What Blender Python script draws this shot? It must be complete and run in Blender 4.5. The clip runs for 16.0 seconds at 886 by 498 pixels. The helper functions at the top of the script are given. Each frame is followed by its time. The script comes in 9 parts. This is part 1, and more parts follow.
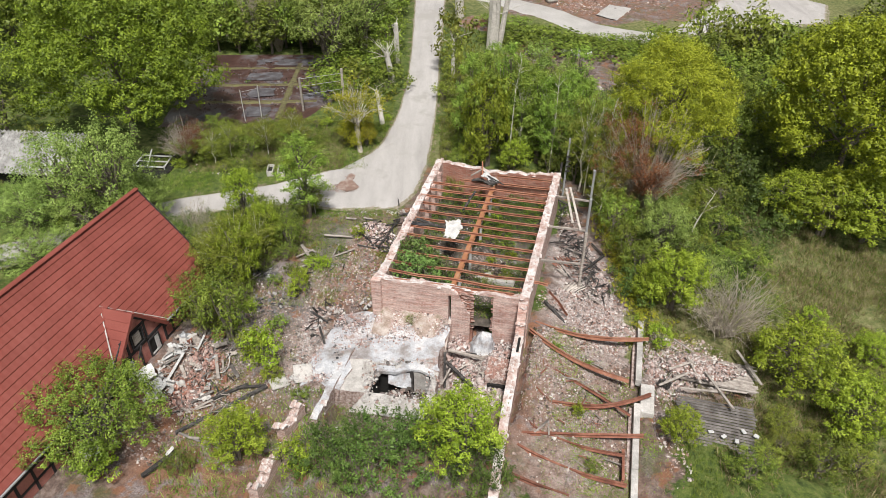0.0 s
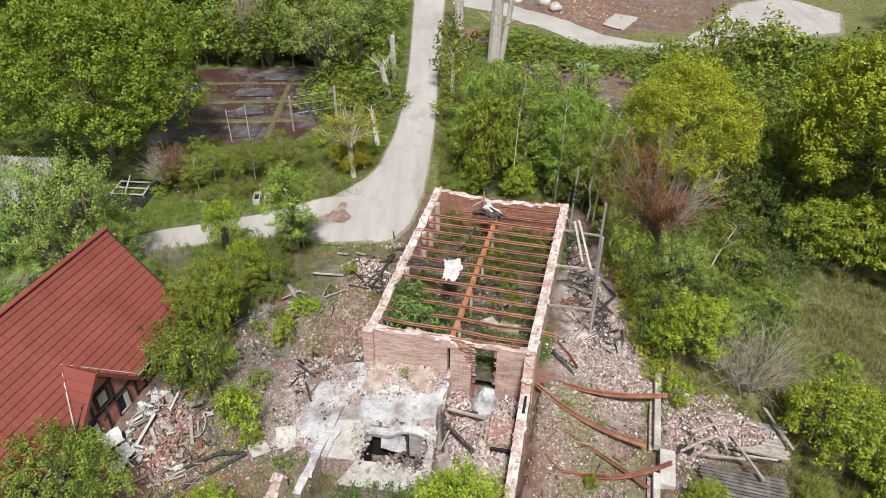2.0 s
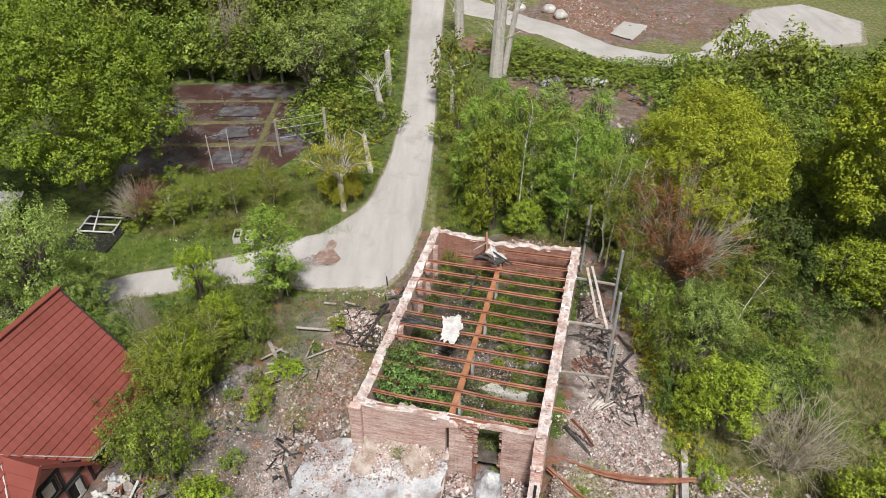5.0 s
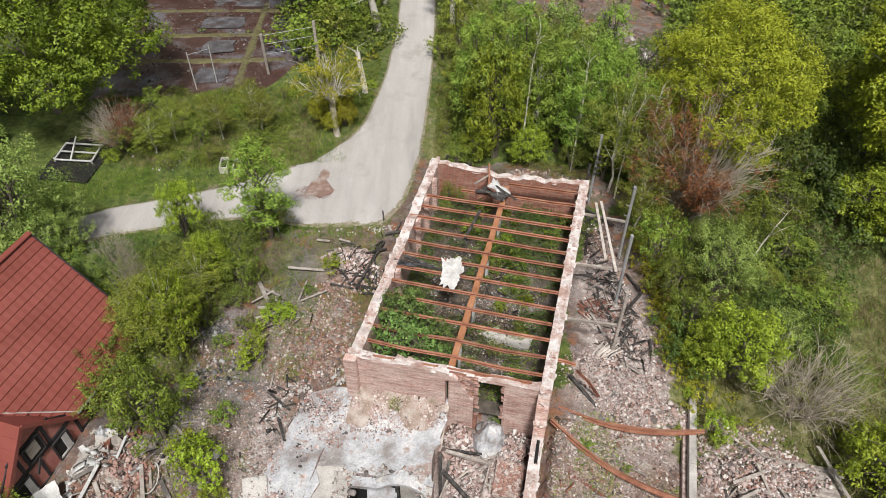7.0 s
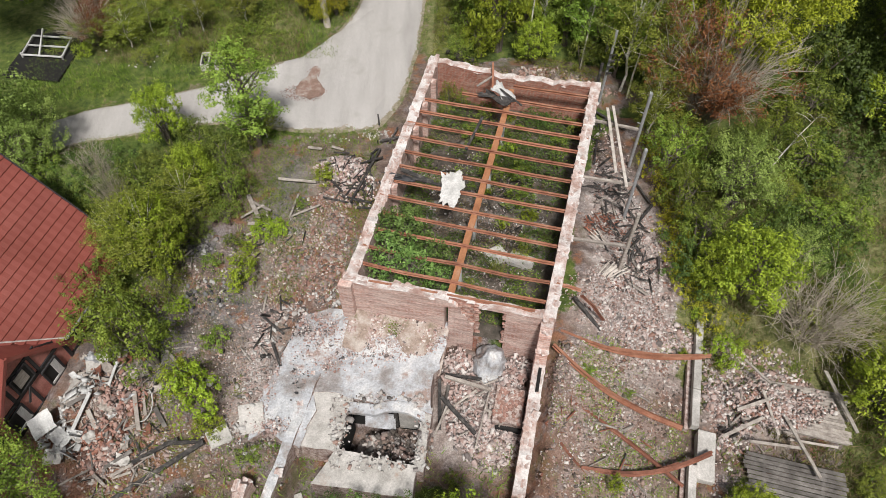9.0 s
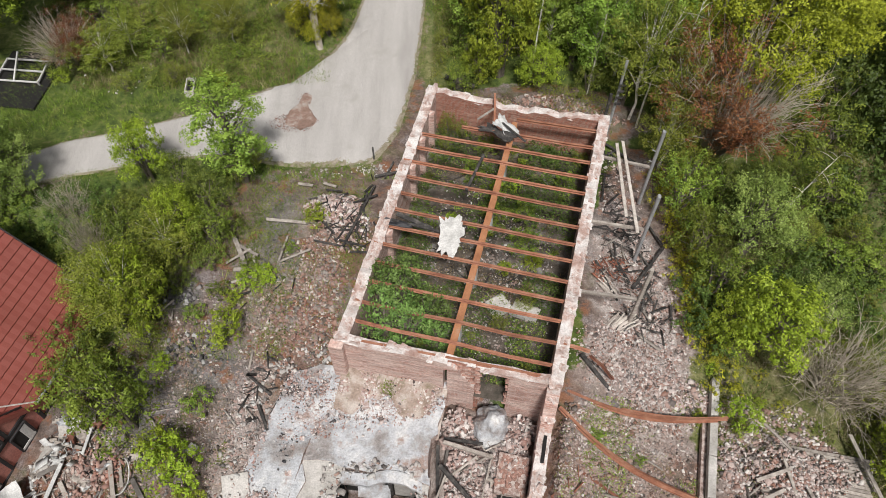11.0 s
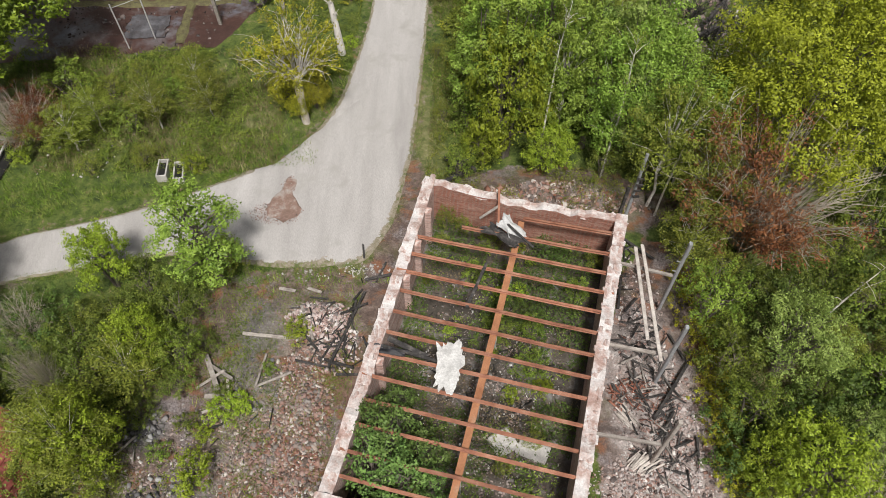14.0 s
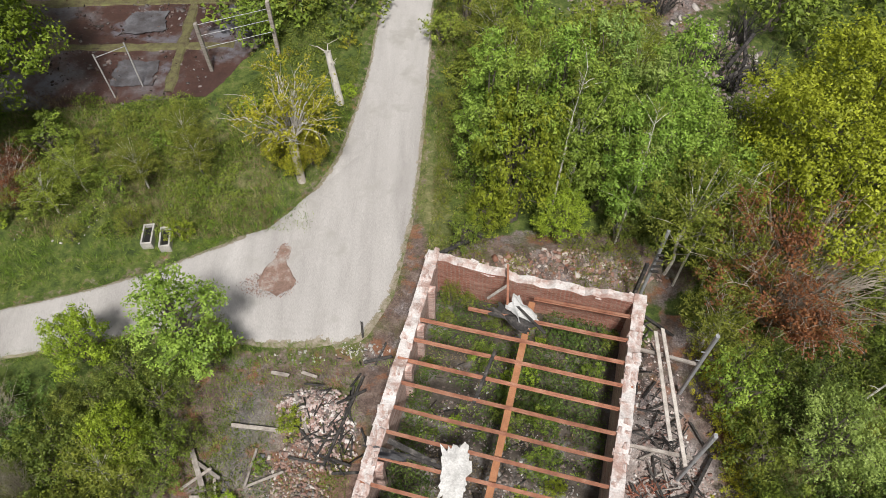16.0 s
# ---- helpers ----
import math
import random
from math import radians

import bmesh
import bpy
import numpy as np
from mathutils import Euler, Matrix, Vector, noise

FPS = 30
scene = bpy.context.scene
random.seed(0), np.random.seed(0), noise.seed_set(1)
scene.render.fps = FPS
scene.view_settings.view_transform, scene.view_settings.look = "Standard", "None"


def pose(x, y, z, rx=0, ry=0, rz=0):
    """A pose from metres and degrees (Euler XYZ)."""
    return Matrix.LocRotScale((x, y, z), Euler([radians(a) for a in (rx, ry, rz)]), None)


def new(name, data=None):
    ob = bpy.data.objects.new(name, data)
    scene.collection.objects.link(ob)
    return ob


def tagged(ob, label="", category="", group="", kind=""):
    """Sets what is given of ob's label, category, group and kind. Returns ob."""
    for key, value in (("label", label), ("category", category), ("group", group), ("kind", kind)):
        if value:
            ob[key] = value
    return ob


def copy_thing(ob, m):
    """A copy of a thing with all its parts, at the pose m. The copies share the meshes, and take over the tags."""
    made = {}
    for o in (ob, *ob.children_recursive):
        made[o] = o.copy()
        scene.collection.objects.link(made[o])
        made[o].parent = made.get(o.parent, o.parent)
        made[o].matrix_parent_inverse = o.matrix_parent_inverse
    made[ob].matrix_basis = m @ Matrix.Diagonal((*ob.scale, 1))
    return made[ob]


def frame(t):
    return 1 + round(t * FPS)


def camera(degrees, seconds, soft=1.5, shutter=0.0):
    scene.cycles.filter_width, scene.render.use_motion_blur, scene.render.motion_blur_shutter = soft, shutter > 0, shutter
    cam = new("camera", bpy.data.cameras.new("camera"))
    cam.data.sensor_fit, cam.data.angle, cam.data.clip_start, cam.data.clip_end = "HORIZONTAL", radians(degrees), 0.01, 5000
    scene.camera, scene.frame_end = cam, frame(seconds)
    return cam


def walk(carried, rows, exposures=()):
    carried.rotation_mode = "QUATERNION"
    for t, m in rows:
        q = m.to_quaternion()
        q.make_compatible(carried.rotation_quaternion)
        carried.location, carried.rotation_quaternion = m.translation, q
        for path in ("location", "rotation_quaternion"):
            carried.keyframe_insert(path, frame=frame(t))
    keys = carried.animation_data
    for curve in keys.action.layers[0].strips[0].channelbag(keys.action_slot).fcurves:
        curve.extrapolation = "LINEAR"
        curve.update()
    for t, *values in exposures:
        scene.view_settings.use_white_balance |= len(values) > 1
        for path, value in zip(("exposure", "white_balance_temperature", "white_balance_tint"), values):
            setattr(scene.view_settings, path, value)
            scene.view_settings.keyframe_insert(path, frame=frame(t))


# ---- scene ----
cam = camera(63.9, 16.0, 0.8)
METRES, EYE, TILT, LEAN, TURN = 30.0, 28.0, -35.0, 0.0, 0.0
ROWS = [
    (0.0, 0.0, 0.0, 0.0, 0.0, 0.0, -0.0),
    (0.5, -0.0004, 0.0332, 0.0201, -0.01, -0.01, 0.01),
    (1.0, 0.0001, 0.0655, 0.0416, -0.02, -0.03, 0.01),
    (1.5, 0.0009, 0.0949, 0.0637, -0.01, -0.07, 0.01),
    (2.0, 0.0022, 0.1235, 0.084, -0.03, -0.06, -0.01),
    (2.5, 0.0044, 0.1512, 0.1034, -0.03, -0.09, -0.02),
    (3.0, 0.0061, 0.1786, 0.123, -0.02, -0.1, -0.01),
    (3.5, 0.0069, 0.2051, 0.1405, -0.02, -0.12, -0.01),
    (4.0, 0.0062, 0.2298, 0.1578, -0.02, -0.13, 0.0),
    (6.5, 0.0072, 0.34, 0.2365, 0.01, -5.03, 0.08),
    (7.0, 0.0078, 0.3609, 0.2493, 0.01, -8.35, 0.08),
    (7.5, 0.009, 0.3811, 0.2639, 0.07, -11.9, 0.08),
    (8.0, 0.0092, 0.4015, 0.278, 0.08, -15.13, 0.08),
    (10.5, 0.0101, 0.5104, 0.3508, -0.01, -19.73, 0.01),
    (11.0, 0.0099, 0.5384, 0.3688, -0.02, -19.74, -0.01),
    (11.5, 0.0104, 0.5659, 0.3853, -0.01, -19.73, -0.02),
    (12.0, 0.0116, 0.5951, 0.4053, 0.03, -19.81, -0.01),
    (12.5, 0.0125, 0.6248, 0.4253, 0.05, -19.83, -0.02),
    (13.0, 0.0138, 0.6535, 0.4464, 0.08, -19.9, -0.02),
    (13.5, 0.0135, 0.6827, 0.4686, 0.04, -19.97, -0.06),
    (14.0, 0.0146, 0.7114, 0.4887, 0.09, -19.96, -0.05),
    (14.5, 0.0147, 0.7399, 0.5088, 0.14, -19.96, -0.04),
    (15.0, 0.013, 0.7676, 0.5297, 0.15, -19.94, -0.05),
    (15.5, 0.011, 0.7946, 0.551, 0.19, -19.98, -0.09),
    (16.0, 0.0089, 0.8207, 0.5697, 0.17, -20.04, -0.11),
]
walk(cam, [(t, pose(0, 0, EYE, TILT, LEAN, TURN) @ pose(METRES * x, METRES * y, METRES * z, 90 + pitch, roll, yaw)) for t, x, y, z, yaw, pitch, roll in ROWS],
     [(0.0, 0.27), (6.0, 0.15), (8.0, 0.08), (10.5, 0.0), (13.0, -0.01), (16.0, 0.08)])

# ---- light ----
world = bpy.data.worlds.new("world")
scene.world = world
world.use_nodes = True
wn, wl = world.node_tree.nodes, world.node_tree.links
sky = wn.new("ShaderNodeTexSky")
sky.sky_type, sky.sun_disc = "NISHITA", False
sky.sun_elevation, sky.sun_rotation = radians(60), radians(174)
sky.air_density, sky.dust_density = 1.0, 4.0
pale = wn.new("ShaderNodeHueSaturation")
pale.inputs["Saturation"].default_value = 0.35
wl.new(sky.outputs[0], pale.inputs["Color"])
wl.new(pale.outputs[0], wn["Background"].inputs["Color"])
wn["Background"].inputs["Strength"].default_value = 0.05
sun = new("sun", bpy.data.lights.new("sun", "SUN"))
sun.data.energy, sun.data.angle, sun.data.color = 3.9, radians(9), (1.0, 0.96, 0.9)
sun.rotation_euler = (radians(30), 0, radians(6))


# ---- materials ----
def nodes_of(name):
    m = bpy.data.materials.new(name)
    m.use_nodes = True
    return m, m.node_tree.nodes, m.node_tree.links, m.node_tree.nodes["Principled BSDF"]


def noise_tex(n, l, scale, detail=6, rough=0.6, stretch=None, coord="Object"):
    tc = n.new("ShaderNodeTexCoord")
    t = n.new("ShaderNodeTexNoise")
    t.inputs["Scale"].default_value, t.inputs["Detail"].default_value, t.inputs["Roughness"].default_value = scale, detail, rough
    if stretch:
        mp = n.new("ShaderNodeMapping")
        mp.inputs["Scale"].default_value = stretch
        l.new(tc.outputs[coord], mp.inputs[0])
        l.new(mp.outputs[0], t.inputs["Vector"])
    else:
        l.new(tc.outputs[coord], t.inputs["Vector"])
    return t


def ramp(n, l, fac, stops):
    r = n.new("ShaderNodeValToRGB")
    e = r.color_ramp.elements
    while len(e) < len(stops):
        e.new(0.5)
    for k, (p, c) in enumerate(stops):
        e[k].position, e[k].color = p, (*c, 1)
    l.new(fac, r.inputs[0])
    return r


def mixc(n, l, fac, a, b, kind="MIX"):
    m = n.new("ShaderNodeMix")
    m.data_type, m.blend_type = "RGBA", kind
    for sock, v in ((m.inputs[0], fac), (m.inputs[6], a), (m.inputs[7], b)):
        if isinstance(v, (int, float)):
            sock.default_value = v
        elif isinstance(v, tuple):
            sock.default_value = (*v, 1)
        else:
            l.new(v, sock)
    return m.outputs[2]


def add_bump(n, l, p, height, strength, dist):
    b = n.new("ShaderNodeBump")
    b.inputs["Strength"].default_value, b.inputs["Distance"].default_value = strength, dist
    l.new(height, b.inputs["Height"])
    l.new(b.outputs[0], p.inputs["Normal"])


def vary(n, l, col, island=0.0, thing=0.0):
    """Varies the value of a colour from island to island and from object to object."""
    h = n.new("ShaderNodeHueSaturation")
    l.new(col, h.inputs["Color"])
    total = None
    for amount, node, out in ((island, "ShaderNodeNewGeometry", "Random Per Island"), (thing, "ShaderNodeObjectInfo", "Random")):
        if amount:
            g = n.new(node)
            m = n.new("ShaderNodeMapRange")
            m.inputs[3].default_value, m.inputs[4].default_value = 1 - amount, 1 + amount
            l.new(g.outputs[out], m.inputs[0])
            if total is None:
                total = m.outputs[0]
            else:
                x = n.new("ShaderNodeMath")
                x.operation = "MULTIPLY"
                l.new(total, x.inputs[0])
                l.new(m.outputs[0], x.inputs[1])
                total = x.outputs[0]
    if total is not None:
        l.new(total, h.inputs["Value"])
    return h.outputs[0]


def surface(name, stops, scale=2.0, fine=25.0, rough=0.85, metal=0.0, bump=0.5, dist=0.02, island=0.0, thing=0.0, stretch=None, stain=None, stain_scale=0.7, stain_at=0.55):
    m, n, l, p = nodes_of(name)
    a = noise_tex(n, l, scale, 8, 0.65, stretch)
    col = ramp(n, l, a.outputs[0], stops).outputs[0]
    f = noise_tex(n, l, fine, 5, 0.7, stretch)
    shade = ramp(n, l, f.outputs[0], [(0.3, (0.6, 0.6, 0.6)), (0.7, (1.25, 1.25, 1.25))]).outputs[0]
    col = mixc(n, l, 0.7, col, shade, "MULTIPLY")
    if stain:
        s = noise_tex(n, l, stain_scale, 7, 0.7)
        k = ramp(n, l, s.outputs[0], [(stain_at, (0, 0, 0)), (stain_at + 0.1, (1, 1, 1))]).outputs[0]
        col = mixc(n, l, k, col, stain)
    if island or thing:
        col = vary(n, l, col, island, thing)
    l.new(col, p.inputs["Base Color"])
    p.inputs["Roughness"].default_value, p.inputs["Metallic"].default_value = rough, metal
    add_bump(n, l, p, f.outputs[0], bump, dist)
    return m


def leaf_material(name, dark, mid, light, island=0.48, thing=0.28):
    m, n, l, p = nodes_of(name)
    island = min(island, 0.3)
    a = noise_tex(n, l, 1.3, 4, 0.7)
    col = ramp(n, l, a.outputs[0], [(0.36, dark), (0.5, mid), (0.64, light)]).outputs[0]
    col = vary(n, l, col, island, thing)
    hue, oi, mr = n.new("ShaderNodeHueSaturation"), n.new("ShaderNodeObjectInfo"), n.new("ShaderNodeMapRange")
    mr.inputs[3].default_value, mr.inputs[4].default_value = 0.488, 0.512
    l.new(oi.outputs["Random"], mr.inputs[0])
    l.new(mr.outputs[0], hue.inputs["Hue"])
    l.new(col, hue.inputs["Color"])
    col = hue.outputs[0]
    l.new(col, p.inputs["Base Color"])
    p.inputs["Roughness"].default_value = 0.55
    p.inputs["Specular IOR Level"].default_value = 0.3
    tr = n.new("ShaderNodeBsdfTranslucent")
    l.new(col, tr.inputs["Color"])
    mx = n.new("ShaderNodeMixShader")
    mx.inputs[0].default_value = 0.1
    l.new(p.outputs[0], mx.inputs[1])
    l.new(tr.outputs[0], mx.inputs[2])
    l.new(mx.outputs[0], n["Material Output"].inputs["Surface"])
    return m


def brick_material(name, brick1, brick2, mortar, plaster, plaster_at, scale=1.0):
    """Coursed brickwork on walls that run along x or y, with worn plaster left in patches."""
    m, n, l, p = nodes_of(name)
    tc = n.new("ShaderNodeTexCoord")
    sep = n.new("ShaderNodeSeparateXYZ")
    l.new(tc.outputs["Object"], sep.inputs[0])
    add = n.new("ShaderNodeMath")
    l.new(sep.outputs[0], add.inputs[0])
    l.new(sep.outputs[1], add.inputs[1])
    com = n.new("ShaderNodeCombineXYZ")
    l.new(add.outputs[0], com.inputs[0])
    l.new(sep.outputs[2], com.inputs[1])
    b = n.new("ShaderNodeTexBrick")
    l.new(com.outputs[0], b.inputs["Vector"])
    b.inputs["Scale"].default_value = scale
    b.inputs["Brick Width"].default_value, b.inputs["Row Height"].default_value = 0.25, 0.077
    b.inputs["Mortar Size"].default_value = 0.008
    b.inputs["Color1"].default_value, b.inputs["Color2"].default_value, b.inputs["Mortar"].default_value = (*brick1, 1), (*brick2, 1), (*mortar, 1)
    s = noise_tex(n, l, 0.8, 8, 0.75, (1, 1, 4.0))
    k = ramp(n, l, s.outputs[0], [(plaster_at - 0.1, (0, 0, 0)), (plaster_at + 0.12, (1, 1, 1))]).outputs[0]
    col = mixc(n, l, k, b.outputs["Color"], plaster)
    f = noise_tex(n, l, 9.0, 6, 0.7, (1, 1, 2.0))
    shade = ramp(n, l, f.outputs[0], [(0.3, (0.55, 0.5, 0.48)), (0.65, (1.2, 1.2, 1.2))]).outputs[0]
    col = mixc(n, l, 0.8, col, shade, "MULTIPLY")
    # sooty and lime-washed streaks along the courses
    w = noise_tex(n, l, 1.1, 6, 0.75, (0.7, 0.7, 7.0))
    col = mixc(n, l, 0.75, col, ramp(n, l, w.outputs[0], [(0.34, (0.55, 0.46, 0.45)), (0.5, (1.0, 1.0, 1.0)), (0.64, (1.3, 1.28, 1.28))]).outputs[0], "MULTIPLY")
    l.new(col, p.inputs["Base Color"])
    p.inputs["Roughness"].default_value = 0.9
    mm = n.new("ShaderNodeMath")
    l.new(b.outputs["Fac"], mm.inputs[0])
    l.new(f.outputs[0], mm.inputs[1])
    mm.operation = "SUBTRACT"
    add_bump(n, l, p, mm.outputs[0], 0.6, -0.02)
    return m


def chip_material(name, stops):
    """Broken pieces, each with a colour of its own, dusty and rough."""
    m, n, l, p = nodes_of(name)
    g = n.new("ShaderNodeNewGeometry")
    col = ramp(n, l, g.outputs["Random Per Island"], stops)
    col.color_ramp.interpolation = "CONSTANT"
    d = noise_tex(n, l, 0.8, 6, 0.7)
    dust = ramp(n, l, d.outputs[0], [(0.42, (0, 0, 0)), (0.66, (1, 1, 1))]).outputs[0]
    c = mixc(n, l, dust, col.outputs[0], mixc(n, l, 0.5, col.outputs[0], (0.5, 0.46, 0.45)))
    f = noise_tex(n, l, 22, 5, 0.7)
    c = mixc(n, l, 0.7, c, ramp(n, l, f.outputs[0], [(0.3, (0.55, 0.55, 0.55)), (0.7, (1.2, 1.2, 1.2))]).outputs[0], "MULTIPLY")
    l.new(c, p.inputs["Base Color"])
    p.inputs["Roughness"].default_value = 0.92
    add_bump(n, l, p, f.outputs[0], 0.5, 0.01)
    return m


M = {}
M["brick"] = brick_material("brickwork", (0.43, 0.21, 0.165), (0.52, 0.31, 0.265), (0.56, 0.47, 0.43), (0.66, 0.53, 0.49), 0.47)
M["brick_red"] = brick_material("red_brickwork", (0.34, 0.13, 0.09), (0.42, 0.19, 0.14), (0.4, 0.33, 0.28), (0.5, 0.36, 0.3), 0.62)
M["cap"] = surface("mortar_cap", [(0.3, (0.34, 0.2, 0.165)), (0.42, (0.5, 0.36, 0.32)), (0.5, (0.64, 0.56, 0.54)), (0.58, (0.74, 0.7, 0.69))], 1.3, 14, thing=0.1, island=0.05, bump=0.6, dist=0.04, stain=(0.3, 0.2, 0.165), stain_at=0.58, stain_scale=1.5)
M["plaster"] = surface("white_plaster", [(0.35, (0.5, 0.49, 0.48)), (0.6, (0.8, 0.79, 0.78))], 2.0, 15, bump=0.8, dist=0.04, stain=(0.4, 0.38, 0.37), stain_at=0.62, stain_scale=2)
M["rust"] = surface("rusty_steel", [(0.3, (0.2, 0.078, 0.048)), (0.5, (0.35, 0.15, 0.092)), (0.7, (0.46, 0.25, 0.17))], 1.6, 30, rough=0.75, thing=0.18, bump=0.4, dist=0.01)
M["rust_dark"] = surface("dark_rust", [(0.3, (0.11, 0.045, 0.032)), (0.5, (0.23, 0.09, 0.058)), (0.7, (0.36, 0.17, 0.12))], 1.6, 30, rough=0.8, thing=0.25, bump=0.4, dist=0.01)
M["rust_light"] = surface("orange_rust", [(0.3, (0.3, 0.125, 0.06)), (0.55, (0.44, 0.2, 0.1)), (0.75, (0.47, 0.3, 0.2))], 1.2, 30, rough=0.75, bump=0.4, dist=0.01)
M["concrete"] = surface("weathered_concrete", [(0.32, (0.33, 0.31, 0.29)), (0.5, (0.5, 0.48, 0.46)), (0.68, (0.66, 0.63, 0.61))], 1.0, 14, island=0.08, thing=0.08, bump=0.5, dist=0.03, stain=(0.4, 0.31, 0.26), stain_at=0.6, stain_scale=0.8)
M["slab"] = surface("dusty_slab", [(0.3, (0.24, 0.21, 0.2)), (0.4, (0.37, 0.35, 0.35)), (0.48, (0.49, 0.505, 0.545)), (0.56, (0.6, 0.61, 0.64)), (0.66, (0.74, 0.73, 0.73))], 0.8, 11, bump=0.9, dist=0.06, stain=(0.37, 0.28, 0.25), stain_at=0.56, stain_scale=1.1)
M["rubble"] = chip_material("brick_rubble", [(0.0, (0.09, 0.07, 0.065)), (0.12, (0.28, 0.15, 0.115)), (0.28, (0.4, 0.265, 0.225)), (0.45, (0.5, 0.39, 0.36)), (0.62, (0.6, 0.52, 0.5)), (0.78, (0.34, 0.27, 0.25)), (0.9, (0.74, 0.7, 0.67))])
M["crumbs"] = chip_material("yard_crumbs", [(0.0, (0.09, 0.075, 0.065)), (0.2, (0.19, 0.14, 0.115)), (0.4, (0.28, 0.19, 0.165)), (0.6, (0.34, 0.265, 0.24)), (0.78, (0.24, 0.22, 0.21)), (0.9, (0.5, 0.46, 0.43)), (0.97, (0.7, 0.67, 0.64))])
M["rubble_pit"] = chip_material("pit_rubble", [(0.0, (0.1, 0.075, 0.07)), (0.1, (0.36, 0.22, 0.19)), (0.3, (0.5, 0.37, 0.34)), (0.5, (0.6, 0.5, 0.48)), (0.72, (0.42, 0.29, 0.26)), (0.85, (0.74, 0.69, 0.67))])
M["rubble_wing"] = chip_material("wing_rubble", [(0.0, (0.1, 0.075, 0.06)), (0.18, (0.22, 0.13, 0.1)), (0.4, (0.33, 0.22, 0.18)), (0.6, (0.4, 0.3, 0.26)), (0.78, (0.26, 0.21, 0.175)), (0.88, (0.55, 0.48, 0.44)), (0.97, (0.72, 0.68, 0.65))])
M["rubber"] = surface("burnt_black_sheet", [(0.35, (0.02, 0.02, 0.023)), (0.6, (0.05, 0.05, 0.058)), (0.75, (0.17, 0.17, 0.19))], 3.0, 20, rough=0.5, bump=0.8, dist=0.03)
M["dark_litter"] = chip_material("dark_litter", [(0.0, (0.02, 0.02, 0.022)), (0.45, (0.05, 0.05, 0.055)), (0.7, (0.16, 0.16, 0.17)), (0.88, (0.4, 0.4, 0.4))])
M["patch_crumbs"] = chip_material("patch_crumbs", [(0.0, (0.12, 0.095, 0.085)), (0.2, (0.26, 0.13, 0.1)), (0.55, (0.34, 0.19, 0.15)), (0.75, (0.24, 0.21, 0.19)), (0.9, (0.42, 0.38, 0.35))])
M["litter"] = chip_material("rotten_litter", [(0.0, (0.03, 0.02, 0.017)), (0.5, (0.075, 0.042, 0.034)), (0.82, (0.12, 0.075, 0.06)), (0.93, (0.22, 0.2, 0.19))])
M["bank"] = surface("mortar_dirt", [(0.32, (0.2, 0.15, 0.115)), (0.45, (0.36, 0.28, 0.235)), (0.55, (0.47, 0.4, 0.36)), (0.68, (0.58, 0.53, 0.5))], 1.4, 16, bump=0.8, dist=0.05, stain=(0.16, 0.15, 0.075), stain_at=0.57, stain_scale=1.2)
M["rubble_heap"] = chip_material("red_heap", [(0.0, (0.12, 0.06, 0.045)), (0.2, (0.3, 0.13, 0.09)), (0.5, (0.4, 0.2, 0.15)), (0.75, (0.5, 0.34, 0.29)), (0.9, (0.62, 0.57, 0.54))])
M["rubble_core"] = surface("broken_masonry", [(0.34, (0.2, 0.14, 0.12)), (0.48, (0.42, 0.31, 0.28)), (0.6, (0.6, 0.52, 0.49))], 6, 22, bump=0.9, dist=0.05)
M["rubble_red"] = chip_material("red_rubble", [(0.0, (0.1, 0.07, 0.055)), (0.16, (0.26, 0.12, 0.08)), (0.4, (0.34, 0.19, 0.14)), (0.6, (0.24, 0.18, 0.15)), (0.75, (0.42, 0.33, 0.28)), (0.9, (0.62, 0.56, 0.52))])
M["rubble_pink"] = chip_material("pink_rubble", [(0.0, (0.16, 0.12, 0.1)), (0.12, (0.3, 0.16, 0.12)), (0.34, (0.42, 0.27, 0.22)), (0.55, (0.5, 0.38, 0.33)), (0.72, (0.32, 0.25, 0.21)), (0.84, (0.62, 0.55, 0.5)), (0.95, (0.75, 0.71, 0.68))])
M["dust_lumps"] = chip_material("dusty_lumps", [(0.0, (0.1, 0.09, 0.085)), (0.12, (0.36, 0.24, 0.2)), (0.28, (0.45, 0.42, 0.4)), (0.6, (0.55, 0.54, 0.53)), (0.85, (0.68, 0.66, 0.64)), (0.95, (0.24, 0.22, 0.21))])
M["wood_grey"] = surface("weathered_wood", [(0.3, (0.2, 0.17, 0.15)), (0.5, (0.36, 0.32, 0.29)), (0.7, (0.5, 0.46, 0.42))], 3.0, 30, island=0.2, thing=0.2, bump=0.5, dist=0.01, stretch=(1, 1, 6))
M["wood_pale"] = surface("bleached_wood", [(0.3, (0.36, 0.31, 0.28)), (0.5, (0.54, 0.49, 0.45)), (0.7, (0.66, 0.61, 0.57))], 3.0, 30, island=0.1, thing=0.15, bump=0.5, dist=0.01, stretch=(1, 1, 6))
M["wood_dark"] = surface("dark_boards", [(0.3, (0.08, 0.07, 0.065)), (0.5, (0.16, 0.145, 0.135)), (0.7, (0.27, 0.25, 0.235))], 2.0, 24, island=0.2, thing=0.25, bump=0.5, dist=0.01)
M["char"] = surface("charred_wood", [(0.3, (0.02, 0.018, 0.018)), (0.5, (0.05, 0.046, 0.045)), (0.7, (0.15, 0.135, 0.125))], 5.0, 30, rough=0.75, island=0.3, thing=0.3, bump=1.0, dist=0.03)
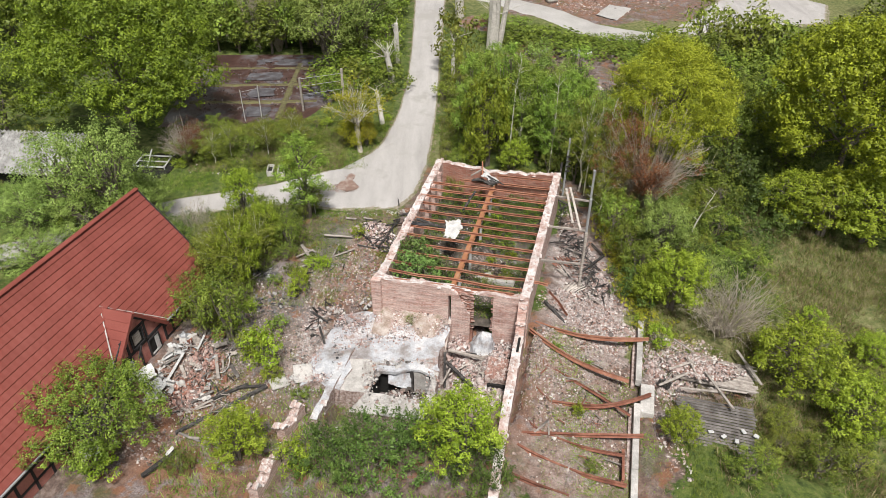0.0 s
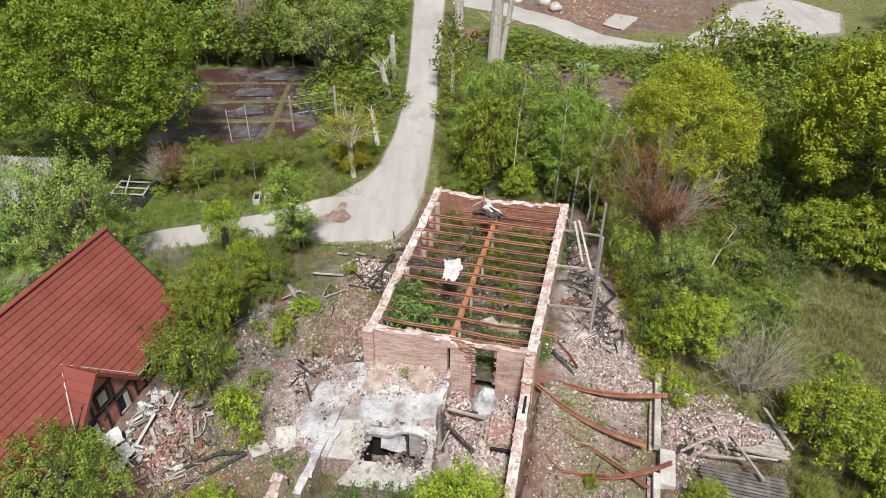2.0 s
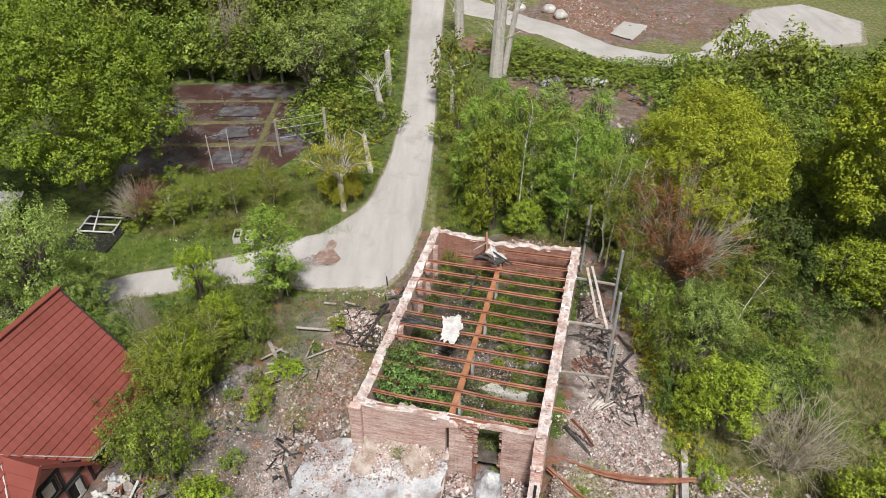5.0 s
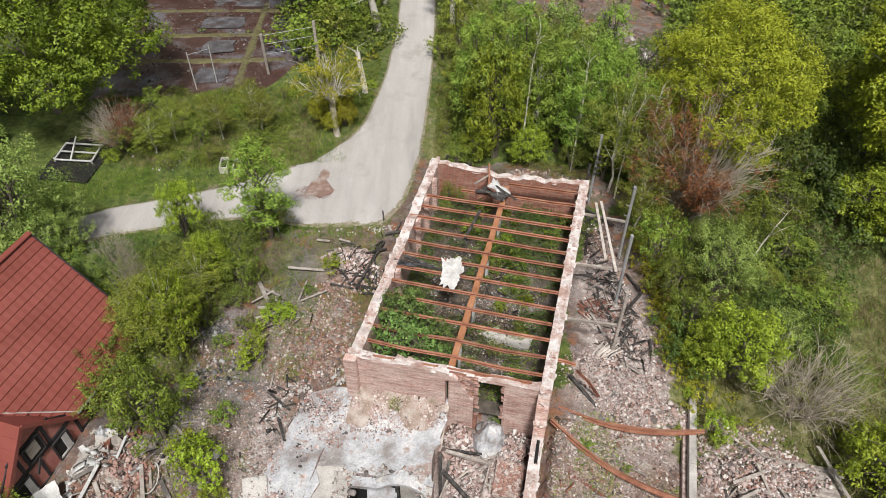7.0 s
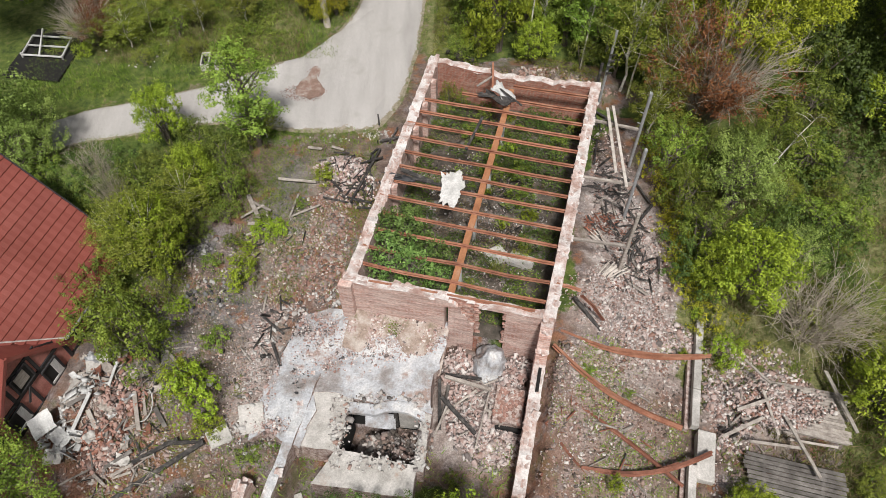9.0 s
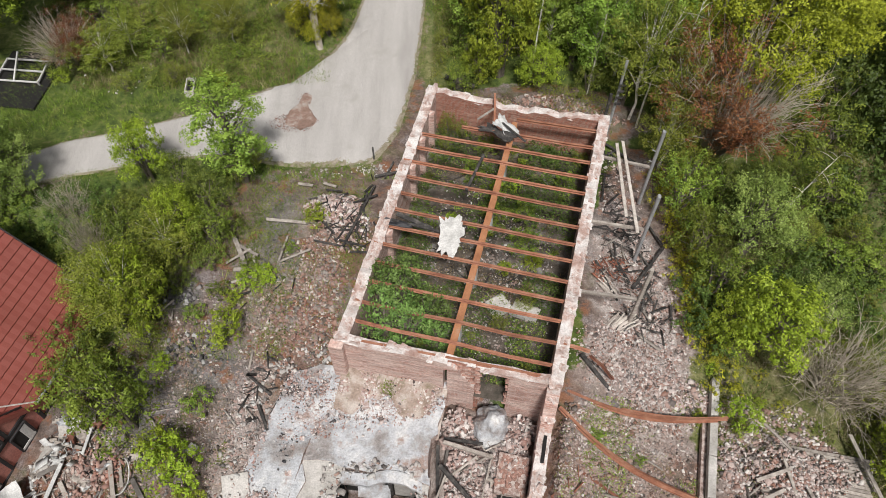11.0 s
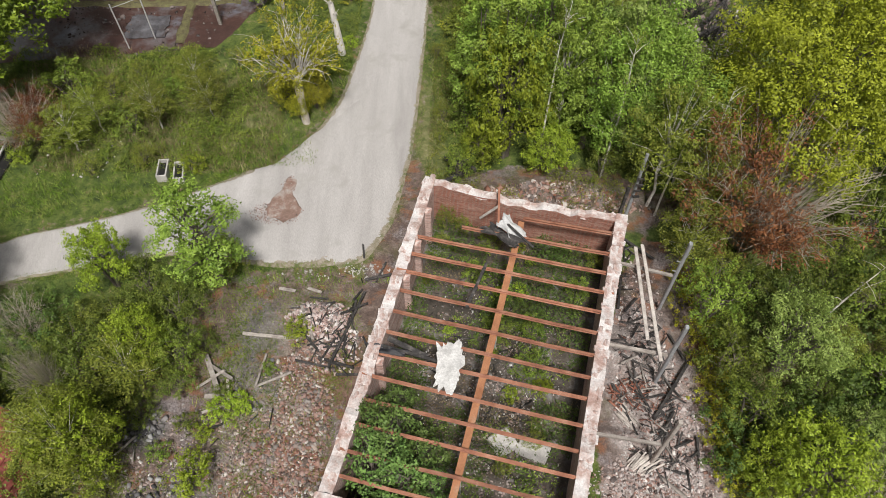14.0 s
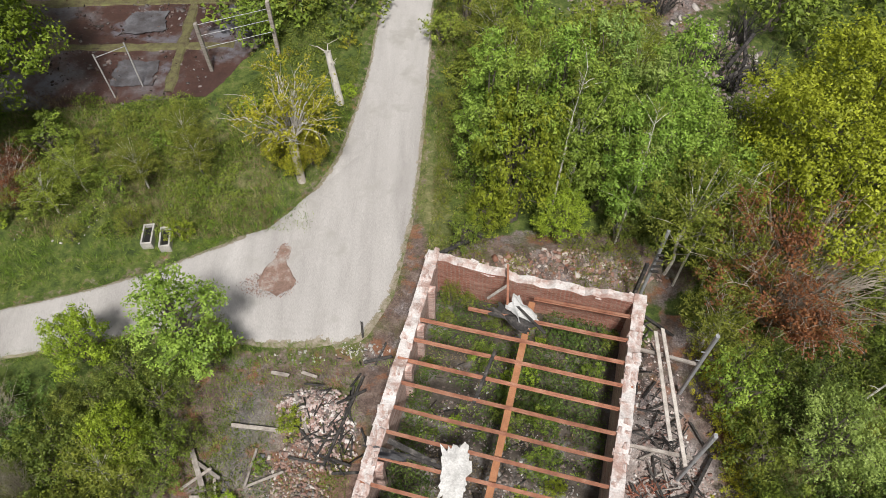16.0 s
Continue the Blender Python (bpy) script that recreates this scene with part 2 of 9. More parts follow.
M["roof_tile"] = surface("red_roof_sheet", [(0.3, (0.22, 0.056, 0.042)), (0.5, (0.26, 0.069, 0.054)), (0.7, (0.29, 0.084, 0.067))], 0.5, 45, rough=0.5, thing=0.08, bump=0.15, dist=0.01)
M["timber"] = surface("dark_timber_frame", [(0.3, (0.018, 0.017, 0.02)), (0.7, (0.05, 0.046, 0.048))], 3, 20, rough=0.7, bump=0.3, dist=0.01)
M["infill"] = surface("salmon_render", [(0.3, (0.5, 0.19, 0.16)), (0.7, (0.6, 0.27, 0.23))], 1.4, 12, bump=0.4, dist=0.02)
M["white"] = surface("white_paint", [(0.3, (0.45, 0.45, 0.45)), (0.7, (0.68, 0.68, 0.68))], 3, 18, rough=0.5, bump=0.2, dist=0.01, thing=0.1)
M["galv"] = surface("galvanised_steel", [(0.3, (0.32, 0.33, 0.35)), (0.7, (0.5, 0.51, 0.53))], 3, 20, rough=0.5, metal=0.3, bump=0.1, dist=0.01)
# near black for shade painted into openings; also window panes and planter soil
M["dark"] = surface("shade_and_soil_black", [(0.3, (0.006, 0.006, 0.006)), (0.7, (0.02, 0.019, 0.018))], 2, 12, bump=0.4, dist=0.03)
M["corr"] = surface("mossy_corrugated_sheet", [(0.3, (0.2, 0.19, 0.185)), (0.5, (0.4, 0.395, 0.39)), (0.7, (0.56, 0.555, 0.56))], 1.5, 18, bump=0.3, dist=0.01, stain=(0.17, 0.14, 0.12), stain_at=0.58)
M["bark"] = surface("grey_bark", [(0.3, (0.09, 0.075, 0.06)), (0.7, (0.22, 0.19, 0.16))], 6, 30, bump=0.8, dist=0.02, thing=0.2)
M["bark_pale"] = surface("pale_dead_wood", [(0.3, (0.3, 0.26, 0.22)), (0.7, (0.55, 0.5, 0.45))], 5, 30, bump=0.6, dist=0.02)
M["bark_white"] = surface("bleached_bark", [(0.3, (0.4, 0.37, 0.34)), (0.7, (0.68, 0.65, 0.61))], 4, 30, bump=0.6, dist=0.02)
M["bark_birch"] = surface("birch_bark", [(0.3, (0.2, 0.18, 0.16)), (0.5, (0.66, 0.63, 0.58))], 6, 30, bump=0.4, dist=0.01)
M["twig"] = surface("bare_twigs", [(0.3, (0.3, 0.25, 0.2)), (0.7, (0.5, 0.45, 0.38))], 4, 30, island=0.3, bump=0.3, dist=0.01)
M["court"] = surface("dark_greenhouse_floor", [(0.32, (0.05, 0.028, 0.025)), (0.5, (0.085, 0.045, 0.037)), (0.66, (0.17, 0.16, 0.17))], 0.35, 6, rough=0.45, bump=0.5, dist=0.04, stain=(0.17, 0.17, 0.2), stain_at=0.54, stain_scale=0.3)
M["slate"] = surface("wet_grey_slab", [(0.3, (0.06, 0.05, 0.05)), (0.5, (0.11, 0.105, 0.115)), (0.7, (0.2, 0.2, 0.22))], 1.2, 14, rough=0.5, bump=0.5, dist=0.03, stain=(0.07, 0.045, 0.04), stain_at=0.57)
M["dirt_moss"] = surface("mossy_dirt", [(0.3, (0.075, 0.06, 0.035)), (0.5, (0.14, 0.125, 0.06)), (0.7, (0.17, 0.175, 0.065))], 2.5, 16, bump=0.7, dist=0.05)
M["gravel"] = surface("pale_gravel", [(0.3, (0.355, 0.337, 0.328)), (0.5, (0.45, 0.43, 0.42)), (0.7, (0.53, 0.51, 0.5))], 0.7, 60, rough=0.95, bump=0.4, dist=0.01, stretch=(1, 0.14, 1), stain=(0.375, 0.358, 0.34), stain_at=0.54, stain_scale=0.35)
def worn_margin(m):
    """Dirt and short grass that take over a road's margin, driven by the margin attribute of its mesh."""
    n, l = m.node_tree.nodes, m.node_tree.links
    p = n["Principled BSDF"]
    old = p.inputs["Base Color"].links[0].from_socket
    a = n.new("ShaderNodeAttribute")
    a.attribute_name = "margin"
    t = noise_tex(n, l, 2.6, 7, 0.75)
    ad = n.new("ShaderNodeMath")
    ad.operation = "MULTIPLY_ADD"
    l.new(t.outputs[0], ad.inputs[0])
    ad.inputs[1].default_value = 1.3
    l.new(a.outputs["Fac"], ad.inputs[2])
    k = ramp(n, l, ad.outputs[0], [(0.95, (0, 0, 0)), (1.35, (1, 1, 1))])
    dirt = ramp(n, l, t.outputs[0], [(0.4, (0.12, 0.14, 0.05)), (0.5, (0.24, 0.21, 0.15)), (0.62, (0.34, 0.3, 0.25))]).outputs[0]
    l.new(mixc(n, l, k.outputs[0], old, dirt), p.inputs["Base Color"])


worn_margin(M["gravel"])
M["gravel_white"] = surface("white_gravel", [(0.3, (0.38, 0.365, 0.35)), (0.7, (0.5, 0.485, 0.47))], 0.3, 20, rough=0.95, bump=0.4, dist=0.02)
M["dirt_red"] = surface("reddish_dirt", [(0.36, (0.2, 0.13, 0.105)), (0.5, (0.29, 0.19, 0.155)), (0.62, (0.4, 0.35, 0.32))], 1.6, 14, bump=0.7, dist=0.04)

L = {}
L["maple"] = leaf_material("maple_leaves", (0.175, 0.2, 0.014), (0.3, 0.33, 0.022), (0.42, 0.445, 0.04), 0.26, 0.04)
L["maple_green"] = leaf_material("green_maple_leaves", (0.13, 0.185, 0.012), (0.235, 0.305, 0.02), (0.35, 0.42, 0.034), 0.34, 0.04)
L["lime"] = leaf_material("bright_leaves", (0.14, 0.2, 0.015), (0.245, 0.325, 0.026), (0.35, 0.43, 0.045), thing=0.2)
L["fresh"] = leaf_material("fresh_leaves", (0.12, 0.195, 0.027), (0.22, 0.325, 0.045), (0.33, 0.45, 0.08), thing=0.12)
L["mid"] = leaf_material("hedge_leaves", (0.085, 0.125, 0.019), (0.16, 0.22, 0.029), (0.26, 0.325, 0.05))
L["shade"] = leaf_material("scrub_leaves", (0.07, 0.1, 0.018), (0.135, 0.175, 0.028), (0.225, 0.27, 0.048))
L["elder"] = leaf_material("elder_leaves", (0.065, 0.115, 0.027), (0.13, 0.21, 0.05), (0.225, 0.325, 0.09))
L["dark"] = leaf_material("dark_leaves", (0.05, 0.085, 0.018), (0.09, 0.145, 0.028), (0.145, 0.21, 0.045))
L["olive"] = leaf_material("olive_leaves", (0.105, 0.13, 0.02), (0.19, 0.225, 0.03), (0.29, 0.325, 0.05))
L["silver"] = leaf_material("silvery_leaves", (0.13, 0.19, 0.04), (0.235, 0.325, 0.07), (0.345, 0.44, 0.12), thing=0.1)
L["brown"] = leaf_material("red_brown_buds", (0.12, 0.042, 0.018), (0.2, 0.075, 0.03), (0.28, 0.13, 0.055))
L["chestnut"] = leaf_material("deep_green_leaves", (0.085, 0.135, 0.012), (0.165, 0.235, 0.02), (0.27, 0.355, 0.034), 0.36, 0.04)
L["gold"] = leaf_material("golden_leaves", (0.18, 0.19, 0.014), (0.31, 0.31, 0.022), (0.43, 0.41, 0.04), thing=0.1)
L["straw"] = leaf_material("dry_stalks", (0.16, 0.12, 0.06), (0.26, 0.21, 0.11), (0.36, 0.31, 0.19), 0.4)
L["grass"] = leaf_material("grass_blades", (0.088, 0.15, 0.019), (0.163, 0.25, 0.031), (0.3, 0.325, 0.088), 0.45)


# ---- mesh helpers ----
def mesh_object(name, verts, faces, material, parent=None, label="", smooth=False):
    me = bpy.data.meshes.new(name)
    me.from_pydata([tuple(v) for v in verts], [], faces)
    me.update()
    if smooth:
        me.shade_smooth()
    me.materials.append(material)
    ob = new(name, me)
    if parent:
        ob.parent = parent
    if label:
        ob["label"] = label
    return ob


def part(name, bm, material, parent=None, label="", smooth=False):
    me = bpy.data.meshes.new(name)
    bm.to_mesh(me)
    bm.free()
    if smooth:
        me.shade_smooth()
    me.materials.append(material)
    ob = new(name, me)
    if parent:
        ob.parent = parent
    if label:
        ob["label"] = label
    return ob


def share(name, me, m, parent=None):
    ob = new(name, me)
    if parent:
        ob.parent = parent
    ob.matrix_basis = m
    return ob


def box_bm(bm, m, sx, sy, sz, bevel=0.0, jitter=0.0, rng=random):
    """A box sx by sy by sz, standing on the origin of m."""
    made = bmesh.ops.create_cube(bm, size=1.0, matrix=Matrix.Diagonal((sx, sy, sz, 1)) @ Matrix.Translation((0, 0, 0.5)))["verts"]
    if bevel:
        edges = {e for v in made for e in v.link_edges}
        made = [v for v in bmesh.ops.bevel(bm, geom=list(edges), offset=bevel, segments=1, affect="EDGES")["verts"]]
    for v in made:
        if jitter:
            v.co += Vector((rng.uniform(-jitter, jitter), rng.uniform(-jitter, jitter), rng.uniform(-jitter, jitter)))
        v.co = m @ v.co
    return made


def between(a, b, up=(0, 0, 1)):
    """A pose at a whose z axis runs to b, and the distance."""
    a, b = Vector(a), Vector(b)
    d = (b - a).normalized()
    u = Vector(up)
    if abs(d.dot(u)) > 0.95:
        u = Vector((0, 1, 0))
    x = u.cross(d).normalized()
    y = d.cross(x)
    return Matrix((( x.x, y.x, d.x, a.x), (x.y, y.y, d.y, a.y), (x.z, y.z, d.z, a.z), (0, 0, 0, 1))), (b - a).length


def plank(name, a, b, w, h, material, label="", category="plank", group="", bend=0.0, seed=0, bevel=0.012, parent=None):
    """A board or timber from a to b with worn ends."""
    rng = random.Random(seed + int(abs(a[0] * 91 + a[1] * 37)))
    m, ln = between(a, b)
    bm = bmesh.new()
    k = 6
    rings = []
    for i in range(k + 1):
        f = i / k
        ww, hh = w * rng.uniform(0.93, 1.05), h * rng.uniform(0.93, 1.05)
        off = bend * math.sin(f * math.pi) + rng.uniform(-0.006, 0.006)
        z = f * ln
        c = bevel
        ring = []
        for x, y in ((-ww / 2 + c, -hh / 2), (ww / 2 - c, -hh / 2), (ww / 2, -hh / 2 + c), (ww / 2, hh / 2 - c), (ww / 2 - c, hh / 2), (-ww / 2 + c, hh / 2), (-ww / 2, hh / 2 - c), (-ww / 2, -hh / 2 + c)):
            zz = z + (rng.uniform(-0.04, 0.04) if i in (0, k) else 0)
            ring.append(bm.verts.new(m @ Vector((x, y + off, zz))))
        rings.append(ring)
    for r0, r1 in zip(rings, rings[1:]):
        for j in range(8):
            bm.faces.new((r0[j], r0[(j + 1) % 8], r1[(j + 1) % 8], r1[j]))
    bm.faces.new(rings[0][::-1])
    bm.faces.new(rings[-1])
    ob = part(name, bm, material, parent)
    if not parent:
        tagged(ob, label, category, group)
    return ob


def ibeam(name, pts, h, w, material, label, group, category="steel beam", tf=0.018, tw=0.012, twist=0.0):
    """A rolled steel I-section swept along pts."""
    prof = [(-w / 2, 0), (w / 2, 0), (w / 2, tf), (tw / 2, tf * 1.6), (tw / 2, h - tf * 1.6), (w / 2, h - tf), (w / 2, h), (-w / 2, h), (-w / 2, h - tf), (-tw / 2, h - tf * 1.6), (-tw / 2, tf * 1.6), (-w / 2, tf)]
    pts = [Vector(p) for p in pts]
    verts, faces = [], []
    k = len(prof)
    for i, p in enumerate(pts):
        d = (pts[min(i + 1, len(pts) - 1)] - pts[max(i - 1, 0)]).normalized()
        side = d.cross(Vector((0, 0, 1))).normalized()
        up = side.cross(d)
        a = twist * i / (len(pts) - 1)
        s2, u2 = side * math.cos(a) + up * math.sin(a), up * math.cos(a) - side * math.sin(a)
        verts += [p + s2 * x + u2 * z for x, z in prof]
    for i in range(len(pts) - 1):
        for j in range(k):
            q, r = i * k, (i + 1) * k
            faces.append((q + j, q + (j + 1) % k, r + (j + 1) % k, r + j))
    faces += [tuple(range(k))[::-1], tuple(range(len(verts) - k, len(verts)))]
    return tagged(mesh_object(name, verts, faces, material), label, category, group)


def lerp(a, b, f):
    return tuple(p + (q - p) * f for p, q in zip(a, b))


def smooth01(v, a, b):
    u = np.clip((v - a) / (b - a), 0, 1)
    return u * u * (3 - 2 * u)


# heaps of rubble: middle, reach in x and y, height
MOUNDS = [(-4.9, 41.0, 1.2, 0.8, 0.55), (-5.3, 37.0, 1.0, 2.2, 0.3), (-14.2, 29.0, 1.6, 1.9, 0.75), (8.9, 37.2, 1.0, 3.2, 0.35), (8.3, 33.4, 1.6, 1.6, 0.4), (6.3, 48.5, 3.0, 0.8, 0.5),
          (13.6, 28.6, 1.8, 1.0, 0.6), (-11.8, 35.3, 0.7, 0.8, 0.3), (16.5, 104, 4, 6, 1.2), (12.5, 66, 5, 4, 0.5)]


def ground_z(x, y):
    """Height of the ground: level by the road, falling to the east, with a sunken cellar yard south of the ruin."""
    x, y = np.asarray(x, float), np.asarray(y, float)
    f = 1 - 0.6 * smooth01(y, 42, 60)
    z = 0.7 - f * (1.1 * smooth01(x, 5, 11) + 1.7 * smooth01(x, 11, 26))
    z = z - 0.55 * (1 - smooth01(y, 24, 33)) * (1 - smooth01(x, -4, 4))
    # sunken wing between its two walls
    w = smooth01(x - 0.25 * (y - 20), 2.6, 3.6) * (1 - smooth01(x - 0.25 * (y - 20), 8.6, 9.4)) * (1 - smooth01(y, 30, 32))
    z = z - 0.35 * w
    # the yard sinks towards the timbered house
    z = z - 0.55 * (1 - smooth01(x, -15.5, -11)) * (1 - smooth01(y, 32, 37)) * smooth01(x, -30, -22)
    for cx, cy, rx, ry, h in MOUNDS:
        z = z + h * np.exp(-((x - cx) / rx) ** 2 - ((y - cy) / ry) ** 2)
    # cellar pits
    p = smooth01(x, -6.2, -5.6) * (1 - smooth01(x - 0.25 * (y - 20), 2.3, 2.7)) * smooth01(y, 24.0, 24.6) * (1 - smooth01(y + 0.21 * x, 31.9, 32.15))
    z = z - 1.3 * p - 0.6 * smooth01(x, -4.2, -3.7) * (1 - smooth01(x, -1.0, -0.6)) * smooth01(y, 25.8, 26.3) * (1 - smooth01(y, 28.2, 28.6))
    # the hall has a floor of its own
    h = smooth01(x - 0.243 * (y - 32.6), -3.9, -3.4) * (1 - smooth01(x - 0.255 * (y - 30.75), 4.3, 4.8)) * smooth01(y + 0.211 * x, 31.8, 32.1) * (1 - smooth01(y + 0.257 * x, 46.5, 47.0))
    z = z - 0.8 * h
    # under the dusty slab
    z = z - 0.6 * smooth01(x - 0.27 * (y - 27), -8.0, -7.4) * (1 - smooth01(x - 0.25 * (y - 27), -0.9, -0.4)) * smooth01(y, 26.4, 27.2) * (1 - smooth01(y, 32.2, 33))
    return z


def gz(x, y):
    return float(ground_z(x, y))


# ---- ground ----
def fbm(x, y, scale, seed=0):
    """Cheap smooth value noise on arrays."""
    out, amp, tot = 0, 1.0, 0
    for o in range(4):
        xs, ys = x * scale * 2 ** o + 13.7 * seed + o * 5.1, y * scale * 2 ** o + 7.3 * seed + o * 9.2
        xi, yi = np.floor(xs), np.floor(ys)
        fx, fy = xs - xi, ys - yi
        fx, fy = fx * fx * (3 - 2 * fx), fy * fy * (3 - 2 * fy)

        def h(a, b):
            v = np.sin(a * 127.1 + b * 311.7 + seed * 17.3) * 43758.5453
            return v - np.floor(v)
        v = (h(xi, yi) * (1 - fx) + h(xi + 1, yi) * fx) * (1 - fy) + (h(xi, yi + 1) * (1 - fx) + h(xi + 1, yi + 1) * fx) * fy
        out, tot, amp = out + amp * v, tot + amp, amp * 0.5
    return out / tot


def blob(x, y, cx, cy, rx, ry, soft=0.35, ang=0.0, seed=0):
    ca, sa = math.cos(ang), math.sin(ang)
    u, v = (x - cx) * ca + (y - cy) * sa, -(x - cx) * sa + (y - cy) * ca
    d = np.sqrt((u / rx) ** 2 + (v / ry) ** 2) + (fbm(x, y, 0.5, 3 + seed) - 0.5) * 0.7
    return 1 - smooth01(d, 1 - soft, 1 + soft)


# edges of the lane and of the side track
LANE_W = [(-4.1, 108), (-3.87, 97), (-3.68, 85), (-3.65, 76), (-3.75, 67.7), (-4.25, 60.9), (-5.25, 55.1), (-6.1, 53), (-7.1, 51), (-8.4, 49.8), (-10.0, 49.3)]
LANE_E = [(0.8, 108), (0.46, 97), (0.1, 85), (-0.25, 76), (-0.34, 67.7), (-0.5, 60.9), (-0.8, 55), (-1.1, 51), (-1.8, 46.5), (-2.9, 44.2), (-4.2, 43.6)]
TRACK_N = [(-4.2, 55.0), (-6.2, 52.6), (-8.0, 50.3), (-10.0, 49.4), (-12.4, 48.2), (-14.7, 47.1), (-19.3, 45.7), (-25.4, 42.6), (-30, 39.4), (-38, 32)]
TRACK_S = [(-3.0, 46.5), (-4.2, 43.8), (-5.6, 43.6), (-7.1, 43.7), (-9.0, 44.0), (-11.6, 44.5), (-13.9, 44.1), (-18.4, 43.2), (-24.6, 40.5), (-28, 37), (-36, 29)]


def build_ground():
    xs = np.concatenate([np.linspace(-420, -50, 24)[:-1], np.arange(-50, -20, 1.0), np.arange(-20, 24, 0.35), np.arange(24, 60, 1.0), np.linspace(60, 420, 24)])
    ys = np.concatenate([np.linspace(-120, 12, 16)[:-1], np.arange(12, 54, 0.35), np.arange(54, 110, 1.0), np.linspace(110, 700, 30)])
    X, Y = np.meshgrid(xs, ys)
    Z = ground_z(X, Y) + (fbm(X, Y, 0.8, 1) - 0.5) * 0.16 + (fbm(X, Y, 0.2, 2) - 0.5) * 0.2
    # soil shows where the yard is bare
    soil = np.maximum.reduce([
        blob(X, Y, -8.5, 34, 4.5, 9.5, 0.25, -0.25), blob(X, Y, -9.5, 26.5, 6.5, 5.5, 0.25), blob(X, Y, 9.3, 37.5, 2.6, 7.5, 0.2, -0.2), blob(X, Y, 6.5, 25, 4.7, 8.5, 0.2),
        blob(X, Y, 14.2, 28, 3.0, 2.2, 0.3), blob(X, Y, 2, 38.5, 5.0, 8.2, 0.2, -0.23) * 0.75, blob(X, Y, 6.2, 48.2, 5.5, 1.8, 0.3), blob(X, Y, 13.5, 74, 6, 8, 0.5), blob(X, Y, -2.5, 20, 8, 4, 0.3) * 0.6,
        blob(X, Y, -0.5, 28.5, 6.0, 3.6, 0.15), blob(X, Y, 18, 97, 9, 7, 0.3), blob(X, Y, -15.5, 28, 3, 5, 0.4), blob(X, Y, -14, 22, 6, 5.5, 0.4), blob(X, Y, -4.8, 42.6, 1.7, 1.2, 0.6) * 0.6, blob(X, Y, -0.8, 47.5, 0.9, 5.0, 0.5, 0.2) * 0.5, blob(X, Y, -2.0, 42.0, 1.4, 5.5, 0.4, -0.24) * 0.9, blob(X, Y, 26, 101, 14, 9, 0.4), blob(X, Y, 4.3, 87.5, 2.2, 3, 0.4) * 0.9])
    for line in (LANE_W, LANE_E, TRACK_N, TRACK_S):
        dist = np.full(X.shape, 1e9)
        for (ax, ay), (bx, by) in zip(line, line[1:]):
            t = np.clip(((X - ax) * (bx - ax) + (Y - ay) * (by - ay)) / ((bx - ax) ** 2 + (by - ay) ** 2), 0, 1)
            dist = np.minimum(dist, np.hypot(X - ax - t * (bx - ax), Y - ay - t * (by - ay)))
        soil = np.maximum(soil, (0.12 + 0.3 * fbm(X, Y, 0.5, 12)) * np.exp(-(dist / 0.7) ** 2))
    red = np.maximum.reduce([blob(X, Y, -5.6, 37, 2.0, 3.6, 0.5), blob(X, Y, -13.5, 26, 3.4, 3.0, 0.5), blob(X, Y, 6, 25, 3.6, 6.5, 0.5) * 0.8, blob(X, Y, -12, 22, 3.5, 2.5, 0.5), blob(X, Y, 18.5, 99, 4.5, 7, 0.5), blob(X, Y, 26, 99, 8, 6, 0.6) * 0.35, blob(X, Y, 4.3, 87.5, 2, 3, 0.4)])
    ash = np.maximum.reduce([blob(X, Y, 9.0, 38.5, 1.8, 3.5, 0.5), blob(X, Y, -12.5, 30.5, 2.5, 2.5, 0.5), blob(X, Y, -6.5, 30.5, 2.4, 1.8, 0.5), blob(X, Y, -11.4, 36.2, 1.0, 1.0, 0.4), blob(X, Y, -9.4, 32.6, 1.6, 1.4, 0.6) * 0.9, blob(X, Y, -6.8, 37.4, 1.0, 1.6, 0.6) * 0.9, blob(X, Y, 2.2, 37.5, 3, 3.5, 0.5), blob(X, Y, -7.4, 39.6, 1.3, 2.6, 0.5) * 0.8])
    dry = np.maximum.reduce([blob(X, Y, 23, 36, 8, 11, 0.6) * 0.75, blob(X, Y, 30, 100, 30, 14, 0.5), blob(X, Y, -15, 54, 9, 3.2, 0.6) * 0.8, blob(X, Y, -4.2, 43.3, 2.5, 1.5, 0.5) * 0.6, blob(X, Y, -0.6, 49, 1.3, 8.0, 0.5, 0.12) * 0.8, blob(X, Y, 15, 31, 5, 6, 0.5)])
    dust = np.maximum.reduce([blob(X, Y, 9.2, 36.5, 1.9, 4.6, 0.4), blob(X, Y, 8.6, 33.0, 2.8, 1.7, 0.4), blob(X, Y, 13.4, 28.6, 2.4, 1.5, 0.4), blob(X, Y, 8.4, 30.4, 2.6, 1.4, 0.5) * 0.9, blob(X, Y, 7.2, 26.5, 2.4, 3.8, 0.6) * 0.55,
                              blob(X, Y, 6.0, 22.0, 2.4, 3.0, 0.6) * 0.5, blob(X, Y, -7.6, 29.6, 1.2, 2.8, 0.6) * 0.85, blob(X, Y, -5.2, 40.8, 1.6, 1.2, 0.6) * 0.6, blob(X, Y, 1.6, 28.4, 2.2, 2.6, 0.3), blob(X, Y, -7.3, 36.0, 1.6, 2.5, 0.7) * 0.4])
    ny, nx = X.shape
    idx = np.arange(nx * ny).reshape(ny, nx)
    faces = np.stack([idx[:-1, :-1], idx[:-1, 1:], idx[1:, 1:], idx[1:, :-1]], -1).reshape(-1, 4)
    me = bpy.data.meshes.new("ground")
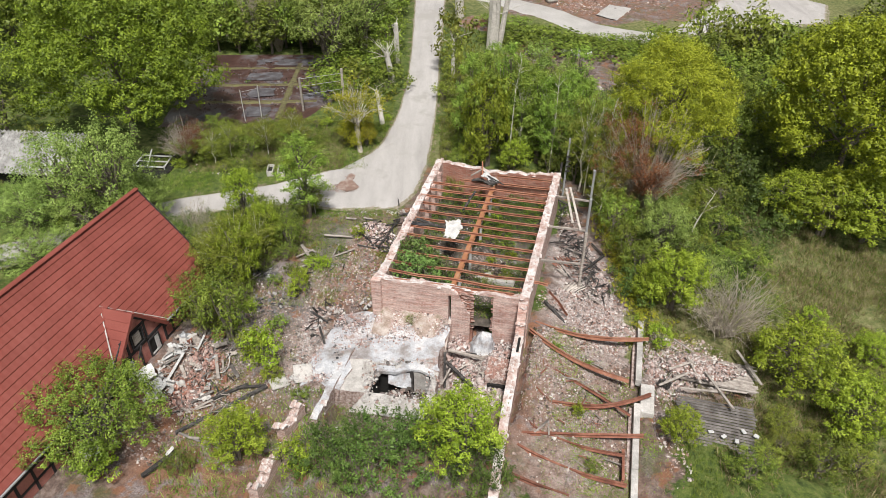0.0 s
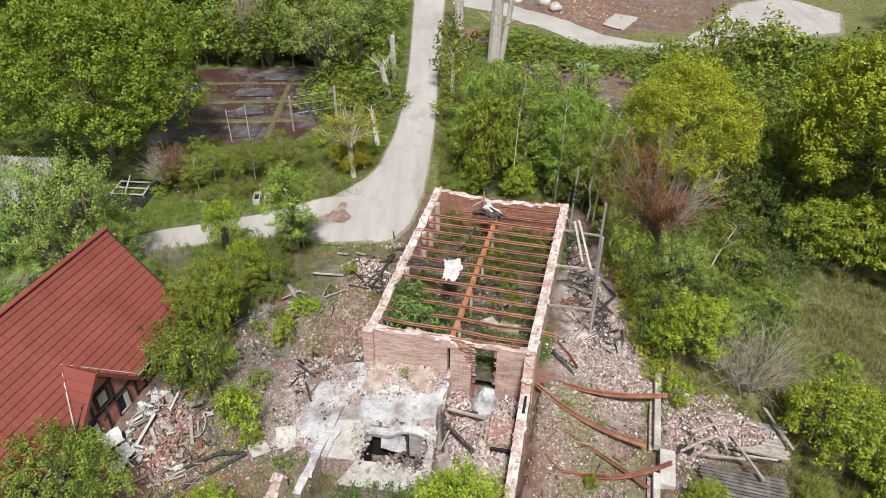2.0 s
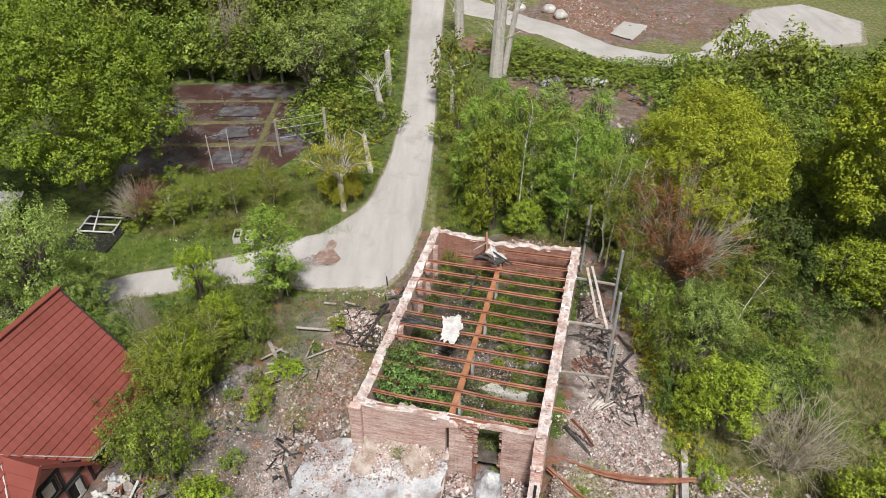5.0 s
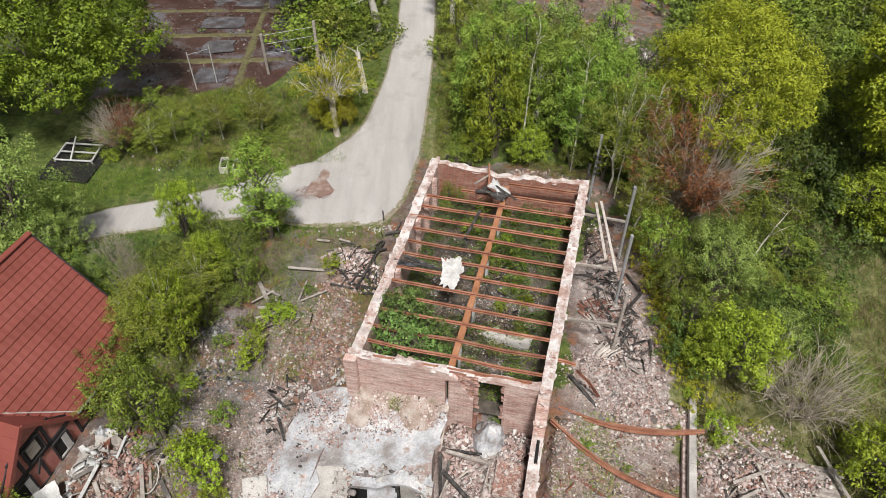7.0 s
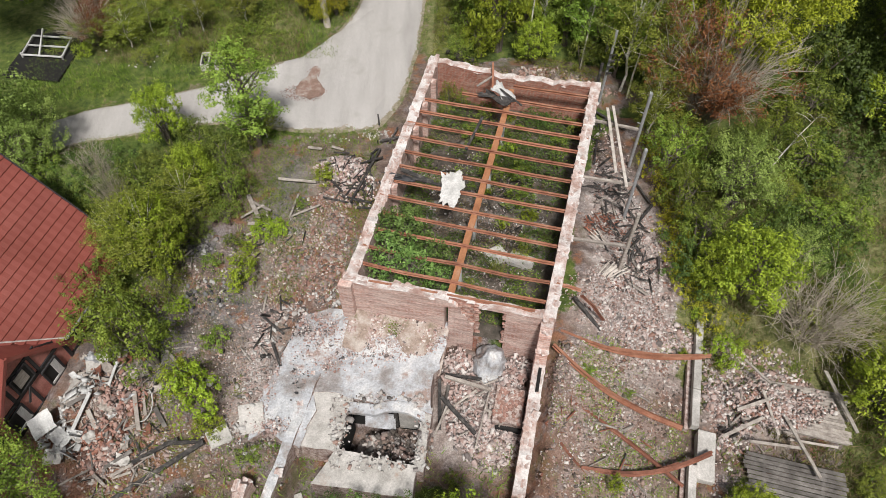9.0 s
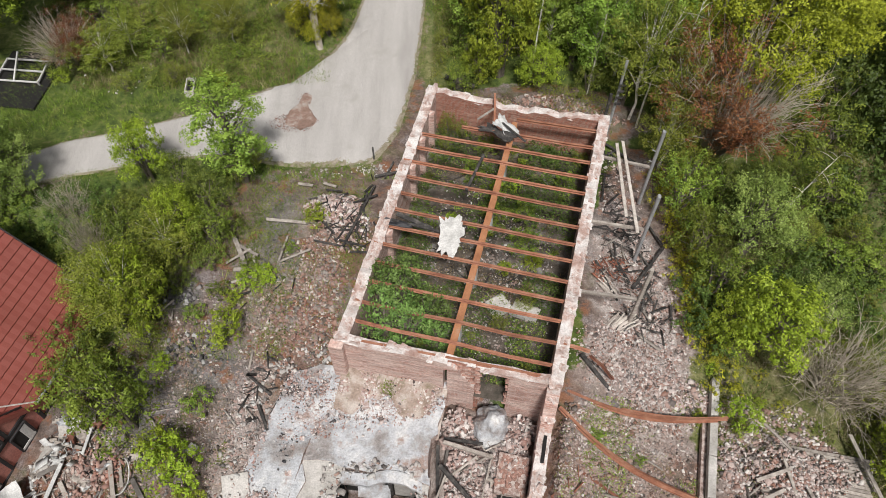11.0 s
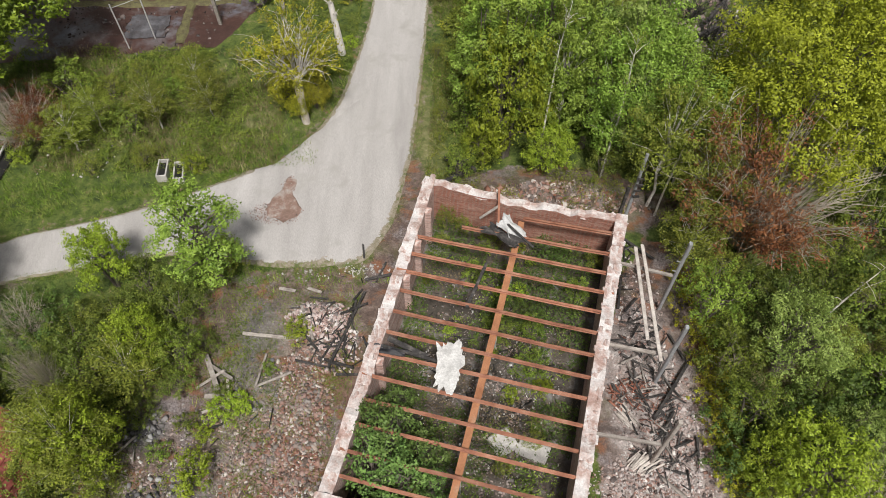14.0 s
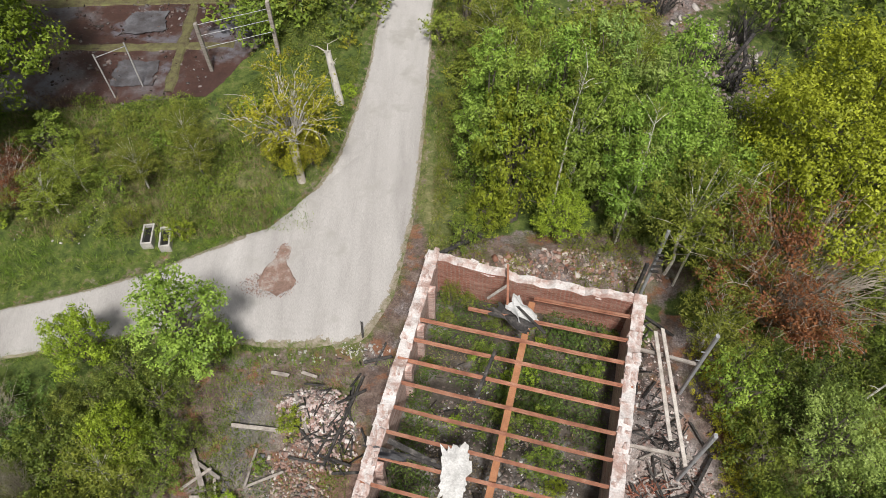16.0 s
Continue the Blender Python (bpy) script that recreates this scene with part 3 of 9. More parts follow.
    me.from_pydata(np.stack([X, Y, Z], -1).reshape(-1, 3).tolist(), [], faces.tolist())
    me.shade_smooth()
    at = me.color_attributes.new("cover", "FLOAT_COLOR", "POINT")
    at.data.foreach_set("color", np.stack([soil, red, ash, dry], -1).reshape(-1).astype(np.float32))
    me.attributes.new("dust", "FLOAT", "POINT").data.foreach_set("value", dust.reshape(-1).astype(np.float32))
    ob = new("ground", me)
    m, n, l, p = nodes_of("meadow_and_yard")
    a = n.new("ShaderNodeAttribute")
    a.attribute_name = "cover"
    sp = n.new("ShaderNodeSeparateColor")
    l.new(a.outputs["Color"], sp.inputs[0])
    big, fine, mid = noise_tex(n, l, 0.35, 6), noise_tex(n, l, 14, 6, 0.7), noise_tex(n, l, 2.2, 7, 0.7)
    grass = ramp(n, l, mid.outputs[0], [(0.3, (0.03, 0.05, 0.012)), (0.45, (0.075, 0.115, 0.02)), (0.57, (0.13, 0.17, 0.034)), (0.7, (0.22, 0.2, 0.09))]).outputs[0]
    hay = ramp(n, l, mid.outputs[0], [(0.33, (0.085, 0.105, 0.03)), (0.47, (0.17, 0.18, 0.065)), (0.6, (0.27, 0.255, 0.12)), (0.72, (0.4, 0.36, 0.22))]).outputs[0]
    col = mixc(n, l, a.outputs["Alpha"], grass, hay)
    soil_c = ramp(n, l, mid.outputs[0], [(0.3, (0.08, 0.056, 0.047)), (0.5, (0.175, 0.124, 0.104)), (0.7, (0.33, 0.262, 0.232))]).outputs[0]
    red_c = ramp(n, l, mid.outputs[0], [(0.3, (0.15, 0.085, 0.06)), (0.55, (0.28, 0.145, 0.095)), (0.75, (0.38, 0.26, 0.2))]).outputs[0]
    ash_c = ramp(n, l, mid.outputs[0], [(0.3, (0.08, 0.075, 0.075)), (0.55, (0.21, 0.205, 0.205)), (0.75, (0.4, 0.39, 0.39))]).outputs[0]
    bare = mixc(n, l, sp.outputs[1], soil_c, red_c)
    bare = mixc(n, l, sp.outputs[2], bare, ash_c)
    lilac = ramp(n, l, fine.outputs[0], [(0.3, (0.11, 0.092, 0.092)), (0.5, (0.25, 0.218, 0.222)), (0.68, (0.41, 0.375, 0.38))]).outputs[0]
    patch = noise_tex(n, l, 0.75, 5, 0.65)
    bare = mixc(n, l, ramp(n, l, patch.outputs[0], [(0.5, (0, 0, 0)), (0.62, (0.8, 0.8, 0.8))]).outputs[0], bare, lilac)
    rusty = noise_tex(n, l, 1.1, 5, 0.65, (1, 1.15, 1))
    bare = mixc(n, l, ramp(n, l, rusty.outputs[0], [(0.54, (0, 0, 0)), (0.62, (0.9, 0.9, 0.9))]).outputs[0], bare, (0.27, 0.125, 0.07))
    mossy = noise_tex(n, l, 0.55, 6, 0.7, (1.2, 1, 1))
    bare = mixc(n, l, ramp(n, l, mossy.outputs[0], [(0.52, (0, 0, 0)), (0.66, (0.7, 0.7, 0.7))]).outputs[0], bare, (0.11, 0.115, 0.04))
    da = n.new("ShaderNodeAttribute")
    da.attribute_name = "dust"
    dusty = ramp(n, l, mid.outputs[0], [(0.3, (0.22, 0.165, 0.145)), (0.48, (0.4, 0.335, 0.31)), (0.62, (0.55, 0.495, 0.475))]).outputs[0]
    bare = mixc(n, l, da.outputs["Fac"], bare, dusty)
    # ragged edge between grass and soil
    ad = n.new("ShaderNodeMath")
    ad.operation = "MULTIPLY_ADD"
    l.new(mid.outputs[0], ad.inputs[0])
    ad.inputs[1].default_value = 1.1
    l.new(sp.outputs[0], ad.inputs[2])
    k = ramp(n, l, ad.outputs[0], [(0.82, (0, 0, 0)), (1.0, (1, 1, 1))]).outputs[0]
    col = mixc(n, l, k, col, bare)
    shade = ramp(n, l, fine.outputs[0], [(0.3, (0.45, 0.45, 0.45)), (0.7, (1.3, 1.3, 1.3))]).outputs[0]
    col = mixc(n, l, 0.8, col, shade, "MULTIPLY")
    l.new(col, p.inputs["Base Color"])
    p.inputs["Roughness"].default_value = 0.95
    add_bump(n, l, p, fine.outputs[0], 0.8, 0.08)
    me.materials.append(m)
    tagged(ob, "overgrown grassy ground with bare rubble-strewn soil", "ground", kind="structure")


build_ground()


def strip(name, left, right, material, label, lift=0.03, kind="structure", category="road", step=0.25, ragged=0.09, seed=1):
    """A road between two edge lines, draped over the ground with ragged edges."""
    rng = random.Random(seed)

    def resample(line, k):
        d = [0]
        for a, b in zip(line, line[1:]):
            d.append(d[-1] + math.dist(a, b))
        out = []
        for i in range(k):
            s = d[-1] * i / (k - 1)
            j = max(q for q in range(len(d) - 1) if d[q] <= s + 1e-9)
            f = (s - d[j]) / (d[j + 1] - d[j])
            out.append(lerp(line[j], line[j + 1], f))
        return out
    k = max(8, int(max(sum(math.dist(a, b) for a, b in zip(left, left[1:])), sum(math.dist(a, b) for a, b in zip(right, right[1:]))) / step))
    lo, ro = resample(left, k), resample(right, k)
    for _ in range(3):
        for line in (lo, ro):
            line[1:-1] = [((a[0] + 2 * b[0] + c[0]) / 4, (a[1] + 2 * b[1] + c[1]) / 4) for a, b, c in zip(line, line[1:], line[2:])]
    verts, faces = [], []
    fr = (0.0, 0.035, 0.1, 0.3, 0.5, 0.7, 0.9, 0.965, 1.0)
    cols = len(fr)
    for a, b in zip(lo, ro):
        wob = [(float(fbm(np.array(p[0]), np.array(p[1]), 0.9, 20 + seed + q)) - 0.5) * 3.2 * ragged for p, q in ((a, 0), (a, 1), (b, 2), (b, 3))]
        a, b = (a[0] + wob[0], a[1] + wob[1]), (b[0] + wob[2], b[1] + wob[3])
        for j in range(cols):
            x, y = lerp(a, b, fr[j])
            z = gz(x, y) + float((fbm(np.array(x), np.array(y), 0.8, 1) - 0.5) * 0.16 + (fbm(np.array(x), np.array(y), 0.2, 2) - 0.5) * 0.2)
            verts.append((x, y, z + (lift if 0 < j < cols - 1 else -0.06)))
    for i in range(k - 1):
        for j in range(cols - 1):
            q = i * cols + j
            faces.append((q, q + 1, q + cols + 1, q + cols))
    ob = mesh_object(name, verts, faces, material, smooth=True)
    at = ob.data.attributes.new("margin", "FLOAT", "POINT")
    vals = []
    for q, v in enumerate(verts):
        c = q % cols
        meets = (seed == 1 and v[1] < 51 and c < 4) or (seed == 2 and ((c < 4 and v[0] > -9) or (c >= 4 and v[0] > -4.6)))
        vals.append(0.0 if meets else 1.0 if c in (0, cols - 1) else 0.55 if c in (1, cols - 2) else 0.0)
    at.data.foreach_set("value", vals)
    return tagged(ob, label, category, kind=kind)


strip("road", LANE_W,
      LANE_E,
      M["gravel"], "pale compacted gravel lane curving past the ruin", 0.04, ragged=0.04)
strip("road", TRACK_N,
      TRACK_S,
      M["gravel"], "pale gravel side track branching beside the hedge", 0.06, seed=2, ragged=0.06)
strip("road", [(2.4, 106.5), (9.28, 99.6), (15.62, 93.9), (19.92, 89.2), (24.92, 87.4), (28.97, 87.85), (31.5, 89.98)],
      [(1.4, 99.2), (7.05, 95.4), (11.96, 91.2), (15.83, 85.9), (18.83, 83.5), (23.14, 82.9), (27.5, 84.35)], M["gravel_white"], "white gravel track to the far yard", 0.08, seed=3)
strip("road", [(29.5, 89.5), (32.5, 93), (36, 98.5), (40, 104), (47.5, 106.5)], [(29.8, 85.6), (35, 87.4), (42, 88.6), (49.2, 90), (52.5, 98)], M["gravel"], "wide bare gravel yard", 0.1, category="yard", seed=4)
strip("pavement", [(19.9, 93.3), (22.5, 98.3)], [(22.2, 91.6), (25.3, 96.8)], M["gravel_white"], "pale concrete slab beside the far track", 0.14, category="slab", seed=5, ragged=0.06)
strip("pavement", [(-25.5, 57.6), (-26, 68), (-26.5, 76)], [(-12.6, 59.2), (-10.2, 63.5), (-10.6, 76)], M["court"], "dark derelict greenhouse floor with wet patches", 0.05, category="floor", seed=6)
strip("pavement", [(-7.4, 49.1), (-7.45, 48.2), (-7.9, 47.6), (-8.2, 47.0), (-7.9, 46.5), (-7.4, 46.3)], [(-7.05, 49.1), (-7.05, 48.2), (-6.8, 47.7), (-6.55, 47.0), (-6.7, 46.5), (-7.05, 46.4)], M["dirt_red"], "reddish brick-dust patch on the gravel lane", 0.1, category="patch", seed=7, step=0.12, ragged=0.3)


# ---- plants ----
def tube(verts, faces, pts, radii, sides=6, grow=None):
    """A tapered branch; grow names the vertices of the stem that it grows from."""
    base = len(verts)
    pts = [Vector(p) for p in pts]
    for i, (p, r) in enumerate(zip(pts, radii)):
        d = (pts[min(i + 1, len(pts) - 1)] - pts[max(i - 1, 0)]).normalized()
        x = d.cross(Vector((0.3, 0.9, 0.2))).normalized()
        y = d.cross(x)
        for j in range(sides):
            a = 2 * math.pi * j / sides
            verts.append(p + (x * math.cos(a) + y * math.sin(a)) * r)
    for i in range(len(pts) - 1):
        for j in range(sides):
            q, s = base + i * sides, base + (i + 1) * sides
            faces.append((q + j, q + (j + 1) % sides, s + (j + 1) % sides, s + j))
    faces.append(tuple(range(base + (len(pts) - 1) * sides, base + len(pts) * sides)))
    if grow and base:
        near = min(range(*grow), key=lambda i: (Vector(verts[i]) - pts[0]).length_squared)
        faces.append((near, base, base + 1))


def leaf_mesh(name, centres, normals, sizes, material, rng, aspect=0.6):
    """Each leaf is one small pointed blade with its own tilt."""
    n = len(centres)
    nrm = normals + rng.normal(0, 0.38, (n, 3))
    nrm /= np.linalg.norm(nrm, axis=1, keepdims=True) + 1e-9
    ref = rng.normal(0, 1, (n, 3))
    a = np.cross(nrm, ref)
    a /= np.linalg.norm(a, axis=1, keepdims=True) + 1e-9
    b = np.cross(nrm, a)
    s = sizes[:, None]
    v = np.stack([centres - a * s * 0.45 + b * s * 0.5 * aspect, centres - a * s * 0.45 - b * s * 0.5 * aspect, centres + a * s * 0.7], 1).reshape(-1, 3)
    me = bpy.data.meshes.new(name)
    me.vertices.add(3 * n)
    me.vertices.foreach_set("co", v.reshape(-1).astype(np.float32))
    me.loops.add(3 * n)
    me.loops.foreach_set("vertex_index", np.arange(3 * n, dtype=np.int32))
    me.polygons.add(n)
    me.polygons.foreach_set("loop_start", np.arange(0, 3 * n, 3, dtype=np.int32))
    me.update(calc_edges=True)
    me.materials.append(material)
    return me


def clumps(rng, lobes, per_area, shell=(0.66, 1.06), under=0.1):
    """Points and outward directions for leaf clumps over a set of ellipsoid lobes; those inside another lobe are dropped."""
    P, N = [], []
    for k, (cx, cy, cz, rx, ry, rz) in enumerate(lobes):
        area = 4 * math.pi * ((rx * ry) ** 1.6 + (rx * rz) ** 1.6 + (ry * rz) ** 1.6) ** (1 / 1.6) / 3 ** (1 / 1.6)
        c = int(area * per_area)
        d = rng.normal(0, 1, (c, 3))
        d /= np.linalg.norm(d, axis=1, keepdims=True)
        d = d[(d[:, 2] > -0.1) | (rng.random(len(d)) < under)]
        r = rng.uniform(shell[0], shell[1], len(d)) * (1 + 0.1 * np.sin(d[:, 0] * 5 + k) * np.cos(d[:, 1] * 6 + 2 * k))
        p = d * np.array([rx, ry, rz]) * r[:, None] + np.array([cx, cy, cz])
        keep = np.ones(len(p), bool)
        for j, (ax, ay, az, bx, by, bz) in enumerate(lobes):
            if j != k:
                keep &= (((p - np.array([ax, ay, az])) / np.array([bx, by, bz])) ** 2).sum(1) > 0.55
        P.append(p[keep])
        N.append(d[keep])
    return np.concatenate(P), np.concatenate(N)


def plant(kind, seed, radius, height, leaf, size, lobes_n=9, trunk_h=0.25, density=14, per_clump=9, spread=0.22, bark="bark", stems=1, round_=0.62, limbs=14, aspect=0.75, droop=0.0, label="", category="tree", stem_r=None, lobe_r=(0.34, 0.52)):
    """A plant standing at the origin: trunk (or several stems) with limbs, and a crown of leaf clumps over uneven lobes."""
    rng = np.random.default_rng(seed)
    root = new(kind)
    fine = size
    if density > 25:
        size, density, per_clump, spread = size * 0.58, density * 2.5, per_clump * 4, spread
    # lumps over the whole dome, top and flanks alike, on a closed core
    ch = height * (1 - trunk_h)
    zc, mean_r = height * trunk_h + ch * 0.5, sum(lobe_r) / 2
    core = (0.0, 0.0, zc, radius * 0.58, radius * 0.58, ch * 0.3)
    lobes = []
    for k in range(lobes_n):
        u = 1 - (1.9 if height > 2.5 * radius else 1.6) * (k + 0.5) / lobes_n
        a = k * 2.399 + rng.uniform(-0.3, 0.3)
        rr = radius * rng.uniform(*lobe_r) * 1.12
        hz = rr * rng.uniform(0.75, 1.1) * (0.55 + 0.6 * min(1.5, height / (2.6 * radius)))
        reach = (1.06 - mean_r) * rng.uniform(0.8, 1.1)
        w = math.sqrt(1 - u * u) * (1.0 if u < 0.2 else 0.95)
        lobes.append((radius * reach * w * math.cos(a), radius * reach * w * math.sin(a), min(height - hz * 0.9, zc + (ch * 0.5 - hz * 0.5) * u * rng.uniform(0.85, 1.05)), rr, rr * rng.uniform(0.85, 1.15), hz))
    P, N = clumps(rng, lobes, density * 1.35 / per_clump)
    keep = P[:, 2] > 0.1
    P, N = P[keep], N[keep]
    # thin or thick foliage in patches
    g = np.sin(P[:, 0] * 2.3 + seed) * np.sin(P[:, 1] * 2.1 + 1.3 * seed) * np.sin(P[:, 2] * 2.6)
    keep = rng.random(len(P)) < 0.8 + 0.4 * g
    P, N = P[keep], N[keep]
    off = rng.normal(0, 1, (len(P) * per_clump, 3))
    off *= (rng.uniform(0.45, 1.35, len(off)) / (np.linalg.norm(off, axis=1) + 1e-6))[:, None]
    scale = np.repeat(rng.uniform(0.7, 1.35, len(P)), per_clump)[:, None] * spread
    # sprays stretched along the way that they grow
    grow = np.repeat(N * 0.7 + np.array([0, 0, 0.6]), per_clump, 0)
    C = np.repeat(P, per_clump, 0) + off * scale * np.array([1, 1, 0.85]) + grow * (off * grow).sum(1, keepdims=True) * scale * 0.55
    NN = np.repeat(N, per_clump, 0) * 0.45 + off * 0.55 + np.array([0, 0, 0.3 - 0.5 * droop])
    S = size * rng.uniform(0.6, 1.35, len(C))
    keep = C[:, 2] > 0.03
    C, NN, S = C[keep], NN[keep], S[keep]
    # larger shaded leaves deeper in, so that the crown closes
    Q, QN = clumps(rng, [core] + [(a, b, c, d * 0.6, e * 0.6, f * 0.6) for a, b, c, d, e, f in lobes], min(density, 90) * 0.3, (0.75, 1.0), 0.3)
    ok = Q[:, 2] > 0.05
    C, NN, S = np.concatenate([C, Q[ok]]), np.concatenate([NN, QN[ok]]), np.concatenate([S, min(fine, size * 1.4) * rng.uniform(0.7, 1.2, int(ok.sum()))])
    me = leaf_mesh("crown", C, NN, S, L[leaf], rng, aspect)
    new("crown", me).parent = root
    verts, faces = [], []
    sr = stem_r or 0.018 * height + 0.02
    for s in range(stems):
        a = s * 2.4 + seed
        lean = 0.0 if stems == 1 else radius * 0.35
        top = Vector((lean * math.cos(a), lean * math.sin(a), height * 0.72))
        pts = [Vector((0.15 * (stems > 1) * math.cos(a), 0.15 * (stems > 1) * math.sin(a), -0.15))]
        for f in (0.2, 0.45, 0.7, 1.0):
            pts.append(Vector((top.x * f + rng.normal(0, 0.06), top.y * f + rng.normal(0, 0.06), top.z * f)))
        first = len(verts)
        tube(verts, faces, pts, [sr * 1.25, sr, sr * 0.8, sr * 0.55, sr * 0.2], 7, (0, 7) if s else None)
        stem = (first, len(verts))
        idx = rng.choice(len(P), min(limbs, len(P)), replace=False)
        for i in idx:
            t = rng.uniform(0.3, 0.9)
            q = Vector((top.x * t, top.y * t, max(0.1, min(top.z, P[i][2]) * rng.uniform(0.5, 0.85))))
            e = Vector(P[i])
            mid = q.lerp(e, 0.5) + Vector((0, 0, 0.12))
            tube(verts, faces, [q, mid, e], [sr * 0.35, sr * 0.22, sr * 0.06], 4, stem)
    mesh_object("trunk", verts, faces, M[bark], root)
    return tagged(root, label, category)


def bare_shrub(kind, seed, radius, height, n, material, label, buds=None, bud_n=0, bud_size=0.08, sector=None, thick=1.0, forks=5):
    """Arching bare branches that fork twice; young leaves in clouds on part of them."""
    rng = np.random.default_rng(seed)
    root = new(kind)
    verts, faces = [], []
    tips = []
    for k in range(n):
        a, el = rng.uniform(0, 2 * math.pi), math.radians(90 - 78 * math.sqrt(rng.random()))
        ln = rng.uniform(0.55, 1.0)
        e = Vector((radius * ln * math.cos(a) * math.cos(el), radius * ln * math.sin(a) * math.cos(el), height * ln * (0.25 + 0.75 * math.sin(el))))
        p0 = Vector((0.3 * math.cos(a), 0.3 * math.sin(a), -0.05))
        pts = [p0, p0.lerp(e, 0.35) + Vector((rng.normal(0, 0.12), rng.normal(0, 0.12), 0.1 * height * math.cos(el))), p0.lerp(e, 0.7) + Vector((rng.normal(0, 0.12), rng.normal(0, 0.12), 0.11 * height * math.cos(el))), e]
        first = len(verts)
        tube(verts, faces, pts, [0.04 * thick, 0.03 * thick, 0.02 * thick, 0.007 * thick], 4, (0, 4) if k else None)
        stem = (first, len(verts))
        for _ in range(forks):
            f = rng.uniform(0.2, 1.0)
            q = pts[1].lerp(pts[2], f) if rng.random() < 0.5 else pts[2].lerp(pts[3], f)
            d = (e - p0).normalized() * rng.uniform(0.3, 0.8) + Vector(rng.normal(0, 0.24 + 0.02 * forks, 3))
            t = q + d
            tube(verts, faces, [q, q + d * 0.5 + Vector((0, 0, 0.06)), t], [0.012, 0.008, 0.003], 3, stem)
            tips.append(q.lerp(t, rng.uniform(0.3, 1)))
    mesh_object("branchwork", verts, faces, M[material], root)
    if buds:
        C = np.array([tuple(p) for p in tips])
        if sector is not None:
            C = C[np.cos(np.arctan2(C[:, 1], C[:, 0]) - sector) > rng.uniform(-0.7, 0.6, len(C))]
        C = C[rng.integers(0, len(C), bud_n // 20)]
        C = np.repeat(C, 20, 0) + rng.normal(0, 0.16, (len(C) * 20, 3))
        C[:, 2] = np.maximum(C[:, 2], 0.05)
        new("crown", leaf_mesh("crown", C, np.tile([0, 0, 0.6], (len(C), 1)), bud_size * rng.uniform(0.6, 1.3, len(C)), L[buds], rng)).parent = root
    return tagged(root, label, "shrub")


far_twin = {}


def put(ob, x, y, s=1.0, rz=0.0, sz=None, sink=0.0, tilt=0.0):
    if y > 60:
        ob = far_twin.get(ob.name, ob)
    return copy_thing(ob, Matrix.LocRotScale((x, y, gz(x, y) - sink), Euler((tilt, 0, rz)), (s, s, sz or s)))


def place(ob, x, y, s=1.0, rz=0.0, sz=None):
    """Moves a prototype itself to its own place."""
    ob.matrix_basis = Matrix.LocRotScale((x, y, gz(x, y)), Euler((0, 0, rz)), (s, s, sz or s))
    return ob


# prototypes, each set down at one of its own places
maple = place(plant("maple_tree", 3, 5.0, 11.6, "maple", 0.18, 32, 0.1, 58, 9, 0.26, limbs=30, lobe_r=(0.18, 0.34), label="broad maple tree with dense yellow-green spring foliage"), 17.2, 50.2)
maple_big = place(plant("maple_tree", 5, 6.6, 12.5, "maple_green", 0.26, 44, 0.04, 30, 9, 0.28, limbs=30, lobe_r=(0.15, 0.3), label="large rounded maple with yellow-green leaves over grass"), 31.6, 50.2, 1.1)
big_tree = place(plant("chestnut_tree", 8, 8.2, 13.5, "chestnut", 0.28, 40, 0.08, 28, 9, 0.32, limbs=40, lobe_r=(0.16, 0.32), label="wide spreading tree with deep green foliage beside the track"), -26.7, 56.0, 0.97, 0.4)
birch = place(plant("birch_tree", 11, 1.9, 8.6, "fresh", 0.16, 14, 0.1, 44, 10, 0.2, "bark_birch", limbs=26, droop=0.3, label="slender birch with light green drooping foliage", stem_r=0.07), 6.2, 51.8)
birch_b = place(plant("birch_tree", 12, 1.9, 8.0, "olive", 0.15, 12, 0.16, 27, 10, 0.24, "bark_birch", limbs=30, droop=0.3, label="slender birch with thin olive-green leaves", stem_r=0.07), 10.6, 48.2)
aspen = place(plant("aspen_tree", 14, 1.7, 9.2, "fresh", 0.18, 18, 0.03, 44, 9, 0.2, limbs=26, lobe_r=(0.24, 0.38), label="young aspen with bright green leaves behind the ruin"), 3.2, 51.3)
aspen_s = place(plant("aspen_tree", 15, 1.7, 9.0, "silver", 0.17, 18, 0.03, 44, 10, 0.2, limbs=26, lobe_r=(0.24, 0.38), label="white poplar with silvery green leaves"), 7.6, 54.6)
hazel = place(plant("hazel_shrub", 17, 2.2, 4.4, "lime", 0.17, 20, 0.04, 52, 9, 0.18, lobe_r=(0.22, 0.36), stems=5, limbs=8, label="dense shrub with bright lime-green leaves", category="shrub"), 14.2, 34.3)
willow = place(plant("willow_shrub", 19, 2.0, 5.0, "silver", 0.13, 9, 0.06, 66, 10, 0.18, stems=5, limbs=8, label="grey-green willow shrub with silvery leaves", category="shrub"), 14.8, 39.4)
hedge = place(plant("hedge_shrub", 21, 2.0, 3.4, "mid", 0.165, 14, 0.03, 27, 9, 0.18, lobe_r=(0.2, 0.4), stems=4, limbs=3, label="tangled hedge shrub with mid-green leaves", category="shrub"), -13.2, 34.6)
hedge_o = place(plant("hedge_shrub", 23, 1.8, 3.8, "olive", 0.145, 14, 0.05, 28, 9, 0.2, lobe_r=(0.2, 0.4), stems=4, limbs=4, label="open scrub bush with olive yellow-green leaves", category="shrub"), -14.6, 32.9, 0.6, 0.2, 0.6)
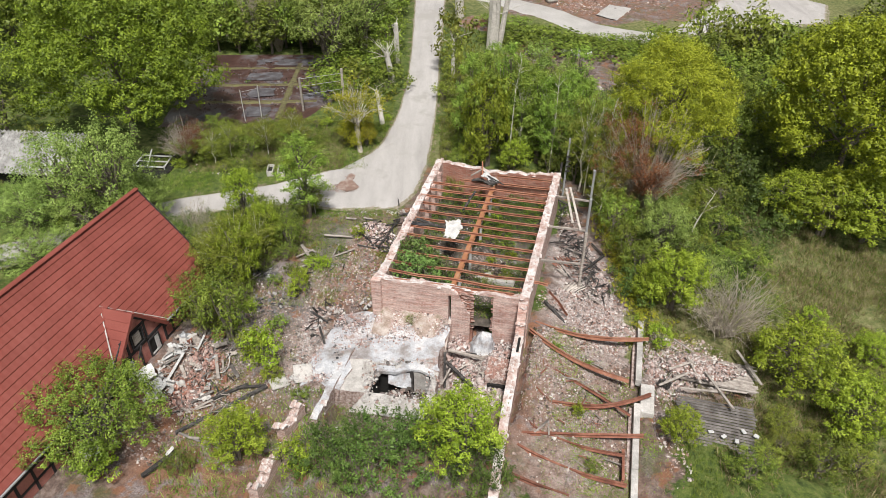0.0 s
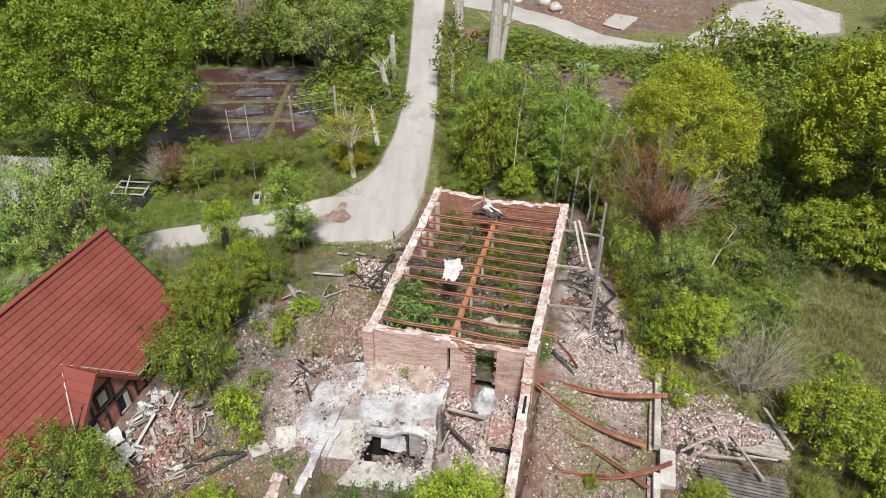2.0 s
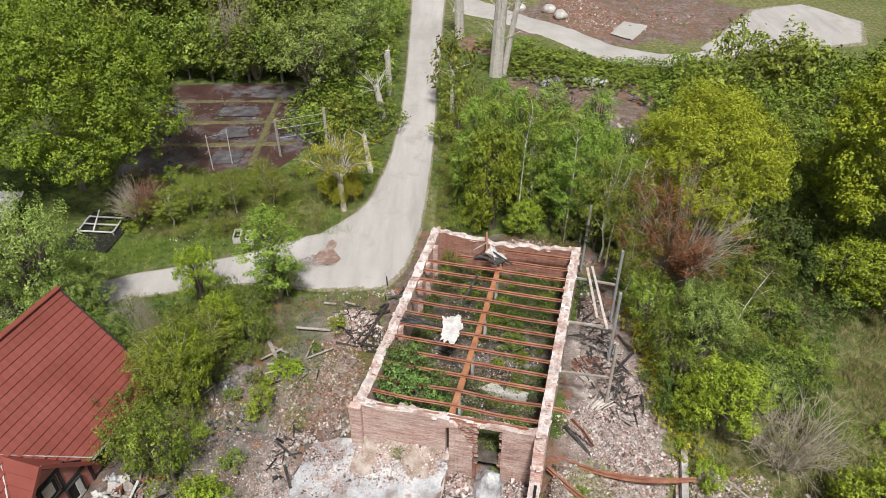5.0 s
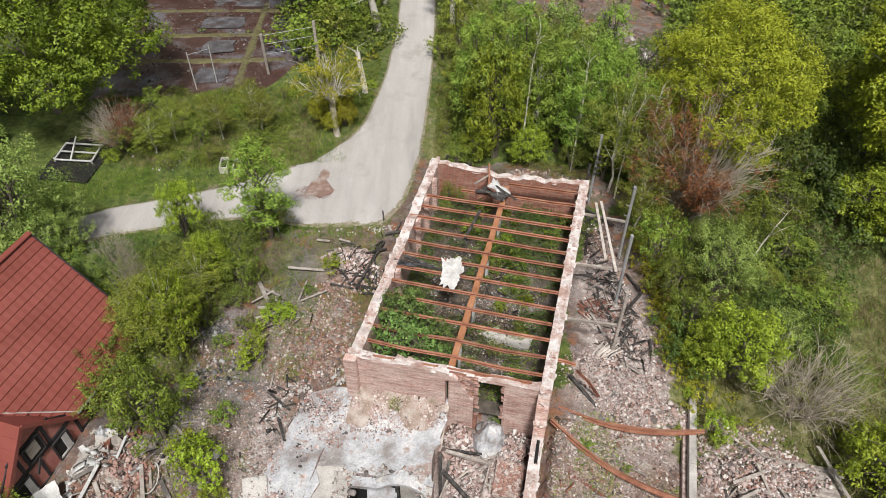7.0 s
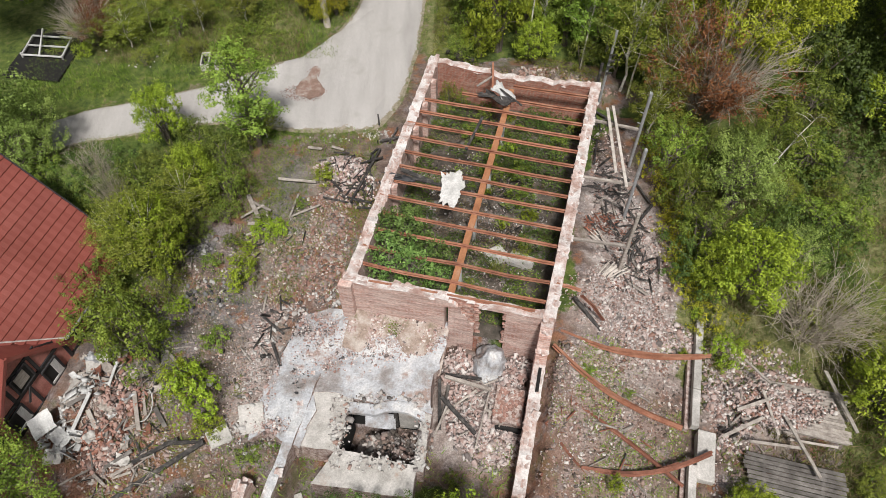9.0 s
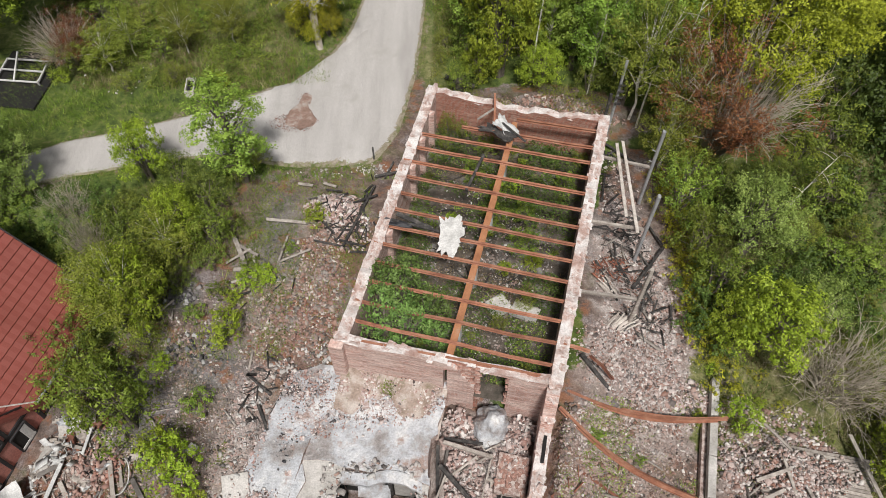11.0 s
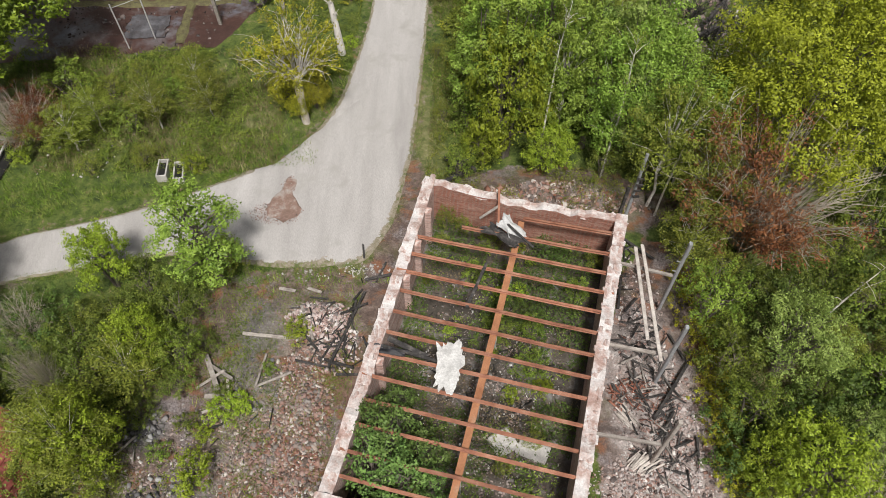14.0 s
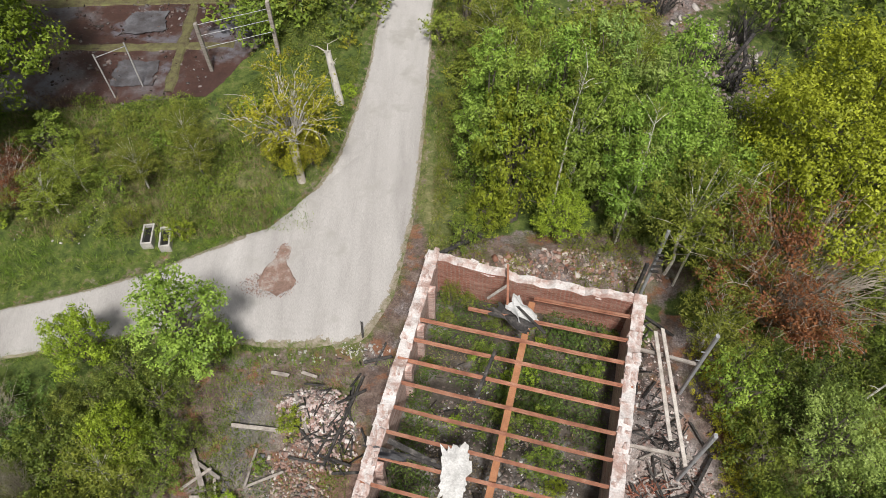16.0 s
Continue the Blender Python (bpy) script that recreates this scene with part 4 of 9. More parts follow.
hedge_d = place(plant("hedge_shrub", 61, 2.0, 3.4, "shade", 0.165, 14, 0.03, 27, 9, 0.18, lobe_r=(0.2, 0.4), stems=4, limbs=3, label="tangled hedge shrub with dull dark green leaves", category="shrub"), -14.2, 38.6, 0.8)
broad = place(plant("broad_bush", 47, 3.3, 4.4, "mid", 0.15, 34, 0.03, 44, 10, 0.2, stems=7, limbs=10, lobe_r=(0.2, 0.31), label="broad dense bush with yellow-green leaves beside the house", category="shrub"), -16.9, 23.4)
thicket = place(plant("bramble_thicket", 25, 2.2, 1.7, "dark", 0.16, 11, 0.0, 28, 9, 0.16, stems=3, limbs=2, label="low dark bramble thicket", category="shrub"), -3.0, 21.7, 1.1, 0.1, 1.15)
small = place(plant("elder_bush", 27, 1.1, 1.7, "lime", 0.15, 8, 0.02, 45, 8, 0.13, stems=3, limbs=3, label="small bright green bush growing in the rubble", category="bush"), -8.9, 34.2, 0.85)
weed = place(plant("elder_bush", 29, 1.0, 1.0, "mid", 0.14, 7, 0.0, 34, 8, 0.12, stems=3, limbs=1, label="low green weeds on bare soil", category="bush"), -9.6, 31.0, 0.8)
bare = place(bare_shrub("bare_shrub", 31, 3.1, 4.5, 95, "twig", "leafless pale twiggy shrub", "olive", 1600, 0.07, None, 0.75, 10), 16.9, 32.3)
brown = place(bare_shrub("copper_shrub", 33, 4.7, 9.4, 230, "twig", "shrub with bare branches and red-brown young leaves", "brown", 12000, 0.11, 3.6, 0.9, 6), 14.9, 46.0, 1.03)

gold_bush = place(plant("golden_bush", 53, 2.2, 4.2, "gold", 0.15, 18, 0.03, 56, 10, 0.22, stems=3, limbs=12, lobe_r=(0.22, 0.36), label="thin golden-green bush round a pollard", category="shrub"), -7.2, 56.0, 0.6)
gold_low = place(plant("low_bush", 57, 0.9, 0.9, "gold", 0.13, 8, 0.0, 26, 8, 0.13, stems=3, limbs=1, label="low yellow-green leaves creeping over rubble", category="bush"), 12.3, 32.4)
# old pollard by the bend: leaning trunk, a fan of bare poles, golden leaves on their tips
pollard = place(bare_shrub("pollard_tree", 37, 2.9, 3.6, 38, "bark_white", "pollarded tree with bare poles and golden-green young leaves", "gold", 3000, 0.15, None, 1.3, 6), -7.2, 54.3)
pollard["category"] = "tree"
pollard.location.z += 2.2
verts, faces = [], []
tube(verts, faces, [(0.35, -1.3, -2.4), (0.2, -0.8, -1.2), (0.0, 0.0, 0.25)], [0.24, 0.2, 0.26], 9)
mesh_object("trunk", verts, faces, M["bark_pale"], pollard, smooth=True)
burnt = place(bare_shrub("burnt_shrub", 39, 1.6, 2.6, 34, "char", "blackened burnt shrub with bare stems", None, 0, 0.1, None, 0.9, 4), 15.2, 57.4)
# coarser plants for the distance
hedge_far = place(plant("hedge_shrub", 41, 2.0, 3.4, "mid", 0.21, 12, 0.03, 17, 8, 0.2, stems=3, limbs=2, label="distant hedge shrub with mid-green leaves", category="shrub"), -10.4, 63.6, 0.8)
hedge_o_far = place(plant("hedge_shrub", 43, 1.8, 3.8, "olive", 0.2, 10, 0.05, 17, 8, 0.22, stems=3, limbs=2, label="distant scrub bush with olive yellow-green leaves", category="shrub"), 8.6, 60.4, 1.1)
thicket_far = place(plant("bramble_thicket", 45, 2.2, 1.7, "mid", 0.18, 11, 0.0, 22, 8, 0.18, stems=3, limbs=1, label="distant dark bramble thicket", category="shrub"), 22.5, 52.5, 1.4)
far_tree = place(plant("woodland_tree", 49, 2.6, 9.0, "mid", 0.3, 16, 0.12, 20, 8, 0.3, limbs=10, lobe_r=(0.26, 0.42), label="woodland tree with mid-green foliage"), -34.0, 84.0)
far_olive = place(plant("woodland_tree", 51, 2.8, 8.4, "olive", 0.3, 16, 0.1, 20, 8, 0.3, limbs=14, lobe_r=(0.26, 0.42), label="woodland tree with thin olive-green foliage"), -22.0, 83.0)
far_twin.update({hedge.name: hedge_far, hedge_o.name: hedge_o_far, thicket.name: thicket_far, hedge_d.name: hedge_far})

# the east side, from the ruin outwards
for ob, x, y, s, r, h in (
        (birch, 8.6, 50.6, 0.95, 1.0, 0.95), (birch, 10.2, 51.5, 1.05, 2.0, 1.0), (birch_b, 12.4, 46.6, 0.9, 2.2, 0.8), (birch_b, 11.6, 44.4, 0.85, 3.3, 0.62), (aspen, 5.4, 53.2, 1.0, 2.0, 1.0), (aspen, 10.8, 54.4, 1.0, 4.0, 1.02), (hazel, 3.5, 50.8, 1.0, 3.1, 1.75), (aspen, 2.2, 52.6, 0.95, 0.5, 0.9), (aspen, 7.6, 51.6, 0.9, 1.5, 0.85), (aspen_s, 9.2, 50.6, 0.85, 1.5, 0.75), (aspen, 11.4, 51.2, 0.9, 2.5, 0.85), (hazel, 5.6, 49.9, 0.6, 2.5, 0.6), (hedge, 8.4, 49.7, 0.6, 0.5, 0.7), (hazel, 2.4, 50.2, 0.55, 1.5, 0.6), (hedge, 10.4, 49.4, 0.6, 2.5, 0.8), (aspen_s, 9.6, 53.0, 0.95, 1.0, 0.95),
        (birch_b, 4.6, 54.5, 1.0, 5.0, 1.02), (birch_b, 7.2, 56.0, 1.1, 4.0, 1.05), (aspen, 2.4, 54.8, 0.8, 1.4, 0.85), (birch, 12.2, 49.6, 0.95, 4.0, 0.85), (birch_b, 13.4, 52.2, 1.0, 1.0, 0.8), (hedge_o, 1.8, 58.0, 1.1, 0, 1.3), (birch_b, 3.0, 60.5, 1.0, 2.0, 0.8), (hedge, 1.2, 49.2, 0.5, 1, 0.6),
        (hedge, 12.0, 41.6, 0.95, 1, 1.15), (hedge_o, 12.9, 43.6, 1.0, 2, 1.2), (hedge, 12.2, 39.2, 0.85, 3, 1.0), (hedge, 12.6, 36.8, 0.8, 4, 0.95), (hedge_o, 17.0, 41.4, 0.9, 5, 0.8), (hedge_o, 19.4, 45.8, 1.1, 0.5, 1.1), (hedge_o, 17.8, 40.0, 1.0, 1.5, 0.95), (hedge, 19.6, 42.6, 1.1, 2.5, 0.9),
        (hedge_d, 16.4, 43.2, 0.9, 1, 0.8), (hedge_d, 18.2, 43.6, 0.9, 2, 0.8), (hedge_d, 14.6, 43.0, 0.8, 4, 0.8), (hedge_d, 17.4, 44.6, 0.7, 3, 0.6), (thicket, 15.6, 41.8, 0.8, 3, 1.2), (hedge, 19.0, 38.2, 1.0, 3.5, 0.75), (hedge_o, 19.6, 36.4, 0.9, 1, 0.8), (hedge, 20.6, 38.6, 0.95, 2, 0.8), (hedge_o, 20.9, 40.8, 0.95, 3, 0.8), (hedge_d, 20.4, 34.4, 0.8, 3, 0.6), (hedge_o, 18.8, 34.4, 0.7, 5, 0.6), (hazel, 26.4, 46.2, 1.25, 1, 1.0), (hazel, 28.6, 44.8, 1.4, 2, 1.1), (hazel, 31.4, 44.0, 1.5, 3, 1.2), (hazel, 34.6, 43.8, 1.5, 4, 1.1), (thicket, 17.2, 36.6, 1.0, 1, 1.3), (hedge, 20.8, 46.6, 1.2, 4.5, 1.0), (willow, 16.6, 35.6, 0.75, 2, 0.65), (hazel, 12.9, 34.6, 0.62, 2, 0.7), (hazel, 19.4, 28.4, 1.15, 1, 1.0), (hedge_o, 18.7, 31.0, 0.8, 1, 0.6), (hazel, 21.6, 25.4, 1.0, 3, 0.8),
        (hedge_o, 20.4, 22.6, 1.0, 2, 0.8), (hedge, 18.4, 22.2, 0.8, 5, 0.7), (small, 12.4, 30.7, 0.85, 1, 1.1), (hedge_o, 17.4, 25.0, 0.6, 3, 0.5), (hazel, 11.9, 23.9, 0.5, 2, 0.42), (hedge_o, 15.9, 22.6, 0.8, 2, 0.55), (hedge_o, 17.6, 25.2, 0.9, 4, 0.6), (hedge_o, 17.0, 23.6, 0.9, 5, 0.6), (hedge, 14.6, 21.6, 0.7, 5, 0.5), (hazel, 25.5, 31, 0.6, 5, 0.5), (small, 23.5, 34.5, 0.9, 1, 0.8), (thicket, 22.0, 43.0, 1.2, 2, 1.2), (thicket, 25.5, 47.5, 1.5, 3, 1.4),
        (hedge, 27.5, 51.5, 1.3, 1, 1.2), (hedge, 24.0, 54.0, 1.3, 2, 1.5), (thicket, 23.0, 50.0, 1.4, 4, 1.8), (hedge_o, 22.5, 58.0, 1.4, 3, 1.6), (hedge, 26.0, 60.0, 1.4, 4, 1.6), (far_olive, 43.5, 63.0, 2.0, 2, 1.3), (hazel, 38.5, 49.5, 1.2, 2, 1.0), (hedge, 36, 47.5, 1.2, 1, 1.0), (hazel, 30.5, 29.5, 1.2, 1, 0.9)):
    put(ob, x, y, s, r, h)
for x, y, dx, dy, h, sd in ((5.2, 50.4, 0.7, 1.6, 8.4, 1), (10.9, 47.6, 0.9, 0.9, 7.2, 2), (12.1, 47.4, 0.5, 1.0, 7.6, 3), (8.4, 49.6, 0.3, 0.8, 8.2, 4), (17.4, 41.6, 1.5, 0.7, 4.6, 5)):
    rr = np.random.default_rng(sd)
    tree = tagged(new("birch_tree"), "slender white birch stem leaning out of the thicket", "tree", "leaning birches")
    verts, faces = [], []
    pts = [Vector((dx * f * f + rr.normal(0, 0.04), dy * f * f, h * f - 0.1)) for f in (0, 0.25, 0.5, 0.75, 1.0)]
    tube(verts, faces, pts, [0.06, 0.052, 0.042, 0.03, 0.01], 6)
    tips = []
    for q in range(16):
        p = pts[2].lerp(pts[4], rr.random())
        e = p + Vector((rr.normal(0, 0.5), rr.normal(0, 0.5), rr.uniform(0.1, 0.7)))
        tube(verts, faces, [p, p.lerp(e, 0.5) + Vector((0, 0, 0.08)), e], [0.02, 0.013, 0.004], 3)
        tips += [p.lerp(e, k) for k in (0.5, 0.8, 1.0)]
    mesh_object("trunk", verts, faces, M["bark_birch"], tree)
    C = np.repeat(np.array([tuple(p) for p in tips]), 14, 0) + rr.normal(0, 0.16, (len(tips) * 14, 3))
    new("crown", leaf_mesh("crown", C, np.tile([0, 0, 0.6], (len(C), 1)), rr.uniform(0.05, 0.11, len(C)), L["olive"], rr)).parent = tree
    tree.location = (x, y, gz(x, y))
for x, y, r in ((16.4, 60.6, 1), (15.4, 62.6, 2), (17.6, 64.6, 3), (13.2, 66.4, 4), (11.0, 68.2, 5), (18.4, 61.2, 0.5)):
    put(burnt, x, y, 1.0, r)["group"] = "burnt shrubs"
# beside the hall on its west: hedge between yard and side track
for ob, x, y, s, r, h in (
        (hedge_d, -15.6, 35.6, 0.9, 1, 0.95), (hedge_d, -13.4, 37.6, 0.9, 2, 1.15), (hedge_d, -12.6, 38.2, 0.7, 3, 0.9), (hedge_d, -14.6, 39.6, 0.95, 4, 0.75), (hedge_d, -12.2, 39.6, 0.95, 5, 1.05), (hedge_d, -10.9, 41.0, 0.85, 0.4, 0.95), (hedge_d, -12.6, 42.4, 0.8, 1.4, 0.75), (hedge_o, -9.9, 42.6, 0.5, 2.4, 0.6), (thicket, -16.6, 40.2, 0.8, 3, 0.8), (aspen, -9.6, 43.0, 1.05, 3, 0.72), (hedge_o, -9.4, 43.7, 0.5, 3, 0.45), (hedge_d, -16.0, 38.0, 0.9, 4.1, 0.9),
        (hazel, -14.2, 42.9, 0.62, 1, 0.92), (birch_b, -9.2, 43.5, 0.5, 2, 0.3), (birch_b, -12.0, 38.0, 0.8, 1, 0.42), (hazel, -11.7, 39.2, 0.55, 4, 0.8), (birch_b, -13.6, 35.6, 0.8, 3, 0.5), (hedge_o, -14.9, 34.4, 0.75, 3, 0.9), (hedge_o, -13.9, 31.8, 0.75, 3, 0.8), (hedge, -10.2, 39.0, 0.6, 1, 0.75), (hedge_o, -14.4, 40.6, 0.6, 2, 0.6), (bare, -17.2, 40.2, 0.5, 1, 0.6), (thicket, -18.4, 39.4, 0.9, 5, 0.8), (hedge_d, -9.6, 39.6, 0.45, 1, 0.5), (hedge_d, -13.4, 31.6, 0.85, 2, 0.7), (birch_b, -13.4, 34.9, 0.85, 2, 0.6), (hedge_d, -15.0, 35.9, 0.9, 3, 1.1), (small, -9.8, 28.3, 1.3, 1, 1.6), (small, -10.5, 28.9, 1.0, 1, 1.25), (small, -9.2, 27.2, 0.7, 2, 0.6), (hazel, -9.8, 22.2, 0.72, 1, 0.72), (small, -12.4, 31.2, 0.75, 2, 0.7), (small, -11.4, 32.6, 0.55, 3, 0.5), (hedge_d, -12.4, 21.5, 0.5, 3, 0.5), (small, -16.4, 21.8, 1.2, 4, 0.9), (hedge, -13.7, 31.1, 1.0, 2, 0.95), (hedge_d, -15.2, 33.2, 0.9, 1, 1.0), (hedge, -12.0, 30.2, 0.95, 1, 1.35), (birch_b, -12.3, 34.2, 0.75, 1, 0.78), (bare, -14.8, 37.2, 0.32, 2, 1.15), (small, -8.3, 36.8, 0.8, 2, 0.5), (small, -7.7, 37.2, 0.6, 1, 0.35), (small, -8.9, 35.9, 0.5, 4, 0.4), (hedge_o, -12.2, 33.6, 0.7, 1, 0.8), (hazel, -12.4, 34.6, 0.7, 2, 1.2),
        (hazel, 0.7, 21.8, 0.95, 1, 1.0), (thicket, -5.0, 21.8, 0.8, 2, 1.1), (thicket, -1.2, 22.6, 0.7, 3, 0.9), (small, -7.0, 21.6, 1.0, 1, 1.2), (thicket, 1.6, 20.6, 0.7, 3, 1.0), (weed, 0.6, 25.3, 0.7, 1, 0.8), (weed, -3.9, 31.9, 0.3, 3, 0.3), (weed, -6.8, 38.6, 0.6, 1, 0.5), (weed, -8.4, 37.6, 0.7, 2, 0.6), (small, -5.7, 40.3, 0.7, 3, 0.5), (weed, -10.4, 35.0, 0.8, 2, 0.8), (weed, -9.6, 36.2, 0.8, 2, 0.8),
        (weed, -7.4, 26.0, 0.8, 2, 0.6), (weed, -6.4, 27.6, 0.5, 3, 0.5), (small, 10.9, 30.9, 0.35, 3, 0.4), (weed, 6.5, 29.8, 0.6, 3, 0.4), (weed, 8.2, 29.0, 0.4, 3, 0.3), (weed, 7.0, 21.5, 0.7, 1, 0.6), (small, 6.9, 24.9, 0.45, 3, 0.6)):
    put(ob, x, y, s, r, h)
# the far west and north: scrub, old trees and the wood
for ob, x, y, s, r, h in (
        (willow, -22.0, 40.9, 1.45, 1, 1.65), (willow, -25.4, 41.2, 1.4, 3, 1.45), (willow, -20.6, 40.2, 0.8, 2, 0.8), (willow, -26.8, 45.6, 0.9, 2, 0.6), (willow, -20.2, 42.0, 0.85, 4, 0.75), (willow, -23.4, 39.6, 1.1, 5, 0.8), (hedge, -24.6, 40.2, 1.0, 1, 0.7), (hedge, -19.6, 39.8, 0.8, 2, 0.6), (willow, -27.6, 40.2, 1.0, 2, 0.8), (hedge_o, -21.8, 43.2, 0.7, 3, 0.5), (willow, -30.5, 43.0, 1.0, 4, 0.5), (hedge_o, -23.0, 38.5, 1.0, 4, 0.6), (willow, -26.0, 37.0, 1.1, 4, 0.5), (hedge, -29.5, 36.0, 1.2, 2, 0.5),
        (willow, -11.6, 71.5, 2.2, 1, 1.75), (willow, -9.0, 79.0, 2.2, 3, 1.8), (hedge, -6.2, 72.0, 1.2, 2, 1.0), (hedge, -6.0, 78.0, 1.4, 3, 1.3), (hedge, -7.6, 84.0, 1.6, 4, 1.5), (hedge, -6.5, 90.0, 1.6, 5, 1.6), (hedge, -13.0, 88.0, 1.8, 1, 1.9), (hedge_o, -8.5, 66.0, 0.9, 1, 0.8),
        (birch_b, -14.4, 52.6, 0.6, 2, 0.42), (birch_b, -17.4, 52.4, 0.6, 3, 0.4), (birch_b, -11.9, 53.6, 0.65, 4, 0.36), (birch_b, -12.8, 55.2, 0.6, 5, 0.38), (birch_b, -18.4, 51.0, 0.7, 0.5, 0.38), (gold_bush, -7.7, 54.3, 0.95, 1, 0.95), (gold_bush, -6.4, 54.2, 0.7, 2, 0.75), (gold_bush, -7.2, 53.4, 0.5, 2, 0.55), (brown, -20.7, 51.4, 0.5, 3, 0.44), (hedge_o, -17.6, 55.0, 0.9, 3, 0.6), (hedge, -15.8, 52.4, 0.75, 4, 0.55), (hedge_o, -14.6, 50.2, 0.7, 5, 0.55), (weed, -11.4, 52.2, 0.9, 1, 0.8), (hedge, -19.6, 54.6, 1.0, 5, 0.7), (weed, -13.0, 57.6, 0.9, 1, 0.8),
        (hedge_o, -11.2, 57.8, 0.6, 2, 0.45), (weed, -14.0, 55.4, 1.2, 2, 0.9), (hedge, -20.5, 51.4, 0.9, 2, 0.6), (hedge_o, -17.2, 49.4, 0.7, 2, 0.5), (small, -12.1, 49.6, 0.7, 2, 0.7), (hedge, -37, 55, 2.2, 1, 1.6), (hedge_o, -33, 52, 1.6, 1, 1.2), (hedge, -41, 48, 2.0, 1, 1.4), (far_tree, -46, 62, 2.2, 2, 1.25), (hedge_o, -34, 46.0, 1.0, 1, 0.5),
        (hedge_o, 1.6, 66.0, 0.9, 1, 1.3), (hedge_o, 1.4, 71.0, 1.2, 1, 1.6), (hedge, 3.4, 64.5, 1.0, 2, 0.8), (hedge, 5.5, 86.5, 1.3, 2, 0.45), (hedge, 9.0, 86.5, 1.4, 3, 0.42), (hedge, 12.0, 83.5, 1.4, 1, 0.45), (hedge, 16, 80.5, 1.3, 2, 0.42), (hedge, 21, 79.5, 1.4, 2, 0.42), (hedge, 25.5, 80, 1.4, 3, 0.45), (hedge, 8, 82.0, 1.5, 4, 0.5), (thicket, 12, 80, 1.6, 4, 0.7),
        (hedge_o, 7.5, 61.0, 1.2, 2, 1.1), (hedge_o, 10.0, 63.0, 1.2, 3, 0.9), (hedge, 20.0, 66.0, 1.5, 4, 1.4), (hedge_o, 24.0, 70.0, 1.6, 1, 1.5), (hedge, 28.0, 73.0, 1.6, 4, 1.6), (hedge_o, 33.0, 75.0, 1.7, 2, 1.7), (hedge, 38.0, 77.0, 1.8, 1, 1.6), (hedge_o, 29.5, 80.0, 1.3, 5, 1.5), (hedge, 45.0, 78.0, 2.0, 2, 1.6), (hedge, 40, 69, 1.8, 3, 1.6), (hedge, 53, 84, 2.2, 3, 2.2), (hedge_o, 58, 90, 2.4, 3, 2.4)):
    put(ob, x, y, s, r, h)
rw = random.Random(4)
for row in range(4):
    for k in range(15):
        x = -66 + k * 4.2 + rw.uniform(-1.2, 1.2) + (row % 2) * 2
        y = 78 + row * 5 + rw.uniform(-2, 2)
        if x > -5.5 - row * 0.2 or (x > -12 and y < 92):
            continue
        ob = rw.choice((far_tree, far_tree, hedge, hedge, far_tree, far_olive))
        s = {"hedge_shrub": 2.2}.get(ob.name.split(".")[0], 1.3)
        tree = put(ob, x, y, s * rw.uniform(0.9, 1.15), rw.uniform(0, 6), s * rw.uniform(0.8, 1.1))
        tree["group"] = "wood beyond the greenhouse"


# room kept round plants that stand out
CLEAR = [(15.7, 45.2, 2.9), (16.9, 33.0, 2.6), (14.8, 39.4, 1.8), (14.4, 34.8, 1.9), (17.2, 50.2, 3.0), (23.0, 38.5, 2.2), (24.5, 41.5, 2.8), (24, 36, 4), (-12.5, 50.8, 1.6), (-10.0, 52.0, 1.8), (-13.5, 49.4, 1.4), (13.4, 56.6, 1.5), (15.2, 57.5, 1.6), (16.6, 60.9, 2.0)]


def fill(seed, region, obs, spacing, s_range, h_range, group):
    """Scrub scattered over a region: (x0, x1, y0, y1) sheared by the last number, keeping its distance."""
    rng = random.Random(seed)
    done = []
    x0, x1, y0, y1, shear = region
    for _ in range(4000):
        y = rng.uniform(y0, y1)
        x = rng.uniform(x0, x1) + shear * (y - y0)
        if any((x - a) ** 2 + (y - b) ** 2 < spacing ** 2 for a, b in done) or any((x - a) ** 2 + (y - b) ** 2 < r * r for a, b, r in CLEAR):
            continue
        done.append((x, y))
        s = rng.uniform(*s_range)
        put(rng.choice(obs), x, y, s, rng.uniform(0, 6.28), s * rng.uniform(*h_range))["group"] = group


fill(1, (12.2, 20.0, 35.2, 48.5, 0.12), (hedge_d, hedge_d, thicket, hedge_o), 1.75, (0.5, 0.85), (0.7, 1.1), "scrub on the east slope")
fill(2, (1.4, 13.5, 50.0, 61.0, 0.0), (hedge, hedge_o, birch_b, aspen, hedge), 1.9, (0.55, 0.9), (0.7, 1.1), "young trees behind the hall")
fill(3, (-18.5, -10.2, 36.6, 41.6, 0.03), (hedge_d, hedge_d, thicket, hedge_o), 1.4, (0.4, 0.7), (0.6, 0.9), "hedge by the side track")
fill(4, (-11.0, -5.2, 66.5, 100.0, 0.0), (hedge, hedge, thicket), 2.4, (0.8, 1.2), (0.6, 0.9), "scrub along the lane")
fill(5, (19.0, 50.0, 50.0, 79.0, 0.15), (hedge_d, hedge_o, thicket, hedge_d), 3.0, (1.0, 1.5), (0.7, 1.0), "scrub on the east slope")
fill(6, (-22.5, -10.5, 50.2, 56.8, 0.0), (weed, hedge_o, small, hedge, hedge_o), 2.5, (0.4, 0.85), (0.5, 0.95), "weeds in the meadow")
fill(7, (4.0, 26.0, 78.5, 82.0, 0.0), (hedge, thicket), 2.4, (0.8, 1.2), (0.3, 0.5), "scrub below the far track")
for x, y, r in ((-20.5, 78.0, 1), (-18.2, 77.4, 2)):
    put(bare, x, y, 0.75, r, 1.9)["group"] = "undergrowth of the wood"
